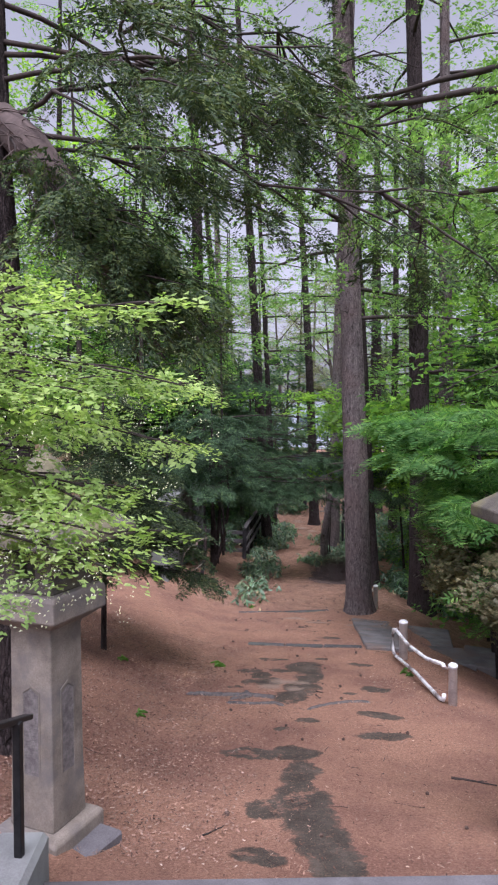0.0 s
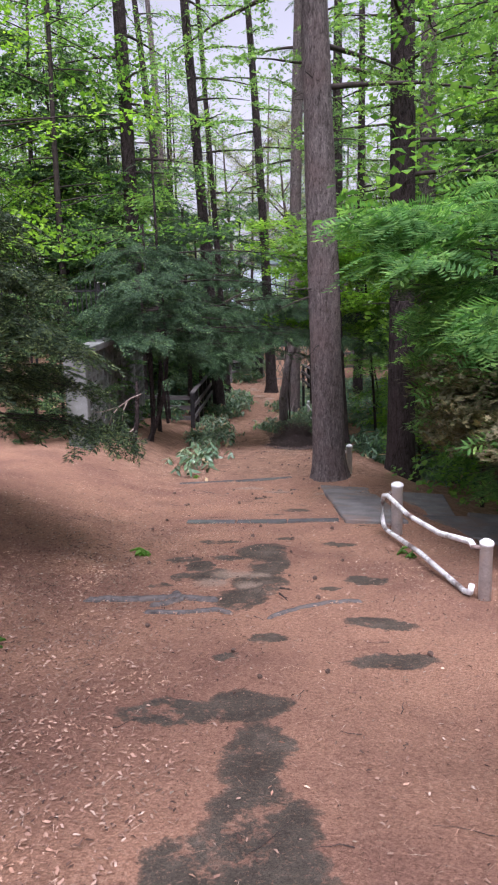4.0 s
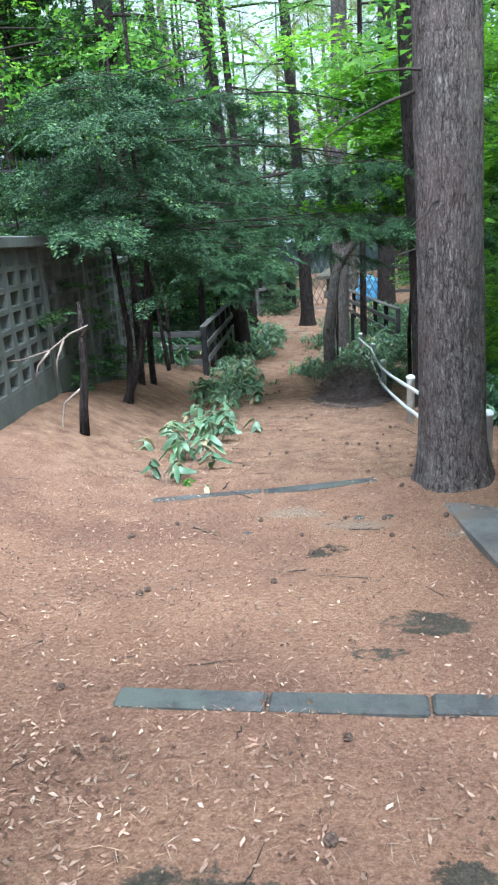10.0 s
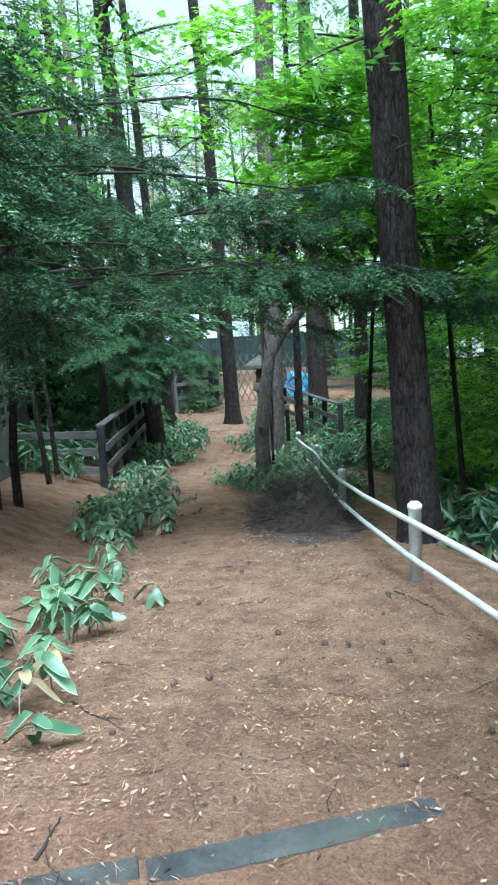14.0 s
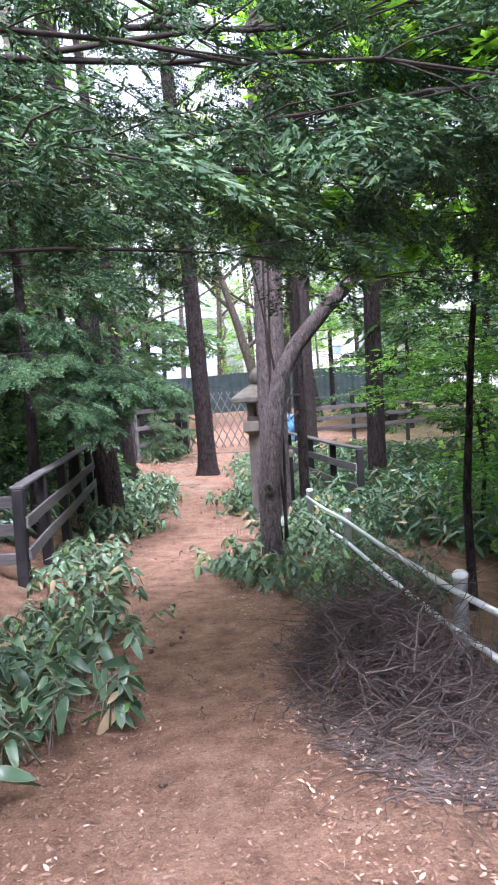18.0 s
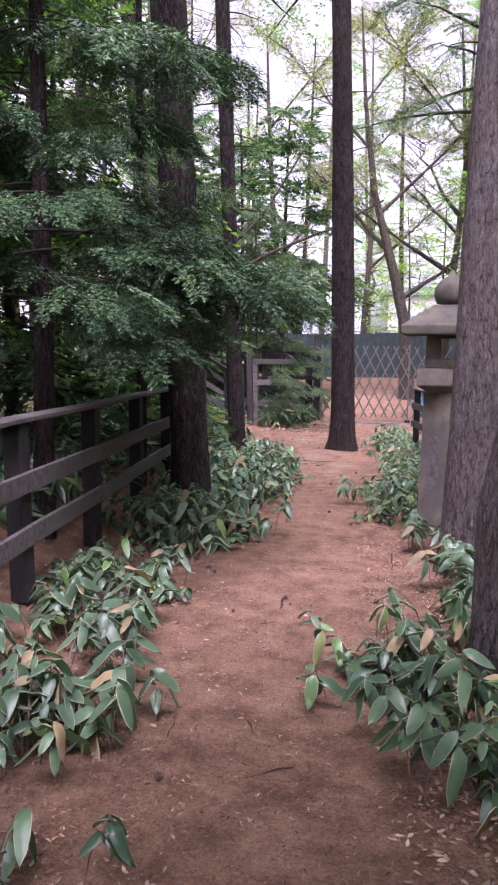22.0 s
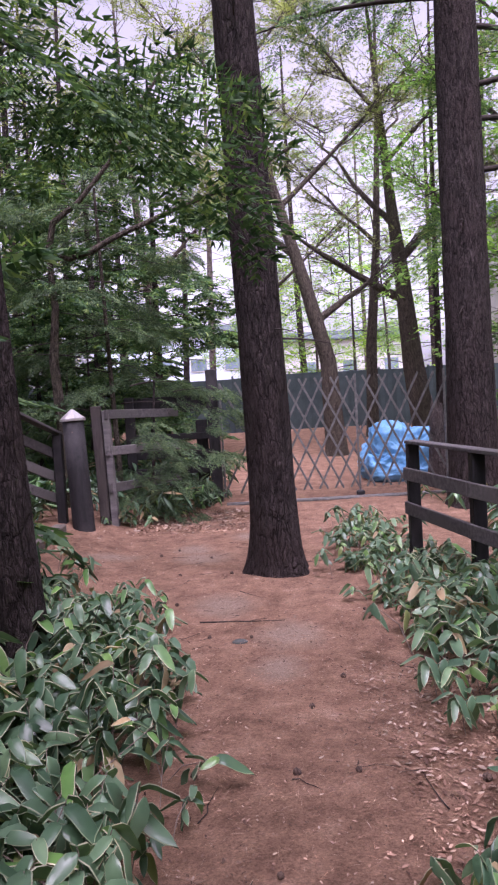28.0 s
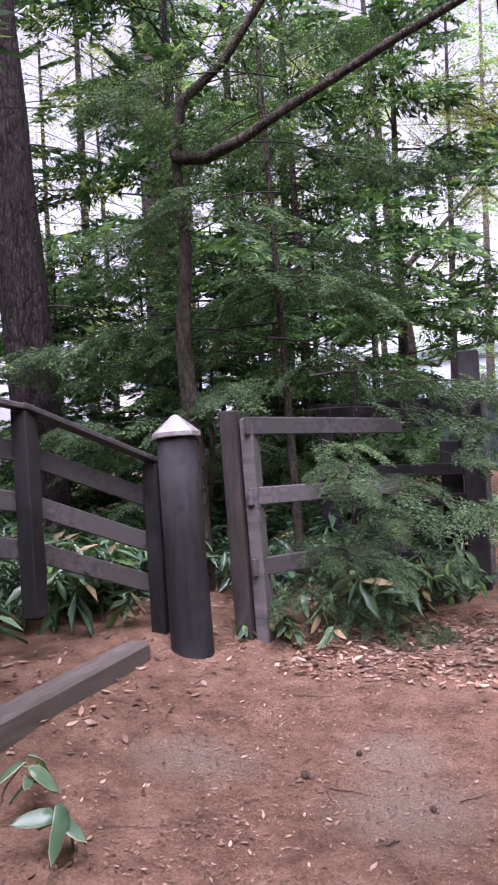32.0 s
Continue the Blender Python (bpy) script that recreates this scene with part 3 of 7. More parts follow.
    grit = ramp_node(n, l, fine.outputs["Fac"], [(0.3, (0.38, 0.36, 0.35)), (0.5, (0.95, 0.94, 0.93)), (0.68, (1.45, 1.42, 1.38))]).outputs[0]
    col = mix_node(n, l, 0.85, col, grit, "MULTIPLY")
    l.new(col, b.inputs["Base Color"])
    b.inputs["Roughness"].default_value = 0.95
    b.inputs["Specular IOR Level"].default_value = 0.12
    hs = n.new("ShaderNodeMath")
    hs.operation = "MULTIPLY_ADD"
    l.new(needles.outputs["Fac"], hs.inputs[0])
    hs.inputs[1].default_value = 1.6
    l.new(fine.outputs["Fac"], hs.inputs[2])
    bp = n.new("ShaderNodeBump")
    bp.inputs["Strength"].default_value = 0.8
    bp.inputs["Distance"].default_value = 0.022
    l.new(hs.outputs[0], bp.inputs["Height"])
    l.new(bp.outputs[0], b.inputs["Normal"])
    return m


# bare patches: middle and half-widths in metres
TARMAC = [(1.0, 7.02, 0.28, 0.16), (1.38, 7.15, 0.26, 0.2), (1.5, 6.6, 0.16, 0.42), (1.54, 6.12, 0.24, 0.28), (1.63, 5.75, 0.23, 0.3), (1.75, 5.42, 0.21, 0.32), (1.87, 5.08, 0.2, 0.24), (1.3, 5.82, 0.16, 0.2), (1.37, 5.08, 0.2, 0.15),
          (1.24, 10.35, 0.28, 0.32), (1.35, 9.8, 0.19, 0.46), (1.28, 9.25, 0.24, 0.34), (1.18, 8.88, 0.22, 0.24), (0.93, 10.1, 0.17, 0.11), (0.5, 10.02, 0.17, 0.13), (0.7, 9.78, 0.14, 0.17), (0.85, 9.5, 0.2, 0.17), (0.49, 9.23, 0.12, 0.08), (0.6, 9.48, 0.1, 0.11), (0.76, 10.78, 0.24, 0.08), (1.43, 10.87, 0.1, 0.08), (2.0, 10.65, 0.15, 0.08), (2.19, 9.39, 0.2, 0.12), (1.45, 8.12, 0.14, 0.1), (1.21, 7.8, 0.1, 0.08), (1.89, 9.19, 0.1, 0.07),
          (2.25, 7.8, 0.3, 0.12), (2.22, 8.4, 0.26, 0.12), (1.5, 12.34, 0.2, 0.14), (1.28, 12.03, 0.12, 0.06), (1.02, 13.42, 0.16, 0.1)]
TRODDEN = [(-1.15, 37.5, 0.4, 0.45), (-0.82, 35.5, 0.36, 0.42), (-0.27, 34.6, 0.32, 0.42), (-0.4, 33.9, 0.25, 0.35), (-0.6, 38.6, 0.3, 0.3), (1.2, 14.0, 0.3, 0.16), (0.75, 14.25, 0.3, 0.14), (1.9, 13.75, 0.25, 0.14), (0.9, 9.29, 0.17, 0.16), (1.07, 9.52, 0.24, 0.15), (1.28, 9.48, 0.14, 0.1), (1.2, 9.2, 0.14, 0.12), (-2.2, 37.6, 0.4, 0.3), (-1.3, 38.0, 0.3, 0.3)]
ground = part("ground", ground_mesh, ground_surface())
tagged(ground, "path of rust-orange larch needles over worn tarmac", "ground", "", "structure")


# ---- leaf and spray templates (length 1 along x) ----
def rhombus(x0, y0, ang, leng, wide, z=0.0, lift=0.0):
    c, s = math.cos(ang), math.sin(ang)
    pts = [(0, 0, 0), (0.45 * leng, wide / 2, lift), (leng, 0, lift * 0.4), (0.45 * leng, -wide / 2, lift)]
    return [(x0 + c * a - s * b, y0 + s * a + c * b, z + d) for a, b, d in pts]


def template(quads):
    v = np.array(quads, float).reshape(-1, 3)
    return v, np.arange(len(v)).reshape(-1, 4)


def fir_spray(twigs, pairs, leaf, wide, seed, limp=0.12):
    r = random.Random(seed)
    quads = []
    for i in range(twigs):
        x = 0.08 + 0.86 * i / (twigs - 1)
        for sgn in (-1, 1):
            ang = sgn * radians(48 + r.uniform(-9, 9))
            leng = 0.46 * (1.05 - x * 0.8) * r.uniform(0.75, 1.1)
            for k in range(pairs):
                d = leng * (k + 0.6) / pairs
                px, py = x + d * math.cos(ang), d * math.sin(ang)
                pz = -limp * (px * px + 1.4 * abs(py) ** 2) + r.uniform(-0.015, 0.015)
                for s2 in (-1, 1):
                    turn = ang + s2 * radians(r.uniform(34, 56)) * (1 if k < pairs - 1 else 0.35)
                    size, dip, roll = leaf * r.uniform(0.75, 1.2), -0.3 * leaf * r.uniform(0, 1), r.uniform(-0.9, 0.9) * wide
                    dx, dy = math.cos(turn), math.sin(turn)
                    quads.append([(px - dy * wide / 2, py + dx * wide / 2, pz + roll), (px + dx * size, py + dy * size, pz + dip), (px + dy * wide / 2, py - dx * wide / 2, pz - roll)])
    v = np.array(quads, float).reshape(-1, 3)
    return v, np.arange(len(v)).reshape(-1, 3)


def tuft_spray(count, leaf, wide, seed, spread=0.28, droop=0.25):
    r = random.Random(seed)
    quads = []
    for i in range(count):
        x = r.uniform(0.05, 1.0)
        y = r.gauss(0, spread * (1.05 - 0.6 * x) * 0.6)
        z = -droop * x * x + r.uniform(-0.07, 0.05) - 0.25 * abs(y)
        quads.append(rhombus(x, y, r.uniform(-1.6, 1.6), leaf * r.uniform(0.6, 1.2), wide * r.uniform(0.7, 1.2), z, r.uniform(-0.05, 0.05)))
    return template(quads)


def feather_spray(count, leaf, wide, seed, spread=0.3, droop=0.3):
    """A loose drooping spray of short needle tufts, three corners each."""
    r = random.Random(seed)
    tris = []
    for i in range(count):
        x = r.uniform(0.03, 1.0)
        y = r.gauss(0, spread * (1.05 - 0.6 * x) * 0.6)
        z = -droop * x * x + r.uniform(-0.06, 0.04) - 0.3 * abs(y)
        q = rhombus(x, y, r.uniform(-1.8, 1.8), leaf * r.uniform(0.6, 1.2), wide * r.uniform(0.7, 1.2), z, r.uniform(-0.05, 0.05))
        tris.append([q[0], q[2], (q[1][0], q[1][1], q[1][2] + r.uniform(-0.04, 0.04))])
    v = np.array(tris, float).reshape(-1, 3)
    return v, np.arange(len(v)).reshape(-1, 3)


def pinnate_leaf(pairs, seed):
    r = random.Random(seed)
    quads = [rhombus(0, 0, 0, 1.0, 0.012, 0.0, 0.02)]
    for i in range(pairs):
        x = 0.14 + 0.8 * i / (pairs - 1)
        z = 0.1 * x - 0.28 * x * x
        for s in (-1, 1):
            quads.append(rhombus(x, 0, s * radians(62 + r.uniform(-8, 8)), 0.3 * (1.1 - 0.45 * abs(x - 0.4)), 0.075, z, -0.02))
    quads.append(rhombus(0.95, 0, 0, 0.25, 0.075, -0.15))
    return template(quads)


def palm_leaf(lobes, size, wide, seed):
    r = random.Random(seed)
    quads = []
    for i in range(14):
        cx, cy, cz = r.uniform(0.1, 1.0), r.uniform(-0.42, 0.42), r.uniform(-0.12, 0.08)
        turn = r.uniform(0, 6.28)
        for k in range(lobes):
            quads.append(rhombus(cx, cy, turn + (k - lobes / 2) * radians(46), size * (1.0 - 0.12 * abs(k - lobes / 2)), size * wide, cz, r.uniform(-0.02, 0.02)))
    return template(quads)


T_FIR = [fir_spray(12, 7, 0.072, 0.017, s, 0.3) for s in (1, 2, 21)]
T_SPRUCE = [fir_spray(7, 4, 0.14, 0.032, s, 0.4) for s in (3, 4)]
T_LARCH = [feather_spray(64, 0.12, 0.05, s) for s in (5, 6, 26)]
T_LARCH_FAR = [feather_spray(34, 0.17, 0.075, s, 0.36) for s in (15, 16, 25)]
T_FIR_MID = [fir_spray(9, 5, 0.1, 0.023, s, 0.3) for s in (31, 32)]
T_BROAD_FAR = [tuft_spray(20, 0.125, 0.075, s, 0.55, 0.2) for s in (17, 18)]
T_FIR_FAR = [fir_spray(6, 3, 0.2, 0.055, s) for s in (19, 20)]
T_BROAD = [tuft_spray(20, 0.2, 0.11, s, 0.5, 0.15) for s in (7, 8)]
T_PINNATE = [pinnate_leaf(9, s) for s in (9, 10)]
T_PALM = [palm_leaf(5, 0.16, 0.34, s) for s in (11, 12)]
T_BLOSSOM = [tuft_spray(9, 0.06, 0.03, 13, 0.4, 0.6)]


def unit(v):
    return v / (np.linalg.norm(v, axis=-1, keepdims=True) + 1e-9)


def limb(start, heading, length, rise, droop, k=7, wander=0.06):
    """A bending limb as a line of points."""
    s = np.linspace(0, 1, k)[:, None]
    h = np.array([math.cos(heading), math.sin(heading), 0.0])
    side = np.array([-h[1], h[0], 0.0])
    sway = np.cumsum(rng.normal(0, wander, k))[:, None]
    return np.asarray(start) + length * (s * h + side * sway * 0.5 * s) + np.array([0, 0, 1.0]) * length * (rise * s - droop * s * s)


def in_the_way(p):
    """True for places where the path must stay clear to walk, or where boughs would hide the rail fence."""
    x, y, z = p[:, 0], p[:, 1], p[:, 2]
    mid = np.interp(y, PATH_Y, PATH_X)
    over = z - ground_height(x, y)
    walked = (np.abs(x - mid) < 0.95) & (over < 2.1) & (y > 4.2) & (y < 38)
    under = (y > 16.5) & (y < 25) & (x > mid - 1.4) & (x < 3.2) & (over < 1.95)
    stairs = (y < 5.2) & (np.abs(x - 1.98) < 0.36) & (z < 5.2)
    fence = (y > 23.8) & (y < 32.5) & (x > -2.7) & (x < 0) & (z < 0.5 + 0.3 * np.sin(3.1 * y + 2.3 * x))
    entry = (y > 7) & (y < 11) & (x > -2.2) & (x < 1.0) & (over < 0.75)
    low_left = (y > 15) & (y < 26) & (x > -4.5) & (x < 1.0) & (over < np.where((x < -1.3) & (y < 24), 1.95, 1.5))
    bush = ((y < 5.6) & (x > -0.9) & (z < 3.6)) | ((y < 2.0) & (x > 0.2) & (z < 5.5))
    rail_side = (y > 14) & (y < 29) & (x > 1.0) & (x < 2.9) & (over < 1.9)
    slab_side = (y > 8.3) & (y < 17) & (x > 1.0) & (x < np.where(over < 1.0, 3.8, 3.1)) & (over < 2.7)
    return walked | slab_side | rail_side | low_left | bush | under | stairs | fence | entry


def sprays_on(limbs, templates, gap, size, spread=55, lift=0.15, start=0.15, hang=0.0, origin=(0.0, 0.0, 0.0), tumble=0.6):
    """Sprays along both sides and at the tip of each limb."""
    pos, axis, up = [], [], []
    for line in limbs:
        d = np.diff(line, axis=0)
        leng = np.linalg.norm(d, axis=1).sum()
        count = max(2, int(leng * (1 - start) / gap))
        for i in range(count):
            u = start + (1 - start) * (i + rng.uniform(0, 1)) / count
            f = u * (len(line) - 1)
            a = min(int(f), len(line) - 2)
            p = line[a] + (f - a) * d[a]
            t = unit(d[a])
            side = unit(np.cross(np.array([0, 0, 1.0]), t))
            for s in (-1, 1):
                ang = radians(spread * rng.uniform(0.5, 1.2)) * s
                pos.append(p + rng.normal(0, 0.02, 3))
                axis.append(t * math.cos(ang) + side * math.sin(ang) + np.array([0, 0, rng.normal(-hang, lift)]))
                up.append(np.array([rng.normal(0, tumble), rng.normal(0, tumble), 1.0]))
        pos.append(line[-1])
        axis.append(unit(line[-1] - line[-2]))
        up.append(np.array([0, 0, 1.0]))
    pos, axis, up = np.array(pos), np.array(axis), np.array(up)
    keep = ~(in_the_way(pos + origin) | in_the_way(pos + origin + 0.7 * size * unit(axis)))
    pos, axis, up = pos[keep], axis[keep], up[keep]
    which = rng.integers(0, len(templates), len(pos))
    out = []
    for k, tp in enumerate(templates):
        sel = which == k
        if sel.any():
            out.append(scatter(tp, pos[sel], axis[sel], up[sel], size * rng.uniform(0.65, 1.25, sel.sum())))
    return merged(out)


def trunk_mesh(name, line, r0, r1, flare=0.35, rings=60, n=36, ridge=0.05, seed=0):
    """A tapering trunk with a flared, ridged foot, along a line of points."""
    line = np.asarray(line, float)
    s = np.linspace(0, 1, len(line))
    u = np.linspace(0, 1, rings) ** 1.5
    axis = np.stack([np.interp(u, s, line[:, k]) for k in range(3)], -1)
    high = axis[:, 2] - axis[0, 2]
    rad = r0 + (r1 - r0) * u
    a = np.linspace(0, 2 * np.pi, n, endpoint=False)
    r = random.Random(seed)
    ph = [r.uniform(0, 6.28) for _ in range(8)]
    A, H = np.meshgrid(a, high, indexing="xy")
    lobes = 0.5 * np.sin(3 * A + ph[0]) + 0.35 * np.sin(5 * A + ph[1]) + 0.25 * np.sin(2 * A + ph[2])
    foot = np.exp(-H / 0.22) + 0.25 * np.exp(-H / 0.8)
    groove = np.sin(11 * A + 1.3 * np.sin(2.1 * H + ph[3]) + ph[4]) * np.sin(7 * A - 1.9 * np.sin(1.7 * H + ph[5])) + 0.5 * np.sin(17 * A + 2 * np.sin(3.3 * H) + ph[6])
    R = rad[:, None] * (1 + flare * foot * (1 + 0.45 * lobes) + ridge * 0.6 * groove + 0.03 * np.sin(2 * A + 0.8 * H + ph[7]))
    v = np.stack([axis[:, None, 0] + R * np.cos(A), axis[:, None, 1] + R * np.sin(A), np.broadcast_to(axis[:, None, 2], R.shape)], -1)
    i, j = np.meshgrid(np.arange(rings - 1), np.arange(n), indexing="ij")
    f = np.stack([i * n + j, i * n + (j + 1) % n, (i + 1) * n + (j + 1) % n, (i + 1) * n + j], -1).reshape(-1, 4)
    return quad_mesh(name, v.reshape(-1, 3), f, shade=True)


def limbs_mesh(name, limbs, r0, r1=0.006, n=6):
    pieces = []
    for line in limbs:
        leng = np.linalg.norm(np.diff(line, axis=0), axis=1).sum()
        big = r0 * min(1.0, 0.35 + leng / 3.5)
        pieces.append(tube_arrays(line, np.linspace(big, r1, len(line)), n))
    v, f = merged(pieces)
    return quad_mesh(name, v, f, shade=True)


# ---- steps where the walk begins ----
STAIR_TURN = 9.8
steps = thing("stone_steps", "grey stone steps leading down to the needle path", "steps", pose(1.55, 4.52, 0, 0, 0, STAIR_TURN))
for k in range(10):
    top = 1.6 + 0.16 * k
    part("step", box((4.2, 0.56, 0.22), pose(0, -0.27 - 0.5 * k, top - 0.11), 0.012), M_STEP, steps)
part("landing", box((4.6, 3.0, 0.3), pose(0, -6.7, 3.05), 0.012), M_STEP, steps)
part("core", box((4.0, 7.4, 1.4), pose(0, -4.6, 0.72), 0.0), M_STEP, steps)
side_wall = thing("stair_kerb", "low concrete kerb beside the stone steps", "kerb", pose(0, 0, 0))
for k in range(4):
    part("kerb_stone", box((0.3, 1.1, 0.5), pose(0.17 + 0.17 * k, 3.85 - 1.08 * k, 1.58 + 0.34 * k, 0, 0, STAIR_TURN), 0.03), M_CONCRETE, side_wall)
rail = thing("iron_handrail", "black iron handrail with a flat top bar", "handrail", pose(0, 0, 0))
part("post", box((0.045, 0.045, 0.78), pose(0.17, 4.15, 2.18), 0.004), M_BLACK, rail)
part("post", box((0.045, 0.045, 0.78), pose(0.49, 2.3, 2.78), 0.004), M_BLACK, rail)
part("top_bar", box((0.06, 2.5, 0.03), pose(0.3, 3.25, 2.87, -18, 0, STAIR_TURN), 0.004), M_BLACK, rail)


# ---- stone lanterns ----
def square_ring(bm, half, z):
    return [bm.verts.new((sx * half, sy * half, z)) for sx, sy in ((-1, -1), (1, -1), (1, 1), (-1, 1))]


def stacked(levels):
    """A square body from (half width, height) levels."""
    bm = bmesh.new()
    rings = [square_ring(bm, h, z) for h, z in levels]
    for a, b in zip(rings, rings[1:]):
        for i in range(4):
            bm.faces.new((a[i], a[(i + 1) % 4], b[(i + 1) % 4], b[i]))
    bm.faces.new(list(reversed(rings[0])))
    bm.faces.new(rings[-1])
    bmesh.ops.bevel(bm, geom=[e for e in bm.edges], offset=0.008, segments=1, affect="EDGES")
    return bm


def stone_lantern(at, label, head_turn=0.0):
    t = thing("stone_lantern", label, "stone lantern", at @ Matrix.Diagonal((0.87, 0.87, 1, 1)), "stone lanterns")
    part("base_slab", stacked([(0.3, -0.1), (0.3, 0.1), (0.27, 0.13)]), M_STONE, t)
    part("pillar", stacked([(0.2, 0.13), (0.19, 0.6), (0.186, 1.42), (0.2, 1.45)]), M_STONE, t)
    for k in range(4):
        turn = pose(0, 0, 0, 0, 0, 90 * k)
        bm = bmesh.new()
        outline = [(-0.07, 0.32), (0.07, 0.32), (0.07, 1.02), (0.0, 1.06), (-0.07, 1.02)]
        front = [bm.verts.new((x, -0.1945, z)) for x, z in outline]
        back = [bm.verts.new((x * 0.86, -0.179, 0.68 + (z - 0.68) * 0.96)) for x, z in outline]
        outer = [bm.verts.new((x * 1.2, -0.1955, 0.68 + (z - 0.68) * 1.05)) for x, z in outline]
        rear = [bm.verts.new((x * 1.2, -0.175, 0.68 + (z - 0.68) * 1.05)) for x, z in outline]
        for i in range(5):
            j = (i + 1) % 5
            bm.faces.new((outer[i], outer[j], front[j], front[i]))
            bm.faces.new((front[i], front[j], back[j], back[i]))
            bm.faces.new((rear[j], rear[i], outer[i], outer[j]))
        bmesh.ops.transform(bm, matrix=turn, verts=bm.verts)
        part("panel_frame", bm, M_STONE, t)
        bm = bmesh.new()
        bm.faces.new([bm.verts.new((x * 0.95, -0.1925, 0.68 + (z - 0.68) * 0.98)) for x, z in outline])
        bmesh.ops.transform(bm, matrix=turn, verts=bm.verts)
        part("carved_panel", bm, M_CARVED, t, "rough carved panel")
    upper = pose(0, 0, 0, 0, 0, head_turn)

    def turned(bm):
        bmesh.ops.transform(bm, matrix=upper, verts=bm.verts)
        return bm
    part("platform", turned(stacked([(0.21, 1.45), (0.325, 1.52), (0.325, 1.66), (0.31, 1.685)])), M_STONE, t)
    light = part("fire_box", turned(stacked([(0.25, 1.685), (0.25, 1.77)])), M_STONE_DARK, t)
    for sx, sy in ((-1, -1), (1, -1), (1, 1), (-1, 1)):
        part("corner_post", turned(box((0.15, 0.15, 0.22), pose(sx * 0.165, sy * 0.165, 1.87), 0.008)), M_STONE_DARK, light)
    part("lintel", turned(stacked([(0.24, 1.97), (0.24, 2.03)])), M_STONE_DARK, light)
    part("roof", turned(stacked([(0.26, 1.995), (0.49, 2.0), (0.5, 2.01), (0.5, 2.085), (0.26, 2.235), (0.19, 2.265), (0.185, 2.285)])), M_STONE_DARK, t, "weathered hipped stone roof")
    bm = lathe([(0.11, 2.285), (0.16, 2.31), (0.188, 2.38), (0.18, 2.45), (0.13, 2.52), (0.05, 2.565), (0.012, 2.62)], 20)
    for i, v in enumerate(bm.verts):
        a = math.atan2(v.co.y, v.co.x)
        k = 1 - 0.055 * (1 - math.cos(4 * a)) / 2
        v.co.x *= k
        v.co.y *= k
    for fc in bm.faces:
        fc.smooth = True
    part("finial", turned(bm), M_STONE_DARK, t, "onion-shaped stone finial")
    return t


stone_lantern(pose(-0.06, 5.02, 1.42, 0, 0, -14), "tall grey stone lantern beside the entrance steps")
stone_lantern(pose(3.32, 5.6, 1.5, 0, 0, 12), "weathered stone lantern half hidden by foliage at the path entrance")
stone_lantern(pose(0.88, 29.2, -0.93, 0, 0, -43), "tall grey stone lantern rising from dwarf bamboo", 36)
foot = thing("base_stone", "worn stone slab under the lantern", "stone slab", pose(-0.02, 4.86, 1.36, 0, 0, -20))
part("slab", box((0.66, 0.8, 0.16), pose(0.0, 0, 0), 0.02), M_STEP, foot)

# ---- kerbs and slabs ----
def kerb(x0, y0, turn, pieces, proud, label):
    t = thing("kerb_line", label, "kerb", pose(x0, y0, 0), "kerbs across the path")
    cs, sn, x = math.cos(radians(turn)), math.sin(radians(turn)), 0.0
    for leng in pieces:
        za, zb = gz(x0 + x * cs, y0 + x * sn), gz(x0 + (x + leng) * cs, y0 + (x + leng) * sn)
        m = x + leng / 2
        part("kerb_stone", box((leng - 0.012, 0.11, 0.2), pose(m * cs, m * sn + rng.normal(0, 0.006), (za + zb) / 2 - 0.1 + proud, 0, -math.degrees(math.atan2(zb - za, leng)), turn + rng.normal(0, 0.5)), 0.012), M_KERB, t)
        x += leng
    return t


kerb(0.24, 11.68, -2, [0.6, 0.6, 0.6], 0.024, "line of grey concrete kerb stones across the path")
kerb(-0.42, 14.57, 13.5, [0.9, 0.96], 0.008, "half-buried grey concrete kerb stones")
slabs = thing("concrete_slab_walk", "pale grey concrete slab walk beside the path", "concrete walk", pose(0, 0, 0))
for x, y, z, sx, sy, turn, tilt in ((2.32, 12.95, 0.53, 0.72, 2.9, 5, -7.2), (3.15, 13.1, 0.44, 0.8, 1.6, -4, -5), (3.2, 11.8, 0.56, 0.95, 1.0, 3, -4), (4.1, 12.2, 0.4, 0.9, 1.3, -8, -4)):
    part("slab", box((sx, sy, 0.14), pose(x, y, z - 0.05, tilt, 3, turn), 0.015), M_SLAB, slabs)


# ---- white guard rails ----
def white_post(parent, x, y, z, high=0.62, r=0.055):
    bm = lathe([(r, -0.15), (r, high - 0.03), (r + 0.006, high - 0.028), (r + 0.006, high), (r * 0.6, high + 0.02)], 14)
    bmesh.ops.translate(bm, vec=(x, y, z), verts=bm.verts)
    for fc in bm.faces:
        fc.smooth = len(fc.verts) == 4
    return part("post", bm, M_WHITE, parent)


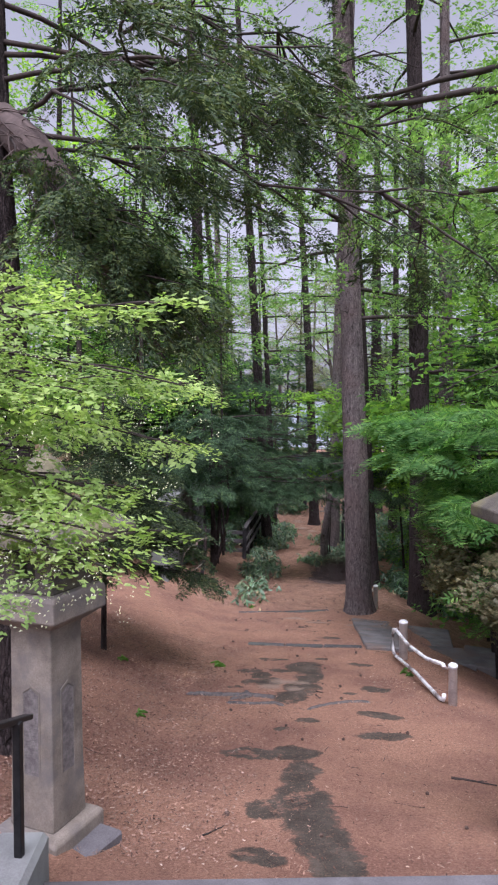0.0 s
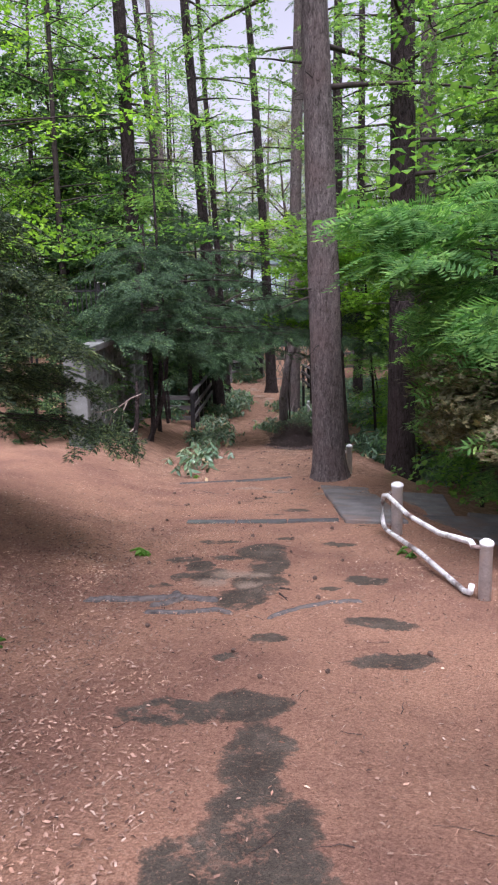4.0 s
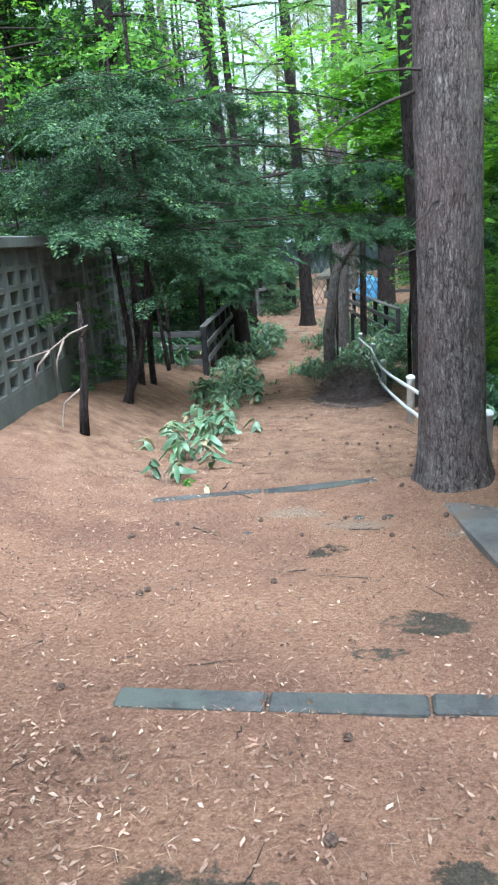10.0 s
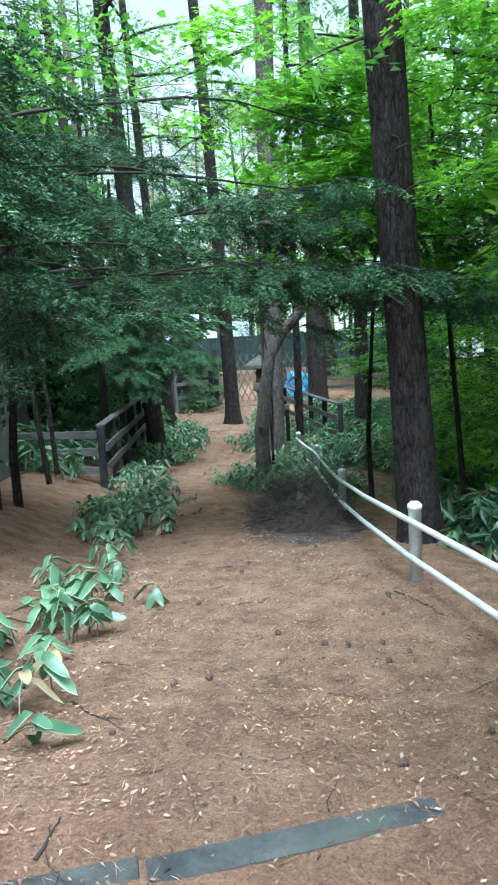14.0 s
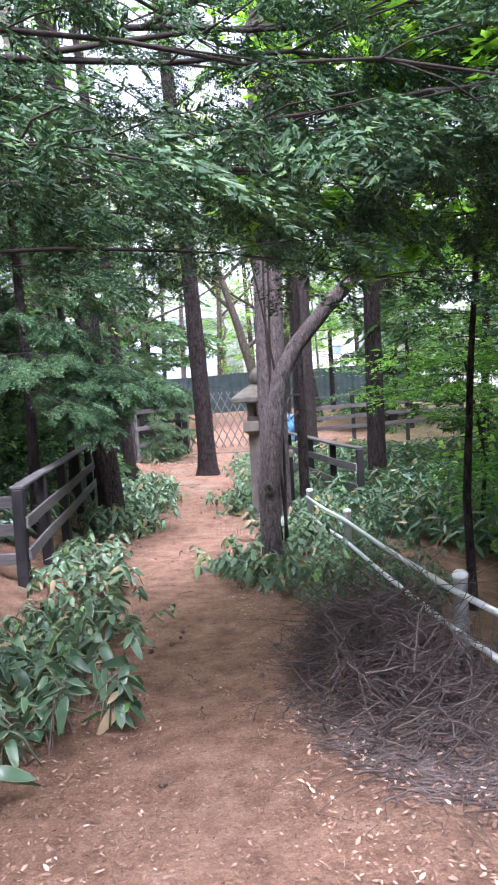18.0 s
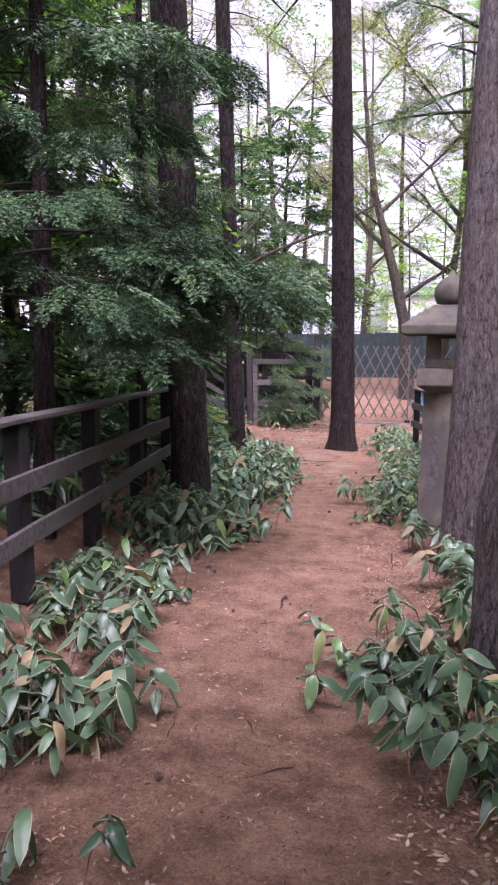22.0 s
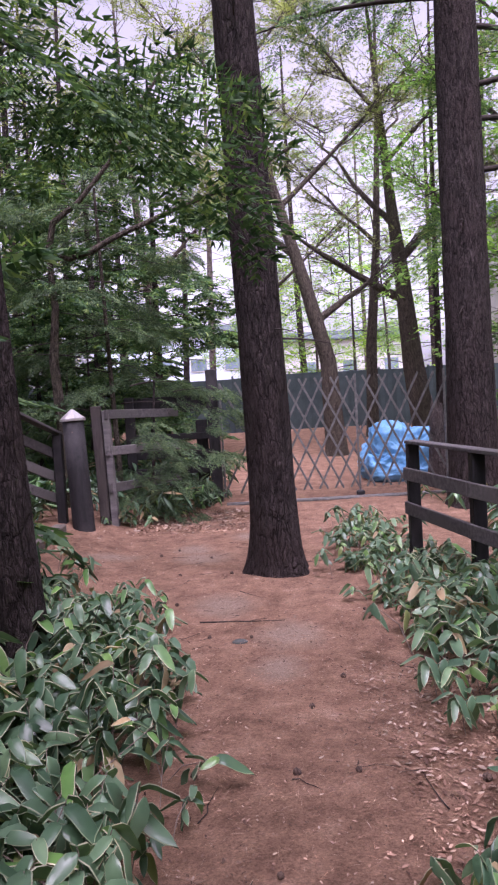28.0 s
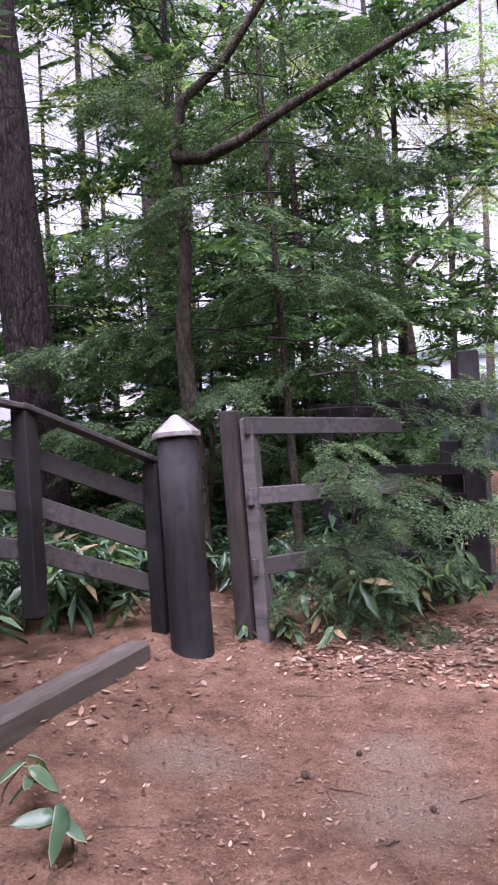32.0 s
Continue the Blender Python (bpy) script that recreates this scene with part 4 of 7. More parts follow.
entry = thing("white_pipe_rail", "short white pipe guard rail with rusty chipped pipes", "guard rail", pose(0, 0, 0), "white guard rails")
pa, pb = (3.07, 9.0), (2.63, 11.1)
za, zb = gz(*pa), 0.64
white_post(entry, pa[0], pa[1], za, 0.47, 0.05)
white_post(entry, pb[0], pb[1], zb, 0.62, 0.06)
loop = []
for u, h in ((0.0, 0.44), (0.02, 0.46), (0.3, 0.4), (0.65, 0.42), (0.93, 0.52), (0.985, 0.5), (1.0, 0.44), (1.0, 0.24), (0.985, 0.17), (0.93, 0.14), (0.5, 0.12), (0.06, 0.03), (0.01, 0.05), (0.0, 0.12)):
    loop.append((pa[0] + (pb[0] - pa[0]) * u - 0.1 - 0.05 * u, pa[1] + (pb[1] - pa[1]) * u, za + (zb - za) * u + h))
part("pipe_loop", tube(loop, 0.024, 10), M_CHIPPED, entry, "chipped white pipe bent to a loop with rusty bare patches")
for h, (x, y, z) in ((0.42, (*pa, za)), (0.5, (*pb, zb)), (0.16, (*pb, zb))):
    part("clamp", tube([(x + 0.03, y, z + h), (x - 0.12, y, z + h + 0.01)], 0.018, 8), M_RUST, entry)

long_rail = thing("white_pipe_rail", "white pipe guard rail running down beside the path", "guard rail", pose(0, 0, 0), "white guard rails")
WP = [(2.32, 15.4, 0.2), (1.9, 17.9, 0.02), (1.77, 21.75, -0.47), (1.75, 26.1, -0.86), (1.5, 28.05, -0.88)]
for x, y, z in WP:
    white_post(long_rail, x, y, z, 0.58, 0.047)
for h in (0.47, 0.2):
    pts = [(x - 0.05, y, z + h) for x, y, z in WP[0:5]]
    dense = []
    for a, b in zip(pts, pts[1:]):
        for u in (0, 0.5):
            dense.append(tuple(np.array(a) * (1 - u) + np.array(b) * u - np.array([0, 0, 0.02 if u else 0])))
    dense.append(pts[-1])
    part("pipe", tube(dense, 0.022, 8), M_WHITE, long_rail)

# ---- pierced block wall ----
wall = thing("pierced_block_wall", "grey concrete wall of pierced blocks with a plain pier and coping", "wall", pose(-2.05, 15.27, 0.0, 0, 0, 8), "", "structure")
part("pier", box((0.36, 0.2, 2.2), pose(-0.18, 0.1, 1.3), 0.015), M_BLOCK, wall)
cell_bm = bmesh.new()
outer = [cell_bm.verts.new((0, y, z)) for y, z in ((-0.211, -0.099), (0.211, -0.099), (0.211, 0.099), (-0.211, 0.099))]
inner = [cell_bm.verts.new((0, y, z)) for y, z in ((-0.145, -0.072), (0.145, -0.072), (0.145, 0.072), (-0.145, 0.072))]
outer_b = [cell_bm.verts.new((-0.19, v.co.y, v.co.z)) for v in outer]
inner_b = [cell_bm.verts.new((-0.19, v.co.y * 0.9, v.co.z * 0.9)) for v in inner]
for i in range(4):
    j = (i + 1) % 4
    cell_bm.faces.new((outer[i], outer[j], inner[j], inner[i]))
    cell_bm.faces.new((inner[i], inner[j], inner_b[j], inner_b[i]))
    cell_bm.faces.new((outer_b[j], outer_b[i], inner_b[i], inner_b[j]))
    cell_bm.faces.new((outer[j], outer[i], outer_b[i], outer_b[j]))
cell_mesh = bpy.data.meshes.new("pierced_block")
cell_bm.to_mesh(cell_mesh)
cell_bm.free()
cell_mesh.materials.append(M_BLOCK)
# four panels stepping down the slope: start, first and last course
for start, first, last in ((0.2, 0, 6), (2.5, 0, 6), (4.9, 1, 9), (7.3, 2, 8)):
    top = 2.37 - 0.2 * first
    low = 2.37 - 0.2 * (last + 1)
    wide = 5 * 0.425
    for row in range(first, last + 1):
        for col in range(5):
            ob = part("pierced_block", cell_mesh, None, wall)
            ob.matrix_basis = pose(0, start + 0.425 * (col + 0.5), 2.27 - 0.2 * row)
    part("footing", box((0.19, wide, low + 0.8), pose(-0.093, start + wide / 2, (low - 0.8) / 2), 0.008), M_BLOCK, wall)
    part("coping", box((0.34, wide + 0.22, 0.12), pose(-0.1, start + wide / 2, top + 0.062), 0.012), M_BLOCK, wall)
    part("panel_post", box((0.16, 0.16, top + 0.8), pose(-0.09, start + wide + 0.09, (top - 0.8) / 2), 0.01), M_CONCRETE, wall, "pale concrete post between the panels")

iron = thing("iron_picket_fence", "black iron picket fence on the bank behind the wall", "fence", pose(0, 0, 0))
for k in range(30):
    x, y = -3.15 - 0.105 * k, 20.4 - 0.02 * k
    part("picket", box((0.022, 0.022, 1.1), pose(x, y, 3.1 + 0.004 * k), 0.0), M_BLACK, iron)
for h in (2.72, 3.5):
    part("rail", box((3.3, 0.03, 0.04), pose(-4.7, 20.1, h, 0, 0, 10.8), 0.0), M_BLACK, iron)
for x, y in ((-3.3, 20.37), (-4.8, 20.08), (-6.2, 19.82)):
    z = gz(x, y)
    part("fence_post", box((0.05, 0.05, 3.7 - z), pose(x, y, (3.7 + z) / 2 - 0.05), 0.004), M_BLACK, iron)


# ---- wooden rail fences ----
def rail_fence(points, label, heights=(0.22, 0.5), high=0.82, cap=True, post=0.12, inward=0.0, ends=True):
    """Posts at points (x, y, z of their foot), boards between them and a flat cap board."""
    t = thing("wooden_rail_fence", label, "fence", pose(0, 0, 0), "wooden rail fences")
    for x, y, z in points if ends else points[1:]:
        part("post", box((post, post, high + 0.3), pose(x, y, z + high / 2 - 0.15, rng.normal(0, 0.6), rng.normal(0, 0.6), rng.normal(0, 3)), 0.008), M_WOOD, t)
    for a, b in zip(points, points[1:]):
        a, b = np.array(a), np.array(b)
        d = b - a
        leng = float(np.linalg.norm(d))
        yaw = math.degrees(math.atan2(d[1], d[0]))
        tip = -math.degrees(math.asin(d[2] / leng))
        c = (a + b) / 2
        side = np.array([math.sin(radians(yaw)), -math.cos(radians(yaw))]) * (post / 2 + 0.02)
        for h in heights:
            part("board", box((leng + 0.06, 0.035, 0.13), pose(c[0] + side[0], c[1] + side[1], c[2] + h, 0, tip + rng.normal(0, 0.2), yaw), 0.006), M_RAIL, t)
        if cap:
            part("cap_board", box((leng + 0.08, 0.14, 0.035), pose(c[0], c[1], c[2] + high + 0.02, 0, tip, yaw), 0.006), M_RAIL, t)
    return t


rail_fence([(-1.95, 24.75, -0.38), (-2.05, 26.1, -0.39), (-2.12, 27.5, -0.41), (-2.22, 29.0, -0.42), (-2.32, 30.5, -0.44), (-2.38, 31.6, -0.46)], "dark weathered wooden rail fence beside dwarf bamboo", (0.14, 0.48), 0.84)
rail_fence([(-2.0, 24.72, -0.38), (-3.5, 24.85, -0.36), (-5.0, 25.0, -0.3)], "dark wooden rail fence running off under the trees", (0.08, 0.4, 0.7), 0.8, False, 0.12, 0.0, False)
rail_fence([(1.17, 36.75, -0.83), (1.42, 35.4, -0.85), (1.72, 33.9, -0.87), (2.05, 32.4, -0.88), (2.3, 30.9, -0.88), (2.55, 29.4, -0.85)], "grey weathered rail fence beside the bamboo", (0.3, 0.66), 0.97)
rail_fence([(-5.2, 35.4, 0.42), (-4.25, 36.9, 0.06), (-3.55, 38.1, -0.22), (-3.15, 38.98, -0.6)][::-1], "black-stained rail fence climbing beside the timber steps", (0.12, 0.42, 0.74), 1.0)
back_rail = rail_fence([(2.9, 41.6, -0.8), (4.6, 41.4, -0.75), (6.4, 41.2, -0.7), (8.2, 41.0, -0.7)], "grey rail fence behind the trees", (0.35, 0.7, 1.05), 1.4)

rail_fence([(-3.45, 13.45, gz(-3.45, 13.45)), (-4.2, 11.9, gz(-4.2, 11.9)), (-4.95, 10.4, gz(-4.95, 10.4))], "low grey rail barrier on the bank behind the spruce", (0.2, 0.46), 0.6, False)

# ---- closing corner: bollard, posts and rails ----
bollard = thing("timber_bollard", "round black timber bollard with a pointed metal cap", "bollard", pose(-2.83, 38.83, -0.98, -2, -2.5, 0))
bm = lathe([(0.16, -0.15), (0.148, 0.0), (0.143, 0.8), (0.14, 1.55)], 28)
for fc in bm.faces:
    fc.smooth = len(fc.verts) == 4
part("log", bm, M_WOOD, bollard)
part("cap", lathe([(0.155, 1.55), (0.17, 1.555), (0.17, 1.585), (0.02, 1.71), (0.0, 1.715)], 8, 0, radians(22.5)), M_CAP, bollard, "zinc cap with a low point")
part("nail", lathe([(0.01, 0), (0.012, 0.01)], 6), M_RUST, bollard).matrix_basis = pose(0.02, -0.172, 1.4, 90)

corner = thing("post_and_board_fence", "weathered double post with short boards by the bollard", "fence", pose(0, 0, 0))
part("post", box((0.13, 0.14, 1.75), pose(-2.66, 39.34, -0.12, 0, -1.5), 0.01), M_POST, corner)
part("post", box((0.1, 0.14, 1.68), pose(-2.53, 39.38, -0.15, 0, -1.5), 0.01), M_RAIL, corner)
for h in (0.62, 0.1, -0.42):
    part("board", box((1.75, 0.04, 0.13), pose(-2.12, 40.05, h, 0, 1.0, 61), 0.006), M_RAIL, corner)

gatefence = thing("gate_side_fence", "dark wooden fence panel with a tall gate post", "fence", pose(0, 0, 0))
part("gate_post", box((0.19, 0.19, 2.5), pose(-1.16, 41.62, 0.05), 0.012), M_WOOD, gatefence)
part("inner_post", box((0.2, 0.12, 1.5), pose(-1.38, 41.7, -0.3), 0.012), M_WOOD, gatefence)
part("far_post", box((0.16, 0.16, 2.0), pose(-2.6, 41.6, -0.1), 0.012), M_WOOD, gatefence)
part("top_board", box((1.4, 0.05, 0.28), pose(-1.9, 41.6, 0.74), 0.008), M_WOOD, gatefence)
for h in (0.18, -0.12, -0.4, -0.68):
    part("board", box((1.45, 0.045, 0.12), pose(-1.9, 41.56, h, 0, rng.normal(0, 0.5)), 0.008), M_WOOD, gatefence)

timber = thing("timber_step_edge", "weathered squared timber edging a step", "timber", pose(-3.06, 37.6, -0.86, 0, 0, 91))
part("beam", box((1.9, 0.17, 0.2), None, 0.02), M_TIMBER, timber)

# ---- folding lattice gate ----
gate = thing("folding_lattice_gate", "grey steel folding lattice gate, drawn shut", "gate", pose(0, 41.45, 0))
slat_len = math.hypot(1.9, 0.95)
lean = math.degrees(math.atan2(0.95, 1.9))
slat_mesh = bpy.data.meshes.new("slat")
bm = box((0.036, 0.014, slat_len), None, 0.003)
bm.to_mesh(slat_mesh)
bm.free()
slat_mesh.materials.append(M_GALV)
for k in range(12):
    xc = -0.55 + 0.27 * k
    for s in (-1, 1):
        ob = part("slat", slat_mesh, None, gate)
        ob.matrix_basis = pose(xc, 0.012 * s, 0.1, 0, lean * s, 0)
for x, z0, z1 in ((-1.02, -0.9, 1.05), (1.28, -0.95, 1.08), (2.78, -0.9, 1.08)):
    part("upright", box((0.035, 0.04, z1 - z0), pose(x, -0.03, (z0 + z1) / 2), 0.003), M_GALV, gate)
wheel = part("caster", box((0.14, 0.1, 0.1), pose(1.28, -0.05, -0.95), 0.02), M_BLACK, gate)
track = thing("gate_track", "pale steel track set in the ground under the gate", "track", pose(0.9, 41.3, -0.99, 0, 0, 0.5))
part("rail", box((3.8, 0.06, 0.03), None, 0.004), M_GALV, track)
part("rail", box((3.8, 0.03, 0.03), pose(0, -0.16, 0), 0.004), M_GALV, track)

# ---- blue tarpaulin heap ----
heap = thing("tarpaulin_heap", "crumpled blue tarpaulin over a heap", "tarpaulin", pose(2.32, 43.2, -0.98))
bm = bmesh.new()
bmesh.ops.create_icosphere(bm, subdivisions=6, radius=1.0)
for v in bm.verts:
    d = v.co.copy()
    lump = 0.26 * noise.noise(d * 1.3 + Vector((4, 2, 0)))
    crease = 0.17 * (0.5 - abs(noise.noise(d * 2.3 + Vector((3, 1, 0))))) + 0.1 * (0.5 - abs(noise.noise(d * 5.0 + Vector((0, 7, 2))))) + 0.045 * (0.5 - abs(noise.noise(d * 11.0)))
    k = 0.92 + lump + crease
    flat = 1.0 / max(abs(d.x), abs(d.y), 0.75 * abs(d.z), 0.6) ** 0.5
    skirt = 0.14 * max(0.0, -d.z)
    v.co = Vector((d.x * (0.68 + skirt) * k * flat, d.y * (0.62 + skirt) * k * flat, max(-0.04, (0.5 + 0.6 * d.z) * k)))
for fc in bm.faces:
    fc.smooth = True
part("sheet", bm, M_TARP, heap)

# ---- far fence and buildings ----
green_fence = thing("sheet_metal_fence", "dark green sheet metal fence closing the yard", "fence", pose(0, 56, 0))
for k in range(14):
    bm = bmesh.new()
    cols = []
    for i in range(13):
        x = i * 0.15
        off = 0.03 if i % 2 else 0.0
        cols.append([bm.verts.new((x, off, z)) for z in (-0.6, 1.72)])
    for a, b in zip(cols, cols[1:]):
        bm.faces.new((a[0], b[0], b[1], a[1]))
    p = part("panel", bm, M_SHEET, green_fence)
    p.matrix_basis = pose(-14 + 1.83 * k, 0, rng.normal(0, 0.02))
    part("post", box((0.08, 0.08, 2.4), pose(-14 + 1.83 * k, 0.08, 0.6), 0.0), M_SHEET, green_fence)


def house(at, wide, deep, high, wall_mat, label, boards, windows):
    t = thing("house", label, "house", at)
    part("wall", box((wide, deep, high), pose(0, deep / 2, high / 2), 0.0), wall_mat, t)
    for k in range(boards):
        part("siding_board", box((wide + 0.02, 0.03, high / boards - 0.015), pose(0, -0.015, high * (k + 0.5) / boards, 3), 0.0), wall_mat, t)
    part("roof", stacked([(1, 0), (1, 0.15), (0.86, 0.9)]), M_SHEET, t).matrix_basis = pose(0, deep / 2, high) @ Matrix.Diagonal((wide / 2 + 0.4, deep / 2 + 0.4, 1, 1))
    for x, z in windows:
        win = part("window", box((1.5, 0.08, 1.2), pose(x, -0.06, z), 0.0), M_SIDING, t)
        part("pane", box((1.36, 0.05, 1.06), pose(x, -0.09, z), 0.0), M_GLASS_FAR, win)
    return t


house(pose(15.7, 56.5, -0.4, 0, 0, 6), 9.5, 8, 8.5, M_SIDING, "white house clad in horizontal siding boards", 34, [(2.5, 5.5)])
house(pose(-7, 92, 0.5, 0, 0, -4), 14, 8, 6.5, M_BLUE_PAINT, "pale blue-grey building beyond the trees", 8, [(-4, 4), (-1, 4), (2, 4), (5, 4)])
house(pose(9, 98, 0.5, 0, 0, 3), 13, 8, 6, M_SIDING, "pale low building beyond the trees", 8, [(-4, 3.5), (0, 3.5), (4, 3.5)])
house(pose(-24, 80, 2, 0, 0, 20), 12, 9, 7, M_SIDING, "pale house glimpsed through the wood", 8, [(-3, 4), (2, 4)])

# ---- trees: tall trunks by name ----
def foot_z(x, y):
    return gz(x, y) - 0.07


def tall_tree(name, label, base, top, r0, r1, bark, limb_from, limbs_n, limb_len, leaf_mat, templates, size, gap, seed, flare=0.35, rings=70, n=36, droop=0.15, rise=0.1, facing=None, stubs=14):
    x, y = base
    z = foot_z(x, y)
    t = thing(name, label, "tree", pose(x, y, z))
    tip = np.array(top) - np.array([x, y, z])
    k = 9
    s = np.linspace(0, 1, k)[:, None]
    bend = np.array([rng.normal(0, 0.08), rng.normal(0, 0.08), 0])
    line = s * tip + np.sin(s * 3.1) * bend
    part("trunk", trunk_mesh("trunk", line, r0, r1, flare, rings, n, 0.05, seed), bark, t)
    lines = []
    for i in range(limbs_n):
        u = limb_from + (0.97 - limb_from) * (i + rng.uniform(0, 1)) / limbs_n
        p = np.array([np.interp(u, s[:, 0], line[:, c]) for c in range(3)])
        head = rng.uniform(0, 2 * math.pi) if facing is None else rng.normal(facing, 1.2)
        leng = limb_len * (1.15 - 0.75 * (u - limb_from) / (1 - limb_from)) * rng.uniform(0.6, 1.15)
        lines.append(limb(p, head, leng, rise, droop))
    if lines:
        for line_of in lines:
            part("limb", limbs_mesh("limb", [line_of], 0.05), M_TWIG, t)
        v, f = sprays_on(lines, templates, gap, size, origin=(x, y, z))
        part("crown", quad_mesh("crown", v, f), leaf_mat, t)
    dead = []
    for i in range(stubs):
        u = rng.uniform(0.08, max(0.3, limb_from))
        p = np.array([np.interp(u, s[:, 0], line[:, c]) for c in range(3)])
        dead.append(limb(p, rng.uniform(0, 6.28), rng.uniform(0.25, 0.9), rng.uniform(-0.2, 0.3), 0.2, 5, 0.12))
    if dead:
        for line_of in dead:
            part("dead_stub", limbs_mesh("dead_stub", [line_of], 0.03, 0.004, 5), M_TWIG, t)
    return t


tall_tree("larch_tree", "tall straight larch with grey-brown furrowed bark beside the path", (1.99, 15.0), (1.2, 15.1, 22), 0.25, 0.1, M_BARK, 0.27, 26, 3.2, M_LARCH, T_LARCH, 0.7, 0.5, 1, 0.42, 90, 56)
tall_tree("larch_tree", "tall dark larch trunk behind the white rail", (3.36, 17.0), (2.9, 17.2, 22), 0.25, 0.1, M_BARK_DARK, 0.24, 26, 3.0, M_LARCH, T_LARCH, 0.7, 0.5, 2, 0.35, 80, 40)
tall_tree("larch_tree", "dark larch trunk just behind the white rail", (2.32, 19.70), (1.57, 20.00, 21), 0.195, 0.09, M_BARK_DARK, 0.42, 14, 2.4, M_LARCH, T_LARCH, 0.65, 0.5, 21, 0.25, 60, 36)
tall_tree("larch_tree", "tall larch further back among green leaves", (4.55, 22.0), (4.4, 22.3, 23), 0.24, 0.1, M_BARK, 0.22, 32, 3.2, M_LARCH, T_LARCH_FAR, 1.0, 0.55, 3, 0.3, 50, 28)
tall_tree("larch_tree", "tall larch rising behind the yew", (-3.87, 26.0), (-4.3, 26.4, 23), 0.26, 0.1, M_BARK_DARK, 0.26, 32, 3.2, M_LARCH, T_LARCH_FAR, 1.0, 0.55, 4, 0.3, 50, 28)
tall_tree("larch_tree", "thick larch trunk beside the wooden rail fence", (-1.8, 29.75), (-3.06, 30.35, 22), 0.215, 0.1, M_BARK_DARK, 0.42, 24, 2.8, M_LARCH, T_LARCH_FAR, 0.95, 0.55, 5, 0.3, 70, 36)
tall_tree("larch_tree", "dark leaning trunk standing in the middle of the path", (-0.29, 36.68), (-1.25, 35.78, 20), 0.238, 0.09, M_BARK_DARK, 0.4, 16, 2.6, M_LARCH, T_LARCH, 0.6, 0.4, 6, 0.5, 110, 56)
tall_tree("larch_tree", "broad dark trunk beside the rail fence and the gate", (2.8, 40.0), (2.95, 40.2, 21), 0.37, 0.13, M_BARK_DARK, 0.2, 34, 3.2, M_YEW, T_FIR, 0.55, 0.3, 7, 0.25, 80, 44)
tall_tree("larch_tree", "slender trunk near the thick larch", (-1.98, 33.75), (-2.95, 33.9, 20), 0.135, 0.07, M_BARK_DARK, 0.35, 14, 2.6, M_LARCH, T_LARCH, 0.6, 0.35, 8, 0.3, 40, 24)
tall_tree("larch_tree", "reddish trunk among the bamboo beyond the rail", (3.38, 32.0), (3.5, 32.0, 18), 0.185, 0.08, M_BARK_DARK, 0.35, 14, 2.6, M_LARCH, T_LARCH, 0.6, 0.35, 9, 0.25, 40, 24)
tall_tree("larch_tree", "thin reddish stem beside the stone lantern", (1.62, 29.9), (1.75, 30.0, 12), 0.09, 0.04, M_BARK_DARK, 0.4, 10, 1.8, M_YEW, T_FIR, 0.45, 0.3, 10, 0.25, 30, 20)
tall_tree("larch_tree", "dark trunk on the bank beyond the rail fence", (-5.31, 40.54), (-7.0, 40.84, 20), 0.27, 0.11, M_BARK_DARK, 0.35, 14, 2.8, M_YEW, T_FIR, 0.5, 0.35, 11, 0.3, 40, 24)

tall_tree("larch_tree", "pale straight larch behind the forked yew", (-6.82, 45.86), (-7.34, 45.99, 21), 0.3, 0.12, M_BARK, 0.4, 14, 2.8, M_LARCH, T_LARCH_FAR, 0.9, 0.6, 13, 0.3, 40, 24)

# trunk wrapped in vines beside the bamboo
vine_tree = tall_tree("larch_tree", "straight grey-brown trunk with thin vines climbing it", (0.97, 28.03), (1.7, 28.25, 20), 0.225, 0.12, M_BARK, 0.4, 20, 2.8, M_LARCH, T_LARCH, 0.6, 0.35, 12, 0.3, 90, 48, stubs=4)
crooked = thing("crooked_tree", "crooked grey stem with a knot hole bending over the bamboo", "tree", pose(0.76, 25.5, foot_z(0.76, 25.5)))
part("stem", tube([(0.0, 0, -0.05), (-0.02, 0, 0.5), (-0.01, 0, 1.05), (0.06, 0, 1.5), (0.12, 0.05, 1.9), (0.2, 0.1, 2.35), (0.42, 0.15, 2.72), (0.82, 0.2, 3.15), (1.5, 0.3, 3.8), (2.2, 0.4, 4.8)], [0.15, 0.12, 0.13, 0.115, 0.11, 0.1, 0.095, 0.09, 0.08, 0.06], 22), M_BARK, crooked)
part("knot_hole", lathe([(0.045, 0), (0.055, 0.015), (0.05, 0.03), (0.03, 0.028), (0.02, 0.012)], 14), M_BARK_PALE, crooked).matrix_basis = pose(-0.02, -0.13, 1.08, 90, 0, 0)
for k, (x0, x1, sway) in enumerate(((0.16, -0.1, 0.12), (0.2, 0.0, -0.1), (0.12, 0.16, 0.07))):
    pts = []
    for u in np.linspace(0, 1, 14):
        pts.append((x0 + (x1 - x0) * u + sway * math.sin(4.5 * u + k), 0.12 + 0.1 * math.sin(3 * u + k), 0.4 + 4.6 * u))
    part("vine", tube(pts, np.linspace(0.022, 0.009, 14), 6), M_TWIG, crooked)

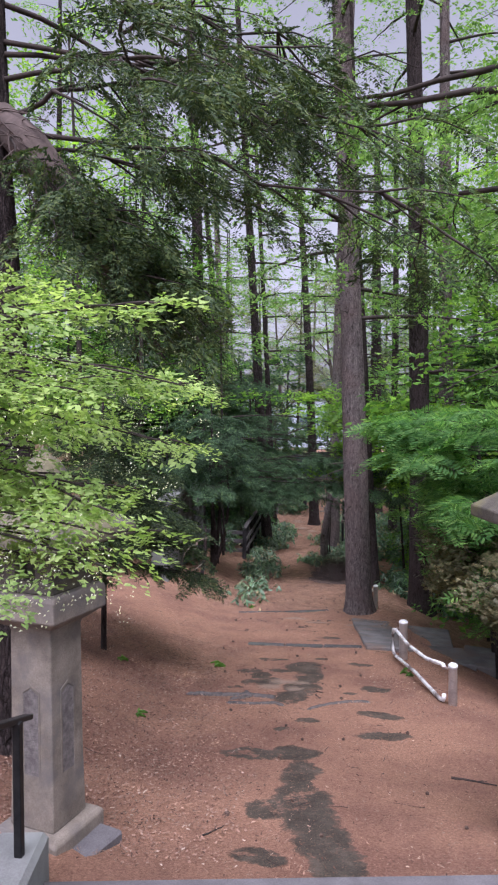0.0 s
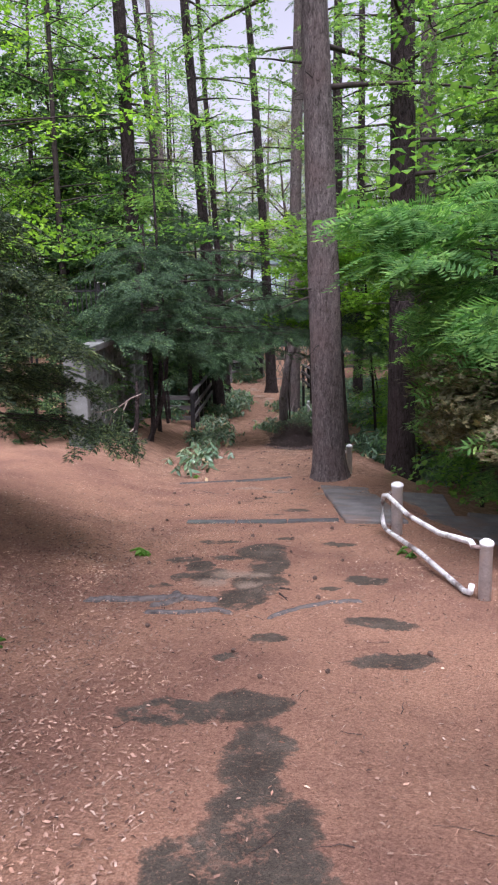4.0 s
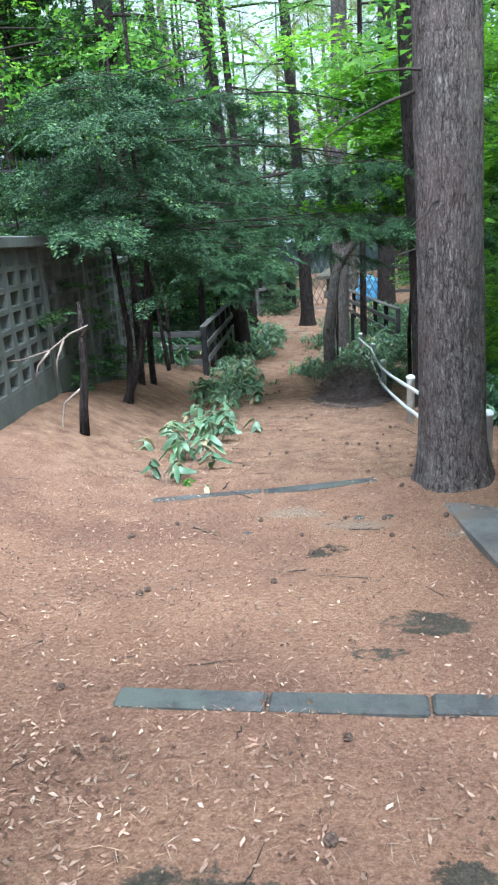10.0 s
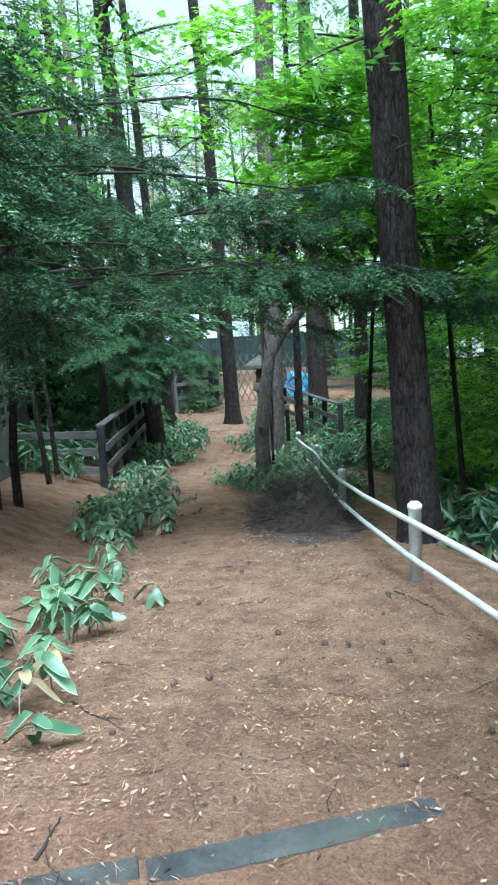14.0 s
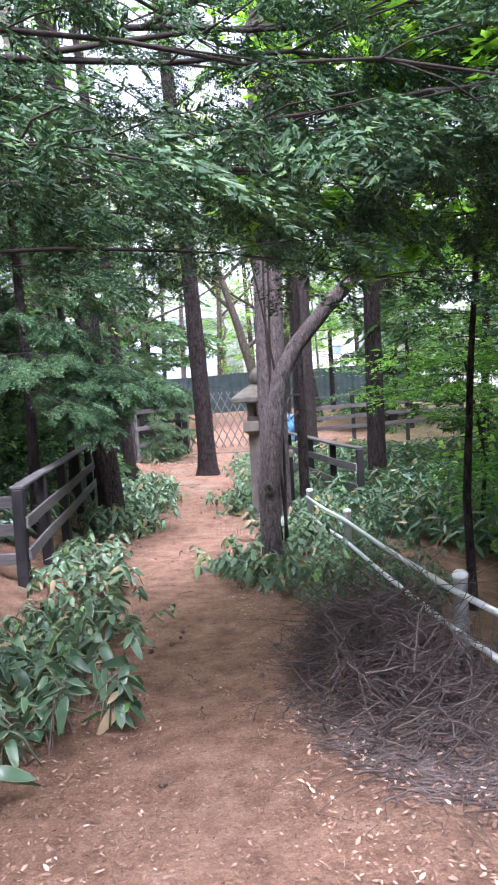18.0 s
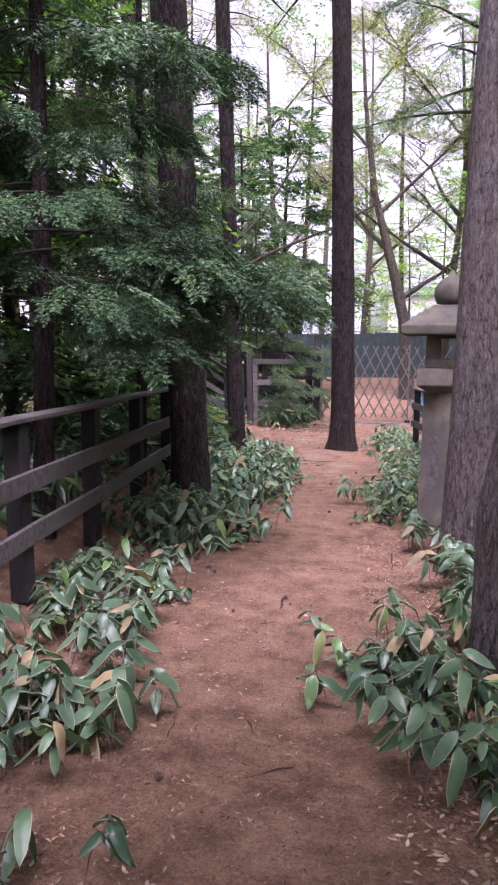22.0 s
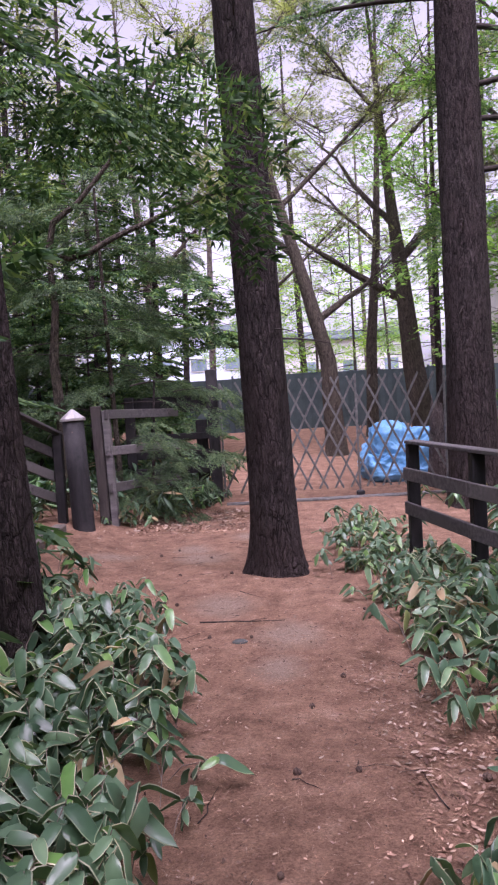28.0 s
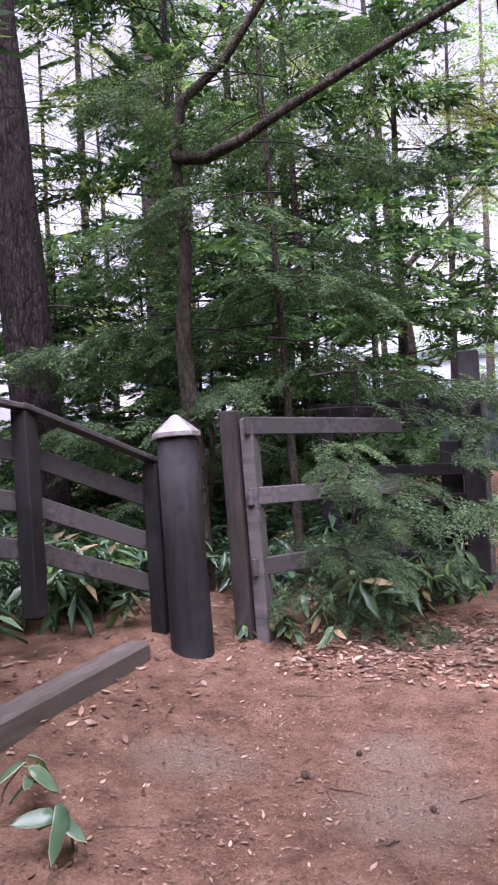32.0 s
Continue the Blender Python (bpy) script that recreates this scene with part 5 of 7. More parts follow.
# ---- wood behind: copies of a few trees ----
def wood_tree(label, high, r0, bark, leaf_mat, templates, limbs_n, limb_len, size, gap, limb_from, seed, category="tree"):
    t = thing("forest_tree", label, category, pose(0, 0, -60), "trees of the wood")
    line = np.array([(0, 0, 0), (rng.normal(0, 0.1), rng.normal(0, 0.1), high * 0.5), (rng.normal(0, 0.3), rng.normal(0, 0.3), high)])
    lines = []
    for i in range(limbs_n):
        u = limb_from + (0.97 - limb_from) * (i + rng.uniform(0, 1)) / limbs_n
        p = np.array([np.interp(u, [0, 0.5, 1], line[:, c]) for c in range(3)])
        lines.append(limb(p, rng.uniform(0, 6.28), limb_len * (1.2 - 0.8 * u) * rng.uniform(0.5, 1.2), rng.uniform(-0.2, 0.35), rng.uniform(0.0, 0.3), 6))
    pieces = [tube_arrays(q, np.linspace(0.017, 0.004, len(q)), 4) for q in lines]
    stem = tube_arrays(np.array([line[0] * (1 - u) ** 2 + 2 * u * (1 - u) * line[1] + u * u * line[2] for u in np.linspace(0, 1, 10)]), np.linspace(r0 * 1.1, r0 * 0.25, 10), 12)
    part("trunk", quad_mesh("trunk", *merged([stem] + pieces), shade=True), bark, t)
    v, f = sprays_on(lines, templates, gap, size, 55, 0.15, 0.15, 0.0, (500.0, 0, 50.0))
    part("crown", quad_mesh("crown", v, f), leaf_mat, t)
    return t


kinds = [wood_tree("slender larch with feathery fresh green needles", 19, 0.17, M_BARK, M_LARCH, T_LARCH_FAR, 44, 3.2, 1.15, 0.66, 0.16, 41),
         wood_tree("larch with fresh green boughs", 21, 0.2, M_BARK_DARK, M_LARCH, T_LARCH_FAR, 40, 3.5, 1.2, 0.7, 0.2, 42),
         wood_tree("young broadleaved tree in fresh green leaf", 9, 0.07, M_TWIG, M_MIDGREEN, T_BROAD_FAR, 36, 3.0, 0.85, 0.52, 0.1, 43),
         wood_tree("young broadleaved tree in bright spring leaf", 7.5, 0.06, M_TWIG, M_BRIGHT, T_BROAD_FAR, 32, 2.7, 0.8, 0.52, 0.12, 44),
         wood_tree("dark hemlock with layered boughs", 9, 0.1, M_BARK_DARK, M_YEW, T_FIR_FAR, 42, 2.8, 0.75, 0.46, 0.06, 45),
         wood_tree("slender tree with bare twigs and a haze of spring leaves", 16, 0.13, M_BARK_DARK, M_HAZE, T_BROAD_FAR, 60, 3.2, 0.5, 0.9, 0.16, 46)]
spots = []
for k in range(48):
    side = -1 if k % 2 else 1
    y = rng.uniform(19, 62)
    x = side * rng.uniform(5.5, 19) + (-2 if side < 0 else 0.5)
    if (6.0 < x < 17 and 50 < y < 66) or (-13 < x < 0 and y < 27):
        continue
    kind = int(rng.integers(0, 2))
    spots.append((x, y, 5 if y > 40 and x < 6 else kind))
spots += [(-7.2, 29, 2), (-8, 24, 3), (-6.4, 34.5, 4), (-10, 31, 3), (-12, 26, 2), (-7, 40, 5), (-5.6, 44, 4), (-9.5, 37, 5), (-14, 36, 5), (-8.2, 42.5, 5), (-11, 45, 5), (-6.6, 46.5, 5), (-3.7, 44.6, 4), (-6.0, 26.3, 4), (-6.6, 31.2, 4), (-6.0, 35.6, 4), (-2.9, 48.0, 4), (7.4, 44.5, 4), (9.5, 48, 4), (5.6, 52.5, 5), (10.5, 43, 5), (8.0, 55.0, 5), (-6.2, 20.5, 3), (-9, 17, 2), (-5.2, 23.5, 2), (-7.5, 32.5, 3),
          (6.2, 19.7, 4), (6.8, 15.5, 2), (6.4, 26.2, 3), (7.5, 22, 4), (6.3, 28.5, 2), (8.5, 18, 3), (6, 33, 4), (8, 38, 2), (9, 27, 3), (7.4, 13.6, 4), (10.5, 14, 2), (8.6, 10.8, 4), (6.6, 18.4, 2), (6.8, 21.0, 3), (6.6, 24.5, 2),
          (-3.2, 58.5, 5), (4, 60, 2), (-6, 60, 5), (0, 63, 2), (7, 68, 3), (-10, 57, 5), (-15, 47, 5), (-18, 28, 2), (16, 30, 2), (-5.8, 31.8, 4), (2.2, 59, 3), (-12, 62, 5),
          (-2.5, 66, 0), (2.5, 68, 1), (-7.5, 70, 1), (6.5, 72, 0), (-12, 74, 0), (11, 74, 1), (-16, 66, 1), (19, 64, 0), (-5.2, 48, 5), (-7.5, 51, 5), (0.5, 72, 0)]
spots += [(-5.6, 30.2, 2), (-7.4, 26.8, 2), (-9.2, 29.5, 3), (-11.5, 28.5, 2), (-13.5, 32, 3), (-9.6, 34.2, 2), (-16, 38, 2), (-12.5, 23.5, 2), (-15.5, 27, 3), (9.8, 21.5, 2), (11.5, 25, 3), (8.4, 31.5, 2), (12.5, 18.5, 2), (10.8, 35, 3), (7.2, 47.5, 2), (13.5, 41, 2), (-18, 33, 2), (-6.8, 27.6, 4)]
for x, y, k in spots:
    size = rng.uniform(0.85, 1.15)
    made = copy_thing(kinds[k], pose(x, y, gz(x, y) - 0.05, rng.normal(0, 1.5), rng.normal(0, 1.5), rng.uniform(0, 360)))
    size *= 1.45 if k in (2, 3) and abs(x) > 5 else 1.0
    made.scale = (size, size, size)
for x, y, size in ((-3.1, 15.6, 0.3), (-3.2, 17.2, 0.34), (-3.1, 18.8, 0.3), (-3.4, 20.9, 0.34), (-4.3, 23.4, 0.5), (-4.6, 26.0, 0.55)):
    made = copy_thing(kinds[4], pose(x, y, gz(x, y) - 0.05, 0, 0, rng.uniform(0, 360)))
    made.scale = (size, size, size)
    tagged(made, "low dark hemlock growing behind the block wall")
for x, y, size in ((-4.4, 42.3, 0.36), (-5.4, 42.9, 0.42), (-3.5, 42.6, 0.36), (-6.3, 42.0, 0.42), (-4.9, 44.2, 0.5), (-2.5, 43.4, 0.36), (-7.2, 43.4, 0.5), (-3.9, 45.6, 0.55)):
    made = copy_thing(kinds[4], pose(x, y, gz(x, y) - 0.05, 0, 0, rng.uniform(0, 360)))
    made.scale = (size, size, size)
    tagged(made, "low dark yew bush on the bank behind the fence")
for t in kinds:
    for o in (*t.children_recursive, t):
        bpy.data.objects.remove(o)

# old bare-crowned trees by the yard
def spreading_tree(x, y, line, r0, branches, label, leaf_mat, seed, leafy=0.27):
    """A bent trunk that forks into limbs, limbs into boughs and boughs into twigs."""
    z = foot_z(x, y)
    t = thing("spreading_tree", label, "tree", pose(x, y, z), "old trees by the yard")
    line = np.array(line, float)
    part("trunk", trunk_mesh("trunk", line, r0, 0.025, 0.2, 60, 24, 0.05, seed), M_BARK_PALE, t)
    s = np.linspace(0, 1, len(line))
    twigs, boughs = [], []
    for u, head, leng, rise in branches:
        p = np.array([np.interp(u, s, line[:, c]) for c in range(3)])
        big = limb(p, head, leng, rise, -0.08, 12, 0.2)
        base = r0 * (1 - u) * 0.5 + 0.02
        part("limb", quad_mesh("limb", *tube_arrays(big, np.linspace(base, 0.012, 12), 10), shade=True), M_BARK_PALE, t)
        for j in range(9):
            q = big[rng.integers(3, 12)]
            sub = limb(q, head + rng.choice([-1, 1]) * rng.uniform(0.3, 1.1), leng * rng.uniform(0.3, 0.6), rng.uniform(0.2, 1.1), -0.1, 9, 0.22)
            boughs.append(sub)
            for m in range(8):
                twigs.append(limb(sub[rng.integers(2, 9)], head + rng.normal(0, 1.3), leng * rng.uniform(0.15, 0.35), rng.uniform(0.0, 1.0), 0.0, 6, 0.15))
    for k in range(26):
        q = line[-1] * (0.55 + 0.45 * rng.uniform()) 
        twigs.append(limb(q, rng.uniform(0, 6.28), rng.uniform(0.6, 1.6), rng.uniform(0.3, 1.2), 0.0, 6, 0.15))
    v, f = merged([tube_arrays(q, np.linspace(0.022, 0.005, len(q)), 5) for q in boughs] + [tube_arrays(q, np.linspace(0.012, 0.003, len(q)), 4) for q in twigs])
    tagged(part("fine_branchwork", quad_mesh("twigs", v, f), M_BARK_PALE, t), kind="stuff")
    v, f = sprays_on(twigs + boughs[::2], T_BROAD, 0.42, leafy * 1.1, 60, 0.3, 0.3)
    part("crown", quad_mesh("crown", v, f), leaf_mat, t)
    return t


spreading_tree(1.6, 47.5, [(0, 0, 0), (-0.1, 0, 2.5), (-0.6, 0, 4.5), (-1.3, 0, 7), (-1.7, 0, 10), (-1.9, 0, 13)], 0.26, [(0.3, 0.4, 2.5, 0.6), (0.45, 2.6, 3.0, 0.9), (0.55, 0.2, 3.2, 0.9), (0.7, 2.9, 3, 1.1), (0.8, 0.5, 2.6, 1.2)], "old tree with sparse olive-green spring leaves", M_HAZE, 51)
spreading_tree(4.3, 49.0, [(0, 0, 0), (-0.3, 0, 2.2), (-0.5, 0, 4.6), (-0.7, 0, 6.5), (-0.9, 0, 9), (-1.2, 0, 13)], 0.34, [(0.35, 2.9, 3.6, 0.6), (0.45, 0.3, 3.0, 0.9), (0.55, 2.2, 3.4, 1.1), (0.7, 0.4, 3.4, 1.0), (0.8, 3.0, 2.8, 1.2)], "old forked tree with a pale trunk", M_HAZE, 52)
spreading_tree(3.2, 51.5, [(0, 0, 0), (0.1, 0, 3), (0.4, 0, 6), (0.6, 0, 10), (0.7, 0, 14)], 0.2, [(0.35, 0.8, 3, 0.9), (0.5, 2.4, 3, 1.0), (0.65, 1.2, 3, 1.2), (0.75, 3.3, 3, 1.1)], "old tree behind the lattice gate", M_HAZE, 53)
spreading_tree(-3.5, 52.0, [(0, 0, 0), (0.1, 0, 3), (-0.2, 0, 6), (-0.5, 0, 11), (-0.6, 0, 14)], 0.2, [(0.3, 2.0, 3, 0.8), (0.4, 0.4, 3.4, 1.0), (0.6, 2.7, 3.2, 1.1), (0.7, 0.3, 3.2, 1.2)], "bare old tree with fine twigs", M_HAZE, 54, 0.24)
spreading_tree(-8.5, 50.0, [(0, 0, 0), (0.1, 0, 3), (0.3, 0, 6), (0.2, 0, 11), (0.1, 0, 15)], 0.22, [(0.3, 1.0, 3, 0.9), (0.4, 0.2, 3.8, 0.9), (0.6, 2.7, 3.2, 1.1), (0.7, 0.1, 3.2, 1.2)], "bare old tree with fine twigs", M_HAZE, 55, 0.24)
spreading_tree(0.0, 60.0, [(0, 0, 0), (0.1, 0, 3), (0.3, 0, 7), (0.2, 0, 12), (0.1, 0, 17)], 0.22, [(0.3, 1.0, 3, 0.9), (0.4, 0.2, 3.8, 0.9), (0.5, 3.0, 3.6, 1.0), (0.6, 2.7, 3.2, 1.1), (0.7, 0.1, 3.2, 1.2)], "tall bare tree beyond the sheet fence", M_HAZE, 56, 0.24)
spreading_tree(6.8, 46.0, [(0, 0, 0), (0.1, 0, 3), (0.0, 0, 6), (-0.3, 0, 10), (-0.4, 0, 14)], 0.2, [(0.3, 2.9, 3, 0.7), (0.45, 0.2, 3.0, 0.9), (0.55, 3.2, 3.0, 0.9), (0.7, 2.7, 3.2, 1.1)], "old tree by the white house", M_MIDGREEN, 57)

# ---- the low yew and hemlock over the path ----
def layered_tree(x, y, stems, limbs_spec, label, name, leaf_mat, templates, size, gap, bark=None, droop=0.25, airy=0.0, dense=2.2, hang=0.08):
    """Several stems; limbs given by height, heading, length and rise; airy is the share of the crown left open."""
    z = foot_z(x, y)
    t = thing(name, label, "tree", pose(x, y, z))
    for k, (pts, r) in enumerate(stems):
        v, f = tube_arrays(np.array(pts, float), np.linspace(r, r * 0.4, len(pts)), 14)
        part("stem", quad_mesh("stem", v, f, shade=True), bark or M_BARK_DARK, t)
    lines, mains = [], []
    for px, py, pz, head, leng, rise in limbs_spec:
        big = limb((px, py, pz), head, leng, rise, droop, 9, 0.08)
        lines.append(big)
        mains.append(big)
        for j in range(int(leng * dense)):
            u = rng.integers(2, 9)
            lines.append(limb(big[min(u, 8)], head + rng.choice([-1, 1]) * rng.uniform(0.5, 1.1), leng * rng.uniform(0.18, 0.42) * (1.1 - u / 14), 0.05, 0.15, 5, 0.1))
    clear = [q for q in lines if not in_the_way(q + np.array([x, y, z])).any()]
    for line_of in [q for q in clear if any(q is m for m in mains)]:
        reach = float(np.linalg.norm(line_of[-1] - line_of[0]))
        part("limb", limbs_mesh("limb", [line_of], 0.004 + 0.0045 * reach, 0.003, 6), M_TWIG, t)
    small = [q for q in clear if not any(q is m for m in mains)]
    if small:
        tagged(part("fine_branchwork", limbs_mesh("twigs", small, 0.008, 0.003, 5), M_TWIG, t), kind="stuff")
    v, f = sprays_on(lines, templates, gap, size, 55, 0.12, 0.2, hang, (x, y, z))
    if airy:
        cell = np.floor(v[f[:, 0]] / 0.22).astype(int) + 60
        seeds = np.random.default_rng(5).uniform(0, 1, (120, 120, 120))
        f = f[seeds[cell[:, 0], cell[:, 1], cell[:, 2]] > airy]
    part("crown", quad_mesh("crown", v, f), leaf_mat, t)
    return t


spec = []
for k in range(58):
    h = 1.5 + 2.7 * (k / 58.0)
    head = rng.uniform(0, 6.28)
    reach = (2.15 - 1.2 * (k / 58.0)) * rng.uniform(0.7, 1.15)
    reach *= 1 - 0.4 * max(0.0, math.cos(head))
    spec.append((-0.15 + rng.normal(0, 0.2), 0.4 + rng.uniform(-0.6, 1.4), h, head, reach, rng.uniform(0.0, 0.25)))
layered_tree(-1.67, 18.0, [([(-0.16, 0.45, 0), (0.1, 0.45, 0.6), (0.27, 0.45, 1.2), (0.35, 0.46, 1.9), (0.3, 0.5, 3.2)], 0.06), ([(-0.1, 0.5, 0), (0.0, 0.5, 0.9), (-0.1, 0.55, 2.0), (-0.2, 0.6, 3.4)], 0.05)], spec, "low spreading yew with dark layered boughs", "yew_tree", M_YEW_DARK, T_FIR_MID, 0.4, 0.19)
spec = []
for k in range(6):
    h = 1.9 + 1.6 * (k / 6.0)
    spec.append((rng.normal(0, 0.15), rng.uniform(-0.8, 0.8), h, rng.normal(-0.05, 0.5), rng.uniform(2.2, 3.6), rng.uniform(0.02, 0.22)))
for k in range(6):
    spec.append((0, 0, 1.6 + 0.4 * k, rng.uniform(1.5, 4.8), rng.uniform(1.0, 2.0), 0.1))
for k in range(20):
    spec.append((0.0, rng.uniform(-0.3, 0.9), 3.0 + 0.19 * k, rng.uniform(-0.9, 4.6), rng.uniform(1.2, 2.3) * (1.15 - 0.025 * k), rng.uniform(0.0, 0.15)))
for h, head, leng, rise in ((3.75, 0.0, 4.6, 0.12), (4.4, -0.15, 4.4, 0.14), (3.9, 0.35, 4.0, 0.12)):
    spec.append((0.0, rng.uniform(-0.2, 0.2), h, head, leng, rise))
layered_tree(-2.0, 20.9, [([(-0.22, 0.45, 0), (-0.22, 0.45, 0.7), (-0.12, 0.4, 1.6), (0.0, 0.2, 4.6), (0.0, 0.1, 7.2)], 0.06), ([(-0.36, 2.15, 0), (-0.45, 2.15, 1.0), (-0.5, 2.1, 2.2), (-0.5, 2.1, 4.2)], 0.045), ([(-0.46, 2.9, 0), (-0.5, 2.9, 1.2), (-0.62, 2.85, 2.4), (-0.7, 2.8, 4.2)], 0.04)], spec, "dark hemlock whose long boughs reach over the path", "hemlock_tree", M_HEMLOCK_SHADED, T_FIR, 0.4, 0.36, airy=0.6)
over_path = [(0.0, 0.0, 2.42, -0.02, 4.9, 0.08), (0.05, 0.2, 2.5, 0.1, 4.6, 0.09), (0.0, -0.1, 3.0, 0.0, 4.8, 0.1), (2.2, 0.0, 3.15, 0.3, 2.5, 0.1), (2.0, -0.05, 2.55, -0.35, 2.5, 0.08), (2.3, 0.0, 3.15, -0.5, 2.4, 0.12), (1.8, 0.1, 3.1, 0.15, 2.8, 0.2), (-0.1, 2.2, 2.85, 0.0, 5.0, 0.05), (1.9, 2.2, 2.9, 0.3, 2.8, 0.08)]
layered_tree(-2.25, 20.75, [([(0, 0, 0), (0.04, 0, 2.2), (0.0, 0.05, 5.0)], 0.06)], over_path, "slender hemlock with thick dark boughs sweeping across the path", "hemlock_tree", M_HEMLOCK_SHADED, T_FIR_MID, 0.36, 0.17, None, 0.14, 0.42, 5.0, 0.32)
spec = []
for k in range(44):
    h = 2.5 + 4.2 * (k / 44.0)
    spec.append((rng.normal(0, 0.1), rng.normal(0, 0.1), h, rng.uniform(0, 6.28), (1.7 - 0.5 * k / 44.0) * rng.uniform(0.7, 1.15), rng.uniform(0.0, 0.15)))
for k in range(16):
    spec.append((0.0, rng.uniform(-0.9, 0.6), 1.7 + 0.065 * k, rng.normal(-0.1, 0.5), rng.uniform(1.3, 2.2), rng.uniform(0.0, 0.16)))
layered_tree(-2.5, 27.4, [([(0, 0, 0), (0.05, 0, 2.0), (0, 0.1, 6.8)], 0.1)], spec, "dark hemlock with drooping boughs behind the rail fence", "hemlock_tree", M_HEMLOCK_SHADED, T_FIR, 0.4, 0.3, None, 0.3, 0.0, 3.4, 0.15)

spec = []
for k in range(20):
    spec.append((rng.normal(0, 0.1), rng.normal(0, 0.1), 1.7 + 4.2 * (k / 20.0), rng.uniform(0, 6.28), (1.7 - 0.7 * k / 20.0) * rng.uniform(0.7, 1.1), rng.uniform(0.0, 0.15)))
layered_tree(-2.6, 30.3, [([(0, 0, 0), (0.05, 0, 2.0), (0, 0.1, 6.4)], 0.08)], spec, "dark hemlock crowding the thick trunk", "hemlock_tree", M_YEW, T_FIR, 0.4, 0.34, None, 0.3)

# dead sapling snapped off in front of the wall
sapling = thing("broken_sapling", "dead snapped sapling with bleached branches by the block wall", "dead tree", pose(-1.55, 16.2, gz(-1.55, 16.2)))
part("stem", tube([(0, 0, -0.05), (0.03, 0, 0.3), (0.09, 0, 0.65), (0.11, 0, 1.0), (0.12, 0.02, 1.35)], [0.055, 0.045, 0.042, 0.038, 0.02], 12), M_BARK_DARK, sapling)
for pts in (((0.1, -0.02, 1.0), (0.2, -0.05, 1.12), (0.02, -0.08, 1.05), (-0.2, -0.1, 0.9), (-0.5, -0.12, 0.82), (-0.9, -0.1, 0.8)), ((-0.2, -0.1, 0.9), (-0.34, -0.12, 0.75), (-0.4, -0.12, 0.55)), ((-0.05, -0.08, 1.0), (-0.14, -0.1, 0.8), (-0.16, -0.1, 0.62)), ((0.05, 0, 0.5), (-0.15, -0.04, 0.35), (-0.2, -0.05, 0.12), (-0.16, -0.05, 0.0))):
    part("branch", tube(pts, np.linspace(0.015, 0.005, len(pts)), 7), M_TWIG_PALE, sapling)

# forked yew behind the bollard
spec = []
for k in range(36):
    h = 0.9 + 4.4 * (k / 36.0)
    spec.append((rng.normal(0.2, 0.6), rng.normal(0.4, 0.3), h, rng.uniform(-0.6, 3.9), (2.2 - 0.8 * k / 36.0) * rng.uniform(0.6, 1.15), rng.uniform(0.0, 0.3)))
forked = layered_tree(-3.15, 40.1, [([(-0.2, 0, 0), (-0.22, 0, 1.3), (-0.28, 0, 2.3), (-0.2, 0, 3.1), (-0.23, -0.05, 3.95)], 0.1), ([(-0.23, -0.05, 3.9), (-0.12, -0.1, 4.35), (0.25, 0, 4.65), (0.75, 0, 5.2), (1.6, 0.2, 6.6)], 0.055),
                      ([(-0.23, -0.05, 3.9), (0.1, -0.1, 3.82), (0.42, -0.1, 3.9), (0.75, 0, 4.1), (1.7, 0.1, 4.5), (2.4, 0.15, 4.75), (3.6, 0.2, 5.4)], 0.06), ([(0.5, 0.6, 0), (0.45, 0.6, 2), (0.4, 0.5, 5.0)], 0.05), ([(-0.5, 0.5, 0), (-0.3, 0.5, 1.2), (-0.2, 0.4, 2.2)], 0.04)], spec, "forked yew with pale curved limbs and flat green sprays", "yew_tree", M_YEW_FRESH, T_FIR, 0.42, 0.34, M_BARK_PALE)
low_limbs = []
for k in range(17):
    low_limbs.append((rng.uniform(-0.3, 0.5), rng.uniform(-0.5, 0.2), 0.2 + 0.085 * k, rng.normal(-0.5, 0.8), rng.uniform(0.45, 0.95), 0.12))
layered_tree(-2.2, 40.55, [([(0, 0, 0), (0.1, 0, 0.8), (0.2, 0, 2.2)], 0.035)], low_limbs, "young yew growing through the fence boards", "yew_tree", M_YEW_FRESH, T_FIR, 0.3, 0.2)

# small spruce by the entrance
spec = []
for k in range(54):
    u = k / 54.0
    spec.append((0, 0, 1.15 + 2.3 * u, rng.uniform(0, 6.28), (1.35 - 1.0 * u) * rng.uniform(0.75, 1.1), rng.uniform(-0.05, 0.12)))
layered_tree(-1.31, 9.4, [([(0, 0, 0), (0.03, 0, 1.5), (0.03, 0, 3.4)], 0.04)], spec, "small dark spruce with drooping boughs on the bank", "spruce_tree", M_SPRUCE_DEEP, T_FIR_MID, 0.36, 0.13, None, 0.17)

# pinnate-leaved shrub and bronze maple on the far side of the rail
spec = []
for k in range(60):
    spec.append((rng.normal(0, 0.35), rng.normal(0, 0.8), 1.9 + 2.3 * rng.uniform(0, 1), rng.normal(3.3, 1.2), rng.uniform(0.8, 1.9), rng.uniform(0.15, 0.5)))
layered_tree(4.2, 12.6, [([(0, 0, 0), (-0.1, 0, 1.6), (-0.3, 0, 3.6)], 0.05), ([(0.2, 0.3, 0), (0.1, 0.5, 1.8), (-0.2, 0.7, 3.8)], 0.04)], spec, "sumac-like shrub with long pinnate fresh leaves", "sumac_shrub", M_SUMAC, T_PINNATE, 0.5, 0.17)
spec = []
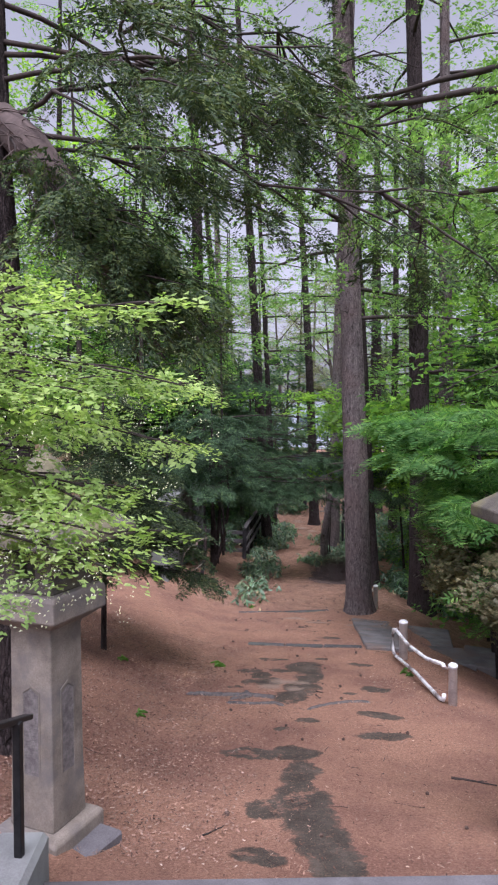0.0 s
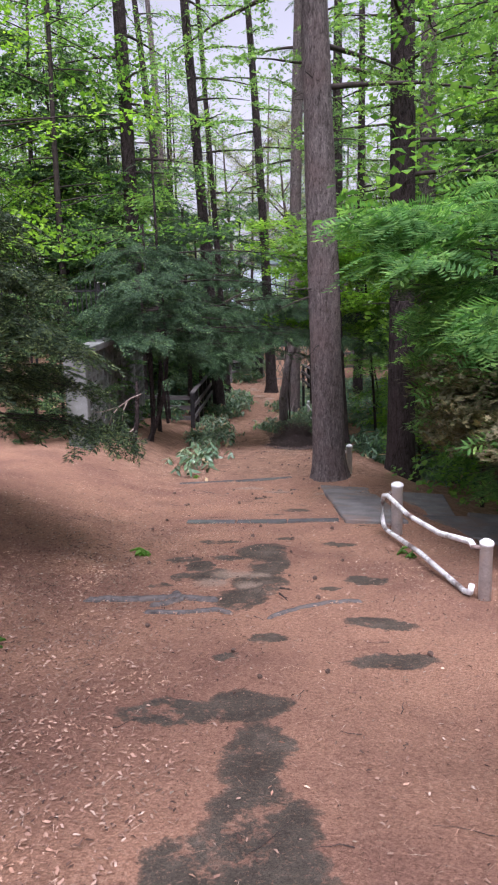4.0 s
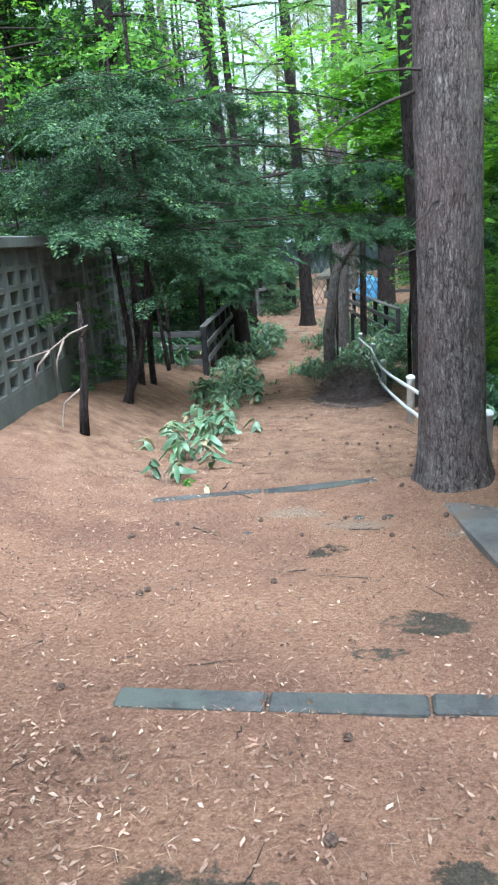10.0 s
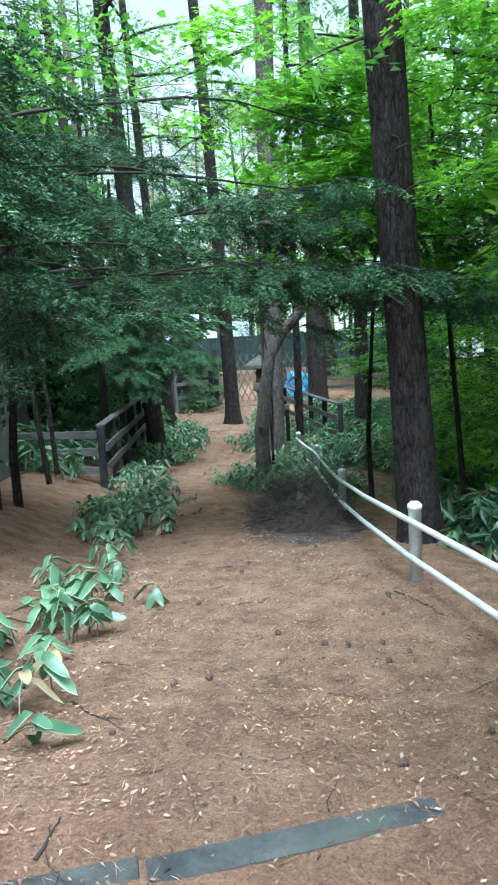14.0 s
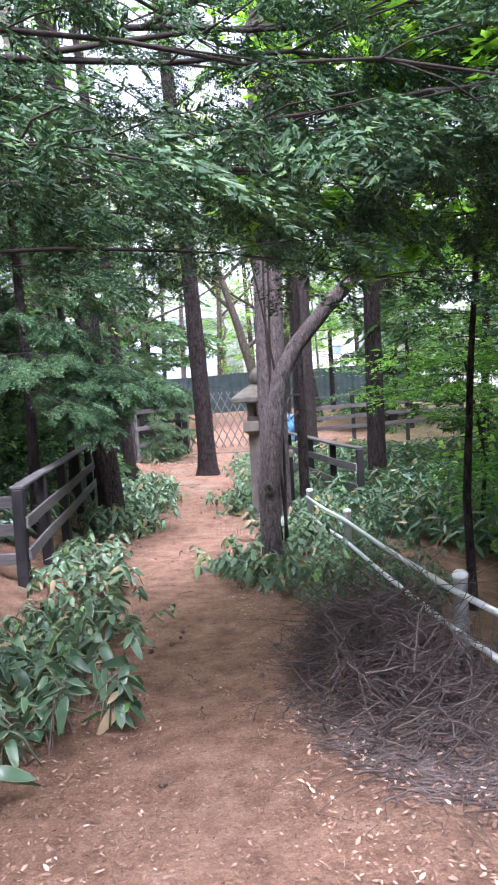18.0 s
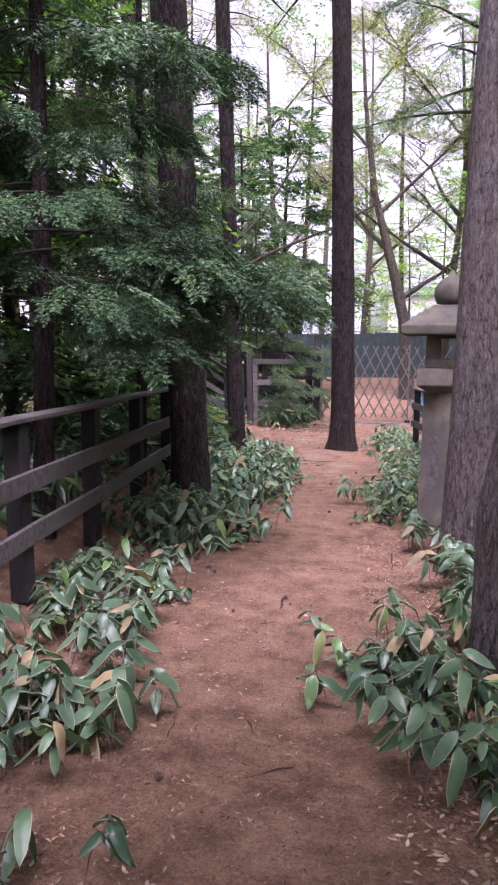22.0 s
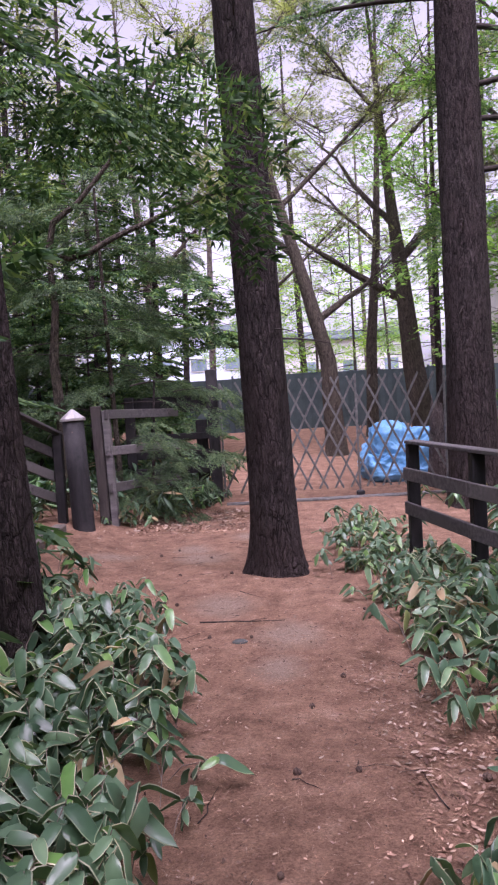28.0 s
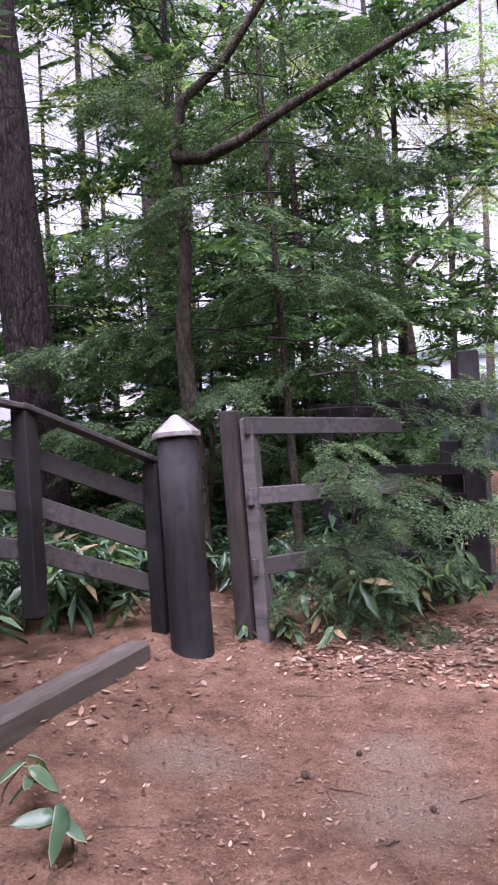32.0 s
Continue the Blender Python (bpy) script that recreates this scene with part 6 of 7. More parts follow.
for k in range(120):
    spec.append((rng.normal(0, 0.4), rng.normal(0, 0.8), 1.0 + 1.3 * rng.uniform(0, 1), rng.normal(3.2, 1.2), rng.uniform(0.8, 1.75), rng.uniform(0.0, 0.25)))
layered_tree(4.05, 11.5, [([(0, 0, 0), (-0.05, 0, 0.8), (-0.3, 0, 1.8)], 0.04)], spec, "low bronze-leaved maple beside the slab walk", "maple_shrub", M_MAPLE, T_PALM, 0.36, 0.18)
spec = []
for k in range(30):
    spec.append((rng.normal(0, 0.4), rng.normal(0, 0.6), 3.0 + 2.4 * rng.uniform(0, 1), rng.normal(3.2, 1.0), rng.uniform(1.0, 2.4), rng.uniform(0.25, 0.5)))
layered_tree(3.3, 21.6, [([(0, 0, 0), (-0.1, 0.1, 1.8), (-0.4, 0, 5.4)], 0.045), ([(-0.95, 1.6, 0.0), (-0.98, 1.6, 1.2), (-0.9, 1.6, 2.4), (-0.8, 1.4, 4.2)], 0.045)], spec, "young maple in vivid spring green over the rail", "maple_tree", M_BRIGHT, T_PALM, 0.55, 0.26)

for x, y, tall, mat, say in ((4.7, 16.2, 3.4, M_MIDGREEN, "young green broadleaved tree beyond the rail"), (4.1, 19.6, 3.8, M_MIDGREEN, "young green broadleaved tree behind the dark larch"), (5.2, 14.4, 3.0, M_SUMAC, "leafy green shrub beyond the slab walk"), (4.6, 24.0, 3.6, M_BRIGHT, "young tree in bright spring leaf beyond the rail"), (3.6, 26.6, 2.6, M_MIDGREEN, "leafy sapling beyond the white rail")):
    spec = []
    for k in range(int(tall * 13)):
        spec.append((rng.normal(0, 0.25), rng.normal(0, 0.4), 0.5 + tall * rng.uniform(0, 1), rng.uniform(0, 6.28), rng.uniform(0.7, 1.5), rng.uniform(0.1, 0.5)))
    layered_tree(x, y, [([(0, 0, 0), (rng.normal(0, 0.1), 0, tall * 0.5), (rng.normal(0, 0.2), 0, tall)], 0.035)], spec, say, "broadleaved_sapling", mat, T_BROAD if mat is not M_SUMAC else T_PINNATE, 0.36, 0.24)

# flowering shrub hanging over the entrance lantern
SHRUB = (0.15, 2.6)
spec = []
for k in range(46):
    high = rng.uniform(3.85, 4.6) - foot_z(*SHRUB)
    spec.append((rng.normal(0.15, 0.15), rng.normal(0, 0.2), high, rng.normal(0.0, 0.4), rng.uniform(0.4, 1.2), rng.uniform(-0.14, 0.4)))
shrub = layered_tree(*SHRUB, [([(0, 0, 0), (0.05, 0, 1.2), (0.15, 0.1, 2.6)], 0.03), ([(0.1, 0.1, 0), (0.2, 0.1, 1.4), (0.5, 0.2, 2.8)], 0.025), ([(0.0, -0.1, 0), (0.1, -0.1, 1.4), (0.3, -0.2, 2.6)], 0.02)], spec, "pale flowering shrub with fresh leaves and hanging white bells", "enkianthus_shrub", M_YOUNG, T_BROAD, 0.13, 0.075, M_TWIG, 0.1, 0.0, 4.5)
bells = []
for px, py, pz, head, leng, rise in spec:
    bells.append(limb((px, py, pz - 0.03), head, leng, rise, 0.12, 7, 0.1))
v, f = sprays_on(bells, T_BLOSSOM, 0.1, 0.15, 60, 0.2, 0.3, 0.5, (*SHRUB, foot_z(*SHRUB)))
part("blossom", quad_mesh("blossom", v, f), M_BLOSSOM, shrub, "hanging creamy white bell flowers")

# old spruce whose boughs hang over the entrance
old = thing("old_spruce", "old dark spruce with broken drooping boughs over the entrance", "tree", pose(-0.85, 6.1, foot_z(-0.85, 6.1)))
part("trunk", trunk_mesh("trunk", np.array([(0, 0, 0), (0.05, 0, 2.5), (-0.1, 0, 5), (-0.3, 0, 12)]), 0.18, 0.1, 0.3, 50, 28, 0.06, 71), M_BARK_DARK, old)
part("broken_limb", tube([(-0.05, 0, 5.3), (0.25, -0.1, 5.0), (0.6, -0.15, 4.55), (1.0, -0.2, 3.95), (1.15, -0.2, 3.75)], [0.13, 0.16, 0.14, 0.09, 0.03], 14), M_BRUSH, old)
lines = []
for k in range(90):
    u = rng.uniform(0.0, 1)
    lines.append(limb((0.1 + 1.0 * u, -0.15, 5.1 - 1.3 * u), rng.uniform(-1.2, 1.6), rng.uniform(0.3, 0.9), rng.uniform(-0.8, 0.2), 0.3, 6, 0.2))
for px, py, pz, head, leng, rise in ((0, 0, 5.2, 0.25, 3.0, -0.25), (0, 0, 5.9, 0.1, 3.2, -0.2), (0, 0, 6.6, 0.45, 3.4, -0.1), (0, 0, 7.2, -0.2, 3.0, 0.05), (0, 0, 7.6, 0.7, 3.2, 0.1), (0, 0, 6.2, 0.8, 2.6, -0.1), (0, 0, 8.2, 0.1, 3.5, 0.1), (0, 0, 5.0, 0.1, 1.8, 0.02), (0, 0, 5.3, -0.5, 2.2, 0.0), (0, 0, 5.6, -0.2, 2.4, 0.05), (0, 0, 5.8, 0.5, 2.2, 0.0)):
    big = limb((px, py, pz), head, leng, rise, 0.12, 10, 0.24)
    part("limb", limbs_mesh("limb", [big], 0.024, 0.005, 8), M_TWIG, old)
    for j in range(13):
        lines.append(limb(big[rng.integers(3, 10)], head + rng.normal(0, 0.8), rng.uniform(0.4, 1.1), rng.normal(-0.2, 0.2), 0.2, 6, 0.18))
fronds = []
for k in range(220):
    u = rng.uniform(0.0, 1.0)
    fronds.append(limb((-0.05 + 1.15 * u, rng.normal(-0.15, 0.1), 5.3 - 1.5 * u + rng.normal(-0.05, 0.1)), rng.uniform(-1.5, 1.5), rng.uniform(0.15, 0.5), rng.uniform(-1.0, 0.1), 0.3, 5, 0.3))
tagged(part("dead_fronds", limbs_mesh("dead_fronds", fronds, 0.012, 0.003, 4), M_BRUSH, old), kind="stuff")
tagged(part("fine_branchwork", limbs_mesh("twigs", lines, 0.02, 0.003, 5), M_TWIG, old), kind="stuff")
v, f = sprays_on(lines, T_SPRUCE, 1.1, 0.3, 55, 0.2, 0.3, 0.15, (-0.85, 6.1, foot_z(-0.85, 6.1)))
part("crown", quad_mesh("crown", v, f), M_SPRUCE, old)
pine = thing("dark_pine", "dark pine reaching a long bare bough over the path", "tree", pose(5.4, 8.6, foot_z(5.4, 8.6)))
part("trunk", trunk_mesh("trunk", np.array([(0, 0, 0), (0.05, 0, 5), (-0.1, 0, 14)]), 0.2, 0.1, 0.3, 40, 24, 0.06, 72), M_BARK_DARK, pine)
lines = []
for px, py, pz, head, leng, rise, drop in ((0, 0, 7.4, 3.2, 5.2, 0.06, 0.08), (0, 0, 8.0, 3.0, 4.6, 0.05, 0.1), (0, 0, 6.6, 2.8, 3.4, 0.1, 0.12), (0, 0, 9.0, 3.3, 4.5, 0.1, 0.1)):
    big = limb((px, py, pz), head, leng, rise, drop, 10, 0.1)
    part("limb", limbs_mesh("limb", [big], 0.06, 0.012, 8), M_TWIG, pine)
    for j in range(9):
        lines.append(limb(big[rng.integers(2, 10)], head + rng.choice([-1, 1]) * rng.uniform(0.4, 1.0), rng.uniform(0.5, 1.3), rng.normal(-0.05, 0.2), 0.15, 6, 0.15))
tagged(part("fine_branchwork", limbs_mesh("twigs", lines, 0.02, 0.004, 5), M_TWIG, pine), kind="stuff")
v, f = sprays_on(lines, T_LARCH, 0.35, 0.6)
part("crown", quad_mesh("crown", v, f), M_LARCH, pine)

# ---- dwarf bamboo ----
def blade(leng, wide, bend, seed, rows=3, edges=True):
    """A long folded leaf with pale margins: corners, faces and the margin's face marks."""
    r = random.Random(seed)
    across = ((-1, 0.0), (-0.91, 0.004), (0, -0.012), (0.91, 0.004), (1, 0.0)) if edges else ((-1, 0.004), (0, -0.01), (1, 0.004))
    w = len(across)
    v, f, mk = [], [], []
    for i in range(rows + 1):
        u = i / rows
        half = wide * 0.5 * (0.0 if i == rows else 0.12 if i == 0 else math.sin(math.pi * (0.1 + 0.86 * u ** 0.82)) ** 0.8)
        z = -bend * u * u + 0.12 * bend * math.sin(6 * u + r.uniform(0, 1))
        x = leng * u * (1 - 0.12 * bend * u)
        for c, h in across:
            v.append((x, c * half, leng * z + h))
    for i in range(rows):
        for c in range(w - 1):
            a = i * w + c
            f.append((a, a + 1, a + w + 1, a + w))
            mk.append(1 if edges and c in (0, w - 2) else 0)
    return np.array(v), np.array(f), np.array(mk)


BLADES = [blade(0.165, 0.066, 0.5, 1, 5), blade(0.185, 0.07, 0.8, 2, 5), blade(0.135, 0.056, 0.35, 3, 5)]
BLADES_FAR = [blade(0.2, 0.06, 0.4, 1, 2, False), blade(0.22, 0.064, 0.6, 2, 2, False), blade(0.165, 0.05, 0.3, 3, 2, False)]


def bamboo_meshes(stems, spread, high, seed, blades=None):
    """Leaves and stems of one clump."""
    r = np.random.default_rng(seed)
    vs, fs, mats, base, stalks = [], [], [], 0, []
    for k in range(stems):
        px, py = r.normal(0, spread, 2)
        h = high * r.uniform(0.45, 1.1)
        lx, ly = r.normal(0, 0.12, 2) + np.array([px, py]) * 0.25
        stalks.append(tube_arrays([(px, py, -0.05), (px + lx * 0.4, py + ly * 0.4, h * 0.6), (px + lx, py + ly, h)], [0.004, 0.0035, 0.002], 4))
        turn = r.uniform(0, 6.28)
        for j in range(int(r.integers(5, 9))):
            bv, bf, mk = (blades or BLADES)[int(r.integers(0, 3))]
            yaw = turn + j * 2.4 + r.normal(0, 0.3)
            tilt = r.uniform(-0.8, 0.4)
            roll = r.normal(0, 0.45)
            s = r.uniform(0.75, 1.2)
            rot = np.array(Euler((roll, -tilt, yaw)).to_matrix())
            down = 0.13 * j / 6
            u = 1 - down / max(h, 0.1)
            at = np.array([px + lx * u, py + ly * u, h - down])
            vs.append(bv * s @ rot.T + at)
            fs.append(bf + base)
            dry = r.uniform() < 0.05
            mats.append(np.where(mk == 1, 1, 2 if dry else 0))
            base += len(bv)
    leaves = quad_mesh("leaves", np.concatenate(vs), np.concatenate(fs), (M_SASA, M_SASA_EDGE, M_SASA_DRY), np.concatenate(mats), True)
    sv, sf = merged(stalks)
    return leaves, quad_mesh("stems", sv, sf)


CLUMPS = [bamboo_meshes(14, 0.19, 0.47, 60 + k) for k in range(5)]
CLUMPS_FAR = [bamboo_meshes(12, 0.18, 0.45, 80 + k, BLADES_FAR) for k in range(5)]
for _, s in CLUMPS + CLUMPS_FAR:
    s.materials.append(M_TWIG_PALE)


def bamboo(x, y, scale, k, label, far=False):
    t = thing("dwarf_bamboo_clump", label, "dwarf bamboo", pose(x, y, gz(x, y) - 0.02, 0, 0, rng.uniform(0, 360)) @ Matrix.Scale(scale, 4), "dwarf bamboo beside the path")
    tagged(part("foliage", (CLUMPS_FAR if far else CLUMPS)[k][0], None, t), kind="stuff")
    tagged(part("stalk_tuft", (CLUMPS_FAR if far else CLUMPS)[k][1], None, t), kind="stuff")


BLADE_MESH = []
for bv, bf, mk in BLADES:
    BLADE_MESH.append((quad_mesh("leaf", bv, bf, (M_SASA, M_SASA_EDGE), mk, True), quad_mesh("leaf", bv, bf, (M_SASA_DRY, M_SASA_EDGE), mk, True)))


def bamboo_plant(x, y, stems, high, seed, label):
    """One bamboo plant whose stems and leaves are parts of their own."""
    r = np.random.default_rng(seed)
    t = thing("dwarf_bamboo_plant", label, "dwarf bamboo", pose(x, y, gz(x, y) - 0.02), "dwarf bamboo beside the path")
    for k in range(stems):
        px, py = r.normal(0, 0.13, 2)
        h = high * r.uniform(0.6, 1.15)
        lx, ly = r.normal(0, 0.1, 2) + np.array([px, py]) * 0.3
        stalk = part("stem", quad_mesh("stem", *tube_arrays([(px, py, -0.05), (px + lx * 0.4, py + ly * 0.4, h * 0.6), (px + lx, py + ly, h)], [0.0045, 0.004, 0.002], 5)), M_TWIG_PALE, t)
        turn = r.uniform(0, 6.28)
        for j in range(int(r.integers(5, 8))):
            m = BLADE_MESH[int(r.integers(0, 3))][1 if r.uniform() < 0.06 else 0]
            leaf = part("leaf", m, None, stalk)
            s = r.uniform(0.68, 1.02)
            leaf.matrix_basis = Matrix.LocRotScale((px + lx, py + ly, h - 0.018 * j), Euler((r.normal(0, 0.4), r.uniform(-0.4, 0.6), turn + j * 2.4 + r.normal(0, 0.3))), (s, s, s))
    return t


for k, (x, y, n, h) in enumerate(((-0.45, 15.3, 3, 0.2), (-0.48, 15.75, 4, 0.26), (-0.45, 16.2, 5, 0.28), (-0.62, 16.4, 5, 0.32), (-0.46, 16.75, 5, 0.3), (-0.6, 17.1, 5, 0.32), (-0.45, 17.4, 4, 0.28), (-0.4, 17.75, 5, 0.28), (-0.55, 17.9, 5, 0.32), (-0.42, 18.65, 3, 0.3), (-0.68, 19.25, 3, 0.34), (-0.78, 20.6, 6, 0.36), (-0.66, 21.0, 6, 0.36), (-0.6, 21.5, 6, 0.36), (-0.28, 14.78, 1, 0.12), (-0.85, 23.0, 7, 0.4), (-1.3, 25.85, 7, 0.36), (-1.1, 24.6, 7, 0.34), (-1.4, 24.8, 7, 0.36), (-1.0, 24.95, 7, 0.34), (-1.65, 25.1, 6, 0.36), (0.72, 26.6, 8, 0.36), (0.98, 27.0, 8, 0.38), (0.78, 27.4, 6, 0.34),
                                 (0.5, 25.6, 8, 0.4), (0.52, 24.7, 8, 0.4), (0.55, 30.2, 9, 0.42), (0.85, 32.3, 9, 0.42), (-1.15, 31.3, 9, 0.45), (-1.6, 33.0, 9, 0.42), (0.75, 34.2, 9, 0.42), (0.62, 28.72, 6, 0.34), (1.12, 28.62, 6, 0.34), (0.62, 29.35, 6, 0.36), (1.42, 28.8, 5, 0.36), (-2.75, 36.6, 3, 0.22), (-1.35, 26.9, 6, 0.36), (-1.5, 26.5, 5, 0.36))):
    bamboo_plant(x, y, n, h, 200 + k, "broad-leaved dwarf bamboo plant at the edge of the path")
SASA_L = "dwarf bamboo clump with broad pale-edged green leaves"
def left_band(y):
    return float(np.interp(y, [15.6, 18.7, 20.6, 22, 23, 24.2, 26, 28.3, 29.4, 31.6, 33.0, 34.5, 35.5], [-0.5, -0.7, -1.0, -1.0, -0.95, -1.2, -1.4, -1.5, -1.5, -1.3, -1.3, -1.5, -1.9]))


for y in np.arange(15.8, 35.4, 0.36):
    x = left_band(y)
    if y < 20.5 or 27.3 < y < 27.8 or 23.75 < y < 24.45 or 25.05 < y < 25.75:
        continue
    depth = np.interp(y, [15.5, 20, 22, 24, 30, 31.5, 34.5], [0.1, 0.15, 0.5, 0.75, 0.6, 1.3, 0.9])
    for d in np.arange(0, depth, 0.38):
        bamboo(x - d + rng.normal(0, 0.09), y + rng.normal(0, 0.12), float(rng.uniform(0.7, 1.1) * np.interp(y, [16, 21, 25.5, 26, 27.4, 28, 29.3, 30.2, 34.2, 35], [0.6, 0.75, 0.75, 0.66, 0.66, 0.78, 0.84, 0.95, 0.82, 0.75]) * (1.0 + 0.3 * min(1.0, d) * (28 < y < 34.6))), int(rng.integers(0, 5)), SASA_L, d > 0.95)


def right_band(y):
    return float(np.interp(y, [23.2, 24, 24.8, 25.3, 26.0, 26.4, 26.8, 28.8, 29.3, 29.8, 31.2, 31.9, 32.6, 33.2, 35.6, 37.3, 38.6], [1.2, 1.05, 0.65, 0.45, 0.45, 0.85, 1.15, 1.15, 0.8, 0.45, 0.4, 0.8, 0.95, 0.85, 0.8, 0.65, 0.85]))


for y in np.arange(23.4, 38.6, 0.38):
    x = right_band(y)
    depth = np.interp(y, [22.8, 25, 30, 34, 36, 38.5], [0.7, 1.9, 1.6, 0.9, 0.45, 0.3])
    for d in np.arange(0, depth, 0.4):
        if math.hypot(x + d - 0.83, y - 29.2) < 0.42 or math.hypot(x + d - 0.76, y - 25.5) < 0.2 or math.hypot(x + d - 0.97, y - 28.03) < 0.4:
            continue
        bamboo(x + d + rng.normal(0, 0.09), y + rng.normal(0, 0.12), float(rng.uniform(0.7, 1.05) * (0.56 if d > 0.35 and y < 26.6 else 0.82)), int(rng.integers(0, 5)), SASA_L, d > 0.95)
for x, y, s in ((-1.4, 28.25, 0.9), (-1.6, 28.4, 0.95), (-1.25, 28.65, 0.88), (-1.85, 28.25, 0.92), (-1.3, 28.95, 0.9), (-1.4, 30.7, 0.98), (-1.6, 30.4, 0.98), (-1.3, 31.1, 0.92)):
    bamboo(x, y, s, int(rng.integers(0, 5)), "tall dwarf bamboo clump round the foot of a trunk")
for x, y, s in ((0.85, 26.2, 0.75), (1.08, 26.5, 0.78), (0.86, 26.85, 0.72), (1.25, 26.95, 0.78), (1.08, 27.35, 0.72), (1.3, 26.2, 0.7)):
    bamboo(x, y, s, int(rng.integers(0, 5)), SASA_L)
for x, y, s in ((-2.3, 39.6, 0.7), (-1.5, 41.1, 0.7), (-3.75, 39.6, 0.55), (-4.2, 39.2, 0.6), (-4.6, 40.2, 1.0), (-5.2, 39.6, 1.0)):
    bamboo(x, y, s, int(rng.integers(0, 5)), "dwarf bamboo growing against the fence")

# low growth under the trees, joined
def undergrowth(name, spots_in, label):
    vs, fs, ms, base = [], [], [], 0
    for x, y in spots_in:
        me = CLUMPS_FAR[int(rng.integers(0, 5))][0]
        co = np.empty(len(me.vertices) * 3, np.float32)
        me.vertices.foreach_get("co", co)
        ids = np.empty(len(me.loops), np.int32)
        me.loops.foreach_get("vertex_index", ids)
        mi = np.empty(len(me.polygons), np.int32)
        me.polygons.foreach_get("material_index", mi)
        a, s = rng.uniform(0, 6.28), rng.uniform(0.8, 1.35)
        co = co.reshape(-1, 3) @ np.array([[math.cos(a), math.sin(a), 0], [-math.sin(a), math.cos(a), 0], [0, 0, 1]]) * s
        vs.append(co + np.array([x, y, gz(x, y) - 0.02]))
        fs.append(ids.reshape(-1, 4) + base)
        ms.append(mi)
        base += len(co)
    me = quad_mesh(name, np.concatenate(vs), np.concatenate(fs), (M_SASA, M_SASA_EDGE, M_SASA_DRY), np.concatenate(ms), True)
    return tagged(part(name, me, None), label, "undergrowth", "", "stuff")


spots_r = [(x, y) for x, y in zip(rng.uniform(2.2, 7.5, 330), rng.uniform(18.5, 38.5, 330)) if x > 2.9 or y > 29]
undergrowth("undergrowth", spots_r, "dwarf bamboo and low green plants under the trees beyond the rail")
spots_l = [(x, y) for x, y in zip(rng.uniform(-6.5, -2.5, 210), rng.uniform(24.0, 40.5, 210)) if not (x > -3.4 and y > 36)]
spots_l += [(x, y) for x, y in zip(rng.uniform(-8.5, -1.4, 190), rng.uniform(39.4, 45.5, 190)) if y > 40.2 or x < -3.2]
undergrowth("undergrowth", spots_l, "dwarf bamboo under the trees behind the rail fence")

# ---- brush pile ----
brush = thing("brush_pile", "heap of dead brown twigs and brushwood", "brush pile", pose(1.25, 21.35, gz(1.25, 21.35)))
rest, bleached = [], []
for k in range(2100):
    a, r = rng.uniform(0, 6.28), 1.05 * rng.uniform(0, 1) ** 0.62
    h = 0.46 * max(0.03, 1 - (r / 1.0) ** 2) * (0.8 + 0.3 * math.sin(3 * a)) * rng.uniform(0.1, 1.15)
    head = a + rng.normal(1.2, 0.9)
    leng = rng.uniform(0.15, 0.48)
    p = np.array([r * math.cos(a) * 0.58, r * math.sin(a) * 1.5, h])
    if p[0] > 0.3:
        p[2] *= 0.25
    q = limb(p - 0.5 * leng * np.array([math.cos(head), math.sin(head), 0]), head, leng, rng.normal(0.05, 0.4), rng.normal(0.1, 0.4), 6, 0.42)
    q[:, 2] = np.maximum(q[:, 2], ground_height(q[:, 0] + 1.25, q[:, 1] + 21.35) - gz(1.25, 21.35) + 0.01)
    if k < 260:
        part("branch", quad_mesh("branch", *tube_arrays(q, np.linspace(rng.uniform(0.003, 0.007), 0.0015, 6), 5)), M_BRUSH if k % 4 else M_BRUSH_PALE, brush)
    else:
        (bleached if k % 9 == 0 else rest).append(tube_arrays(q, np.linspace(rng.uniform(0.0025, 0.006), 0.0015, 6), 4))
for k in range(70):
    a, r = rng.uniform(0, 6.28), 0.95 * rng.uniform(0, 1) ** 0.5
    head, leng = rng.uniform(0, 6.28), rng.uniform(0.35, 0.8)
    p = np.array([r * math.cos(a) * 0.5 - 0.05, r * math.sin(a) * 1.45, 0.5 * max(0.05, 1 - r * r)])
    q = limb(p - 0.4 * leng * np.array([math.cos(head), math.sin(head), 0]), head, leng, rng.normal(0.15, 0.4), rng.normal(0.2, 0.35), 8, 0.45)
    q[:, 2] = np.maximum(q[:, 2], ground_height(q[:, 0] + 1.25, q[:, 1] + 21.35) - gz(1.25, 21.35) + 0.01)
    part("branch", quad_mesh("branch", *tube_arrays(q, np.linspace(rng.uniform(0.003, 0.0055), 0.0015, 8), 6)), M_BRUSH_PALE if k % 4 else M_BRUSH, brush)
tagged(part("fine_branchwork", quad_mesh("twigs", *merged(rest)), M_BRUSH, brush), kind="stuff")
tagged(part("bleached_branchwork", quad_mesh("twigs", *merged(bleached)), M_BRUSH_PALE, brush), kind="stuff")

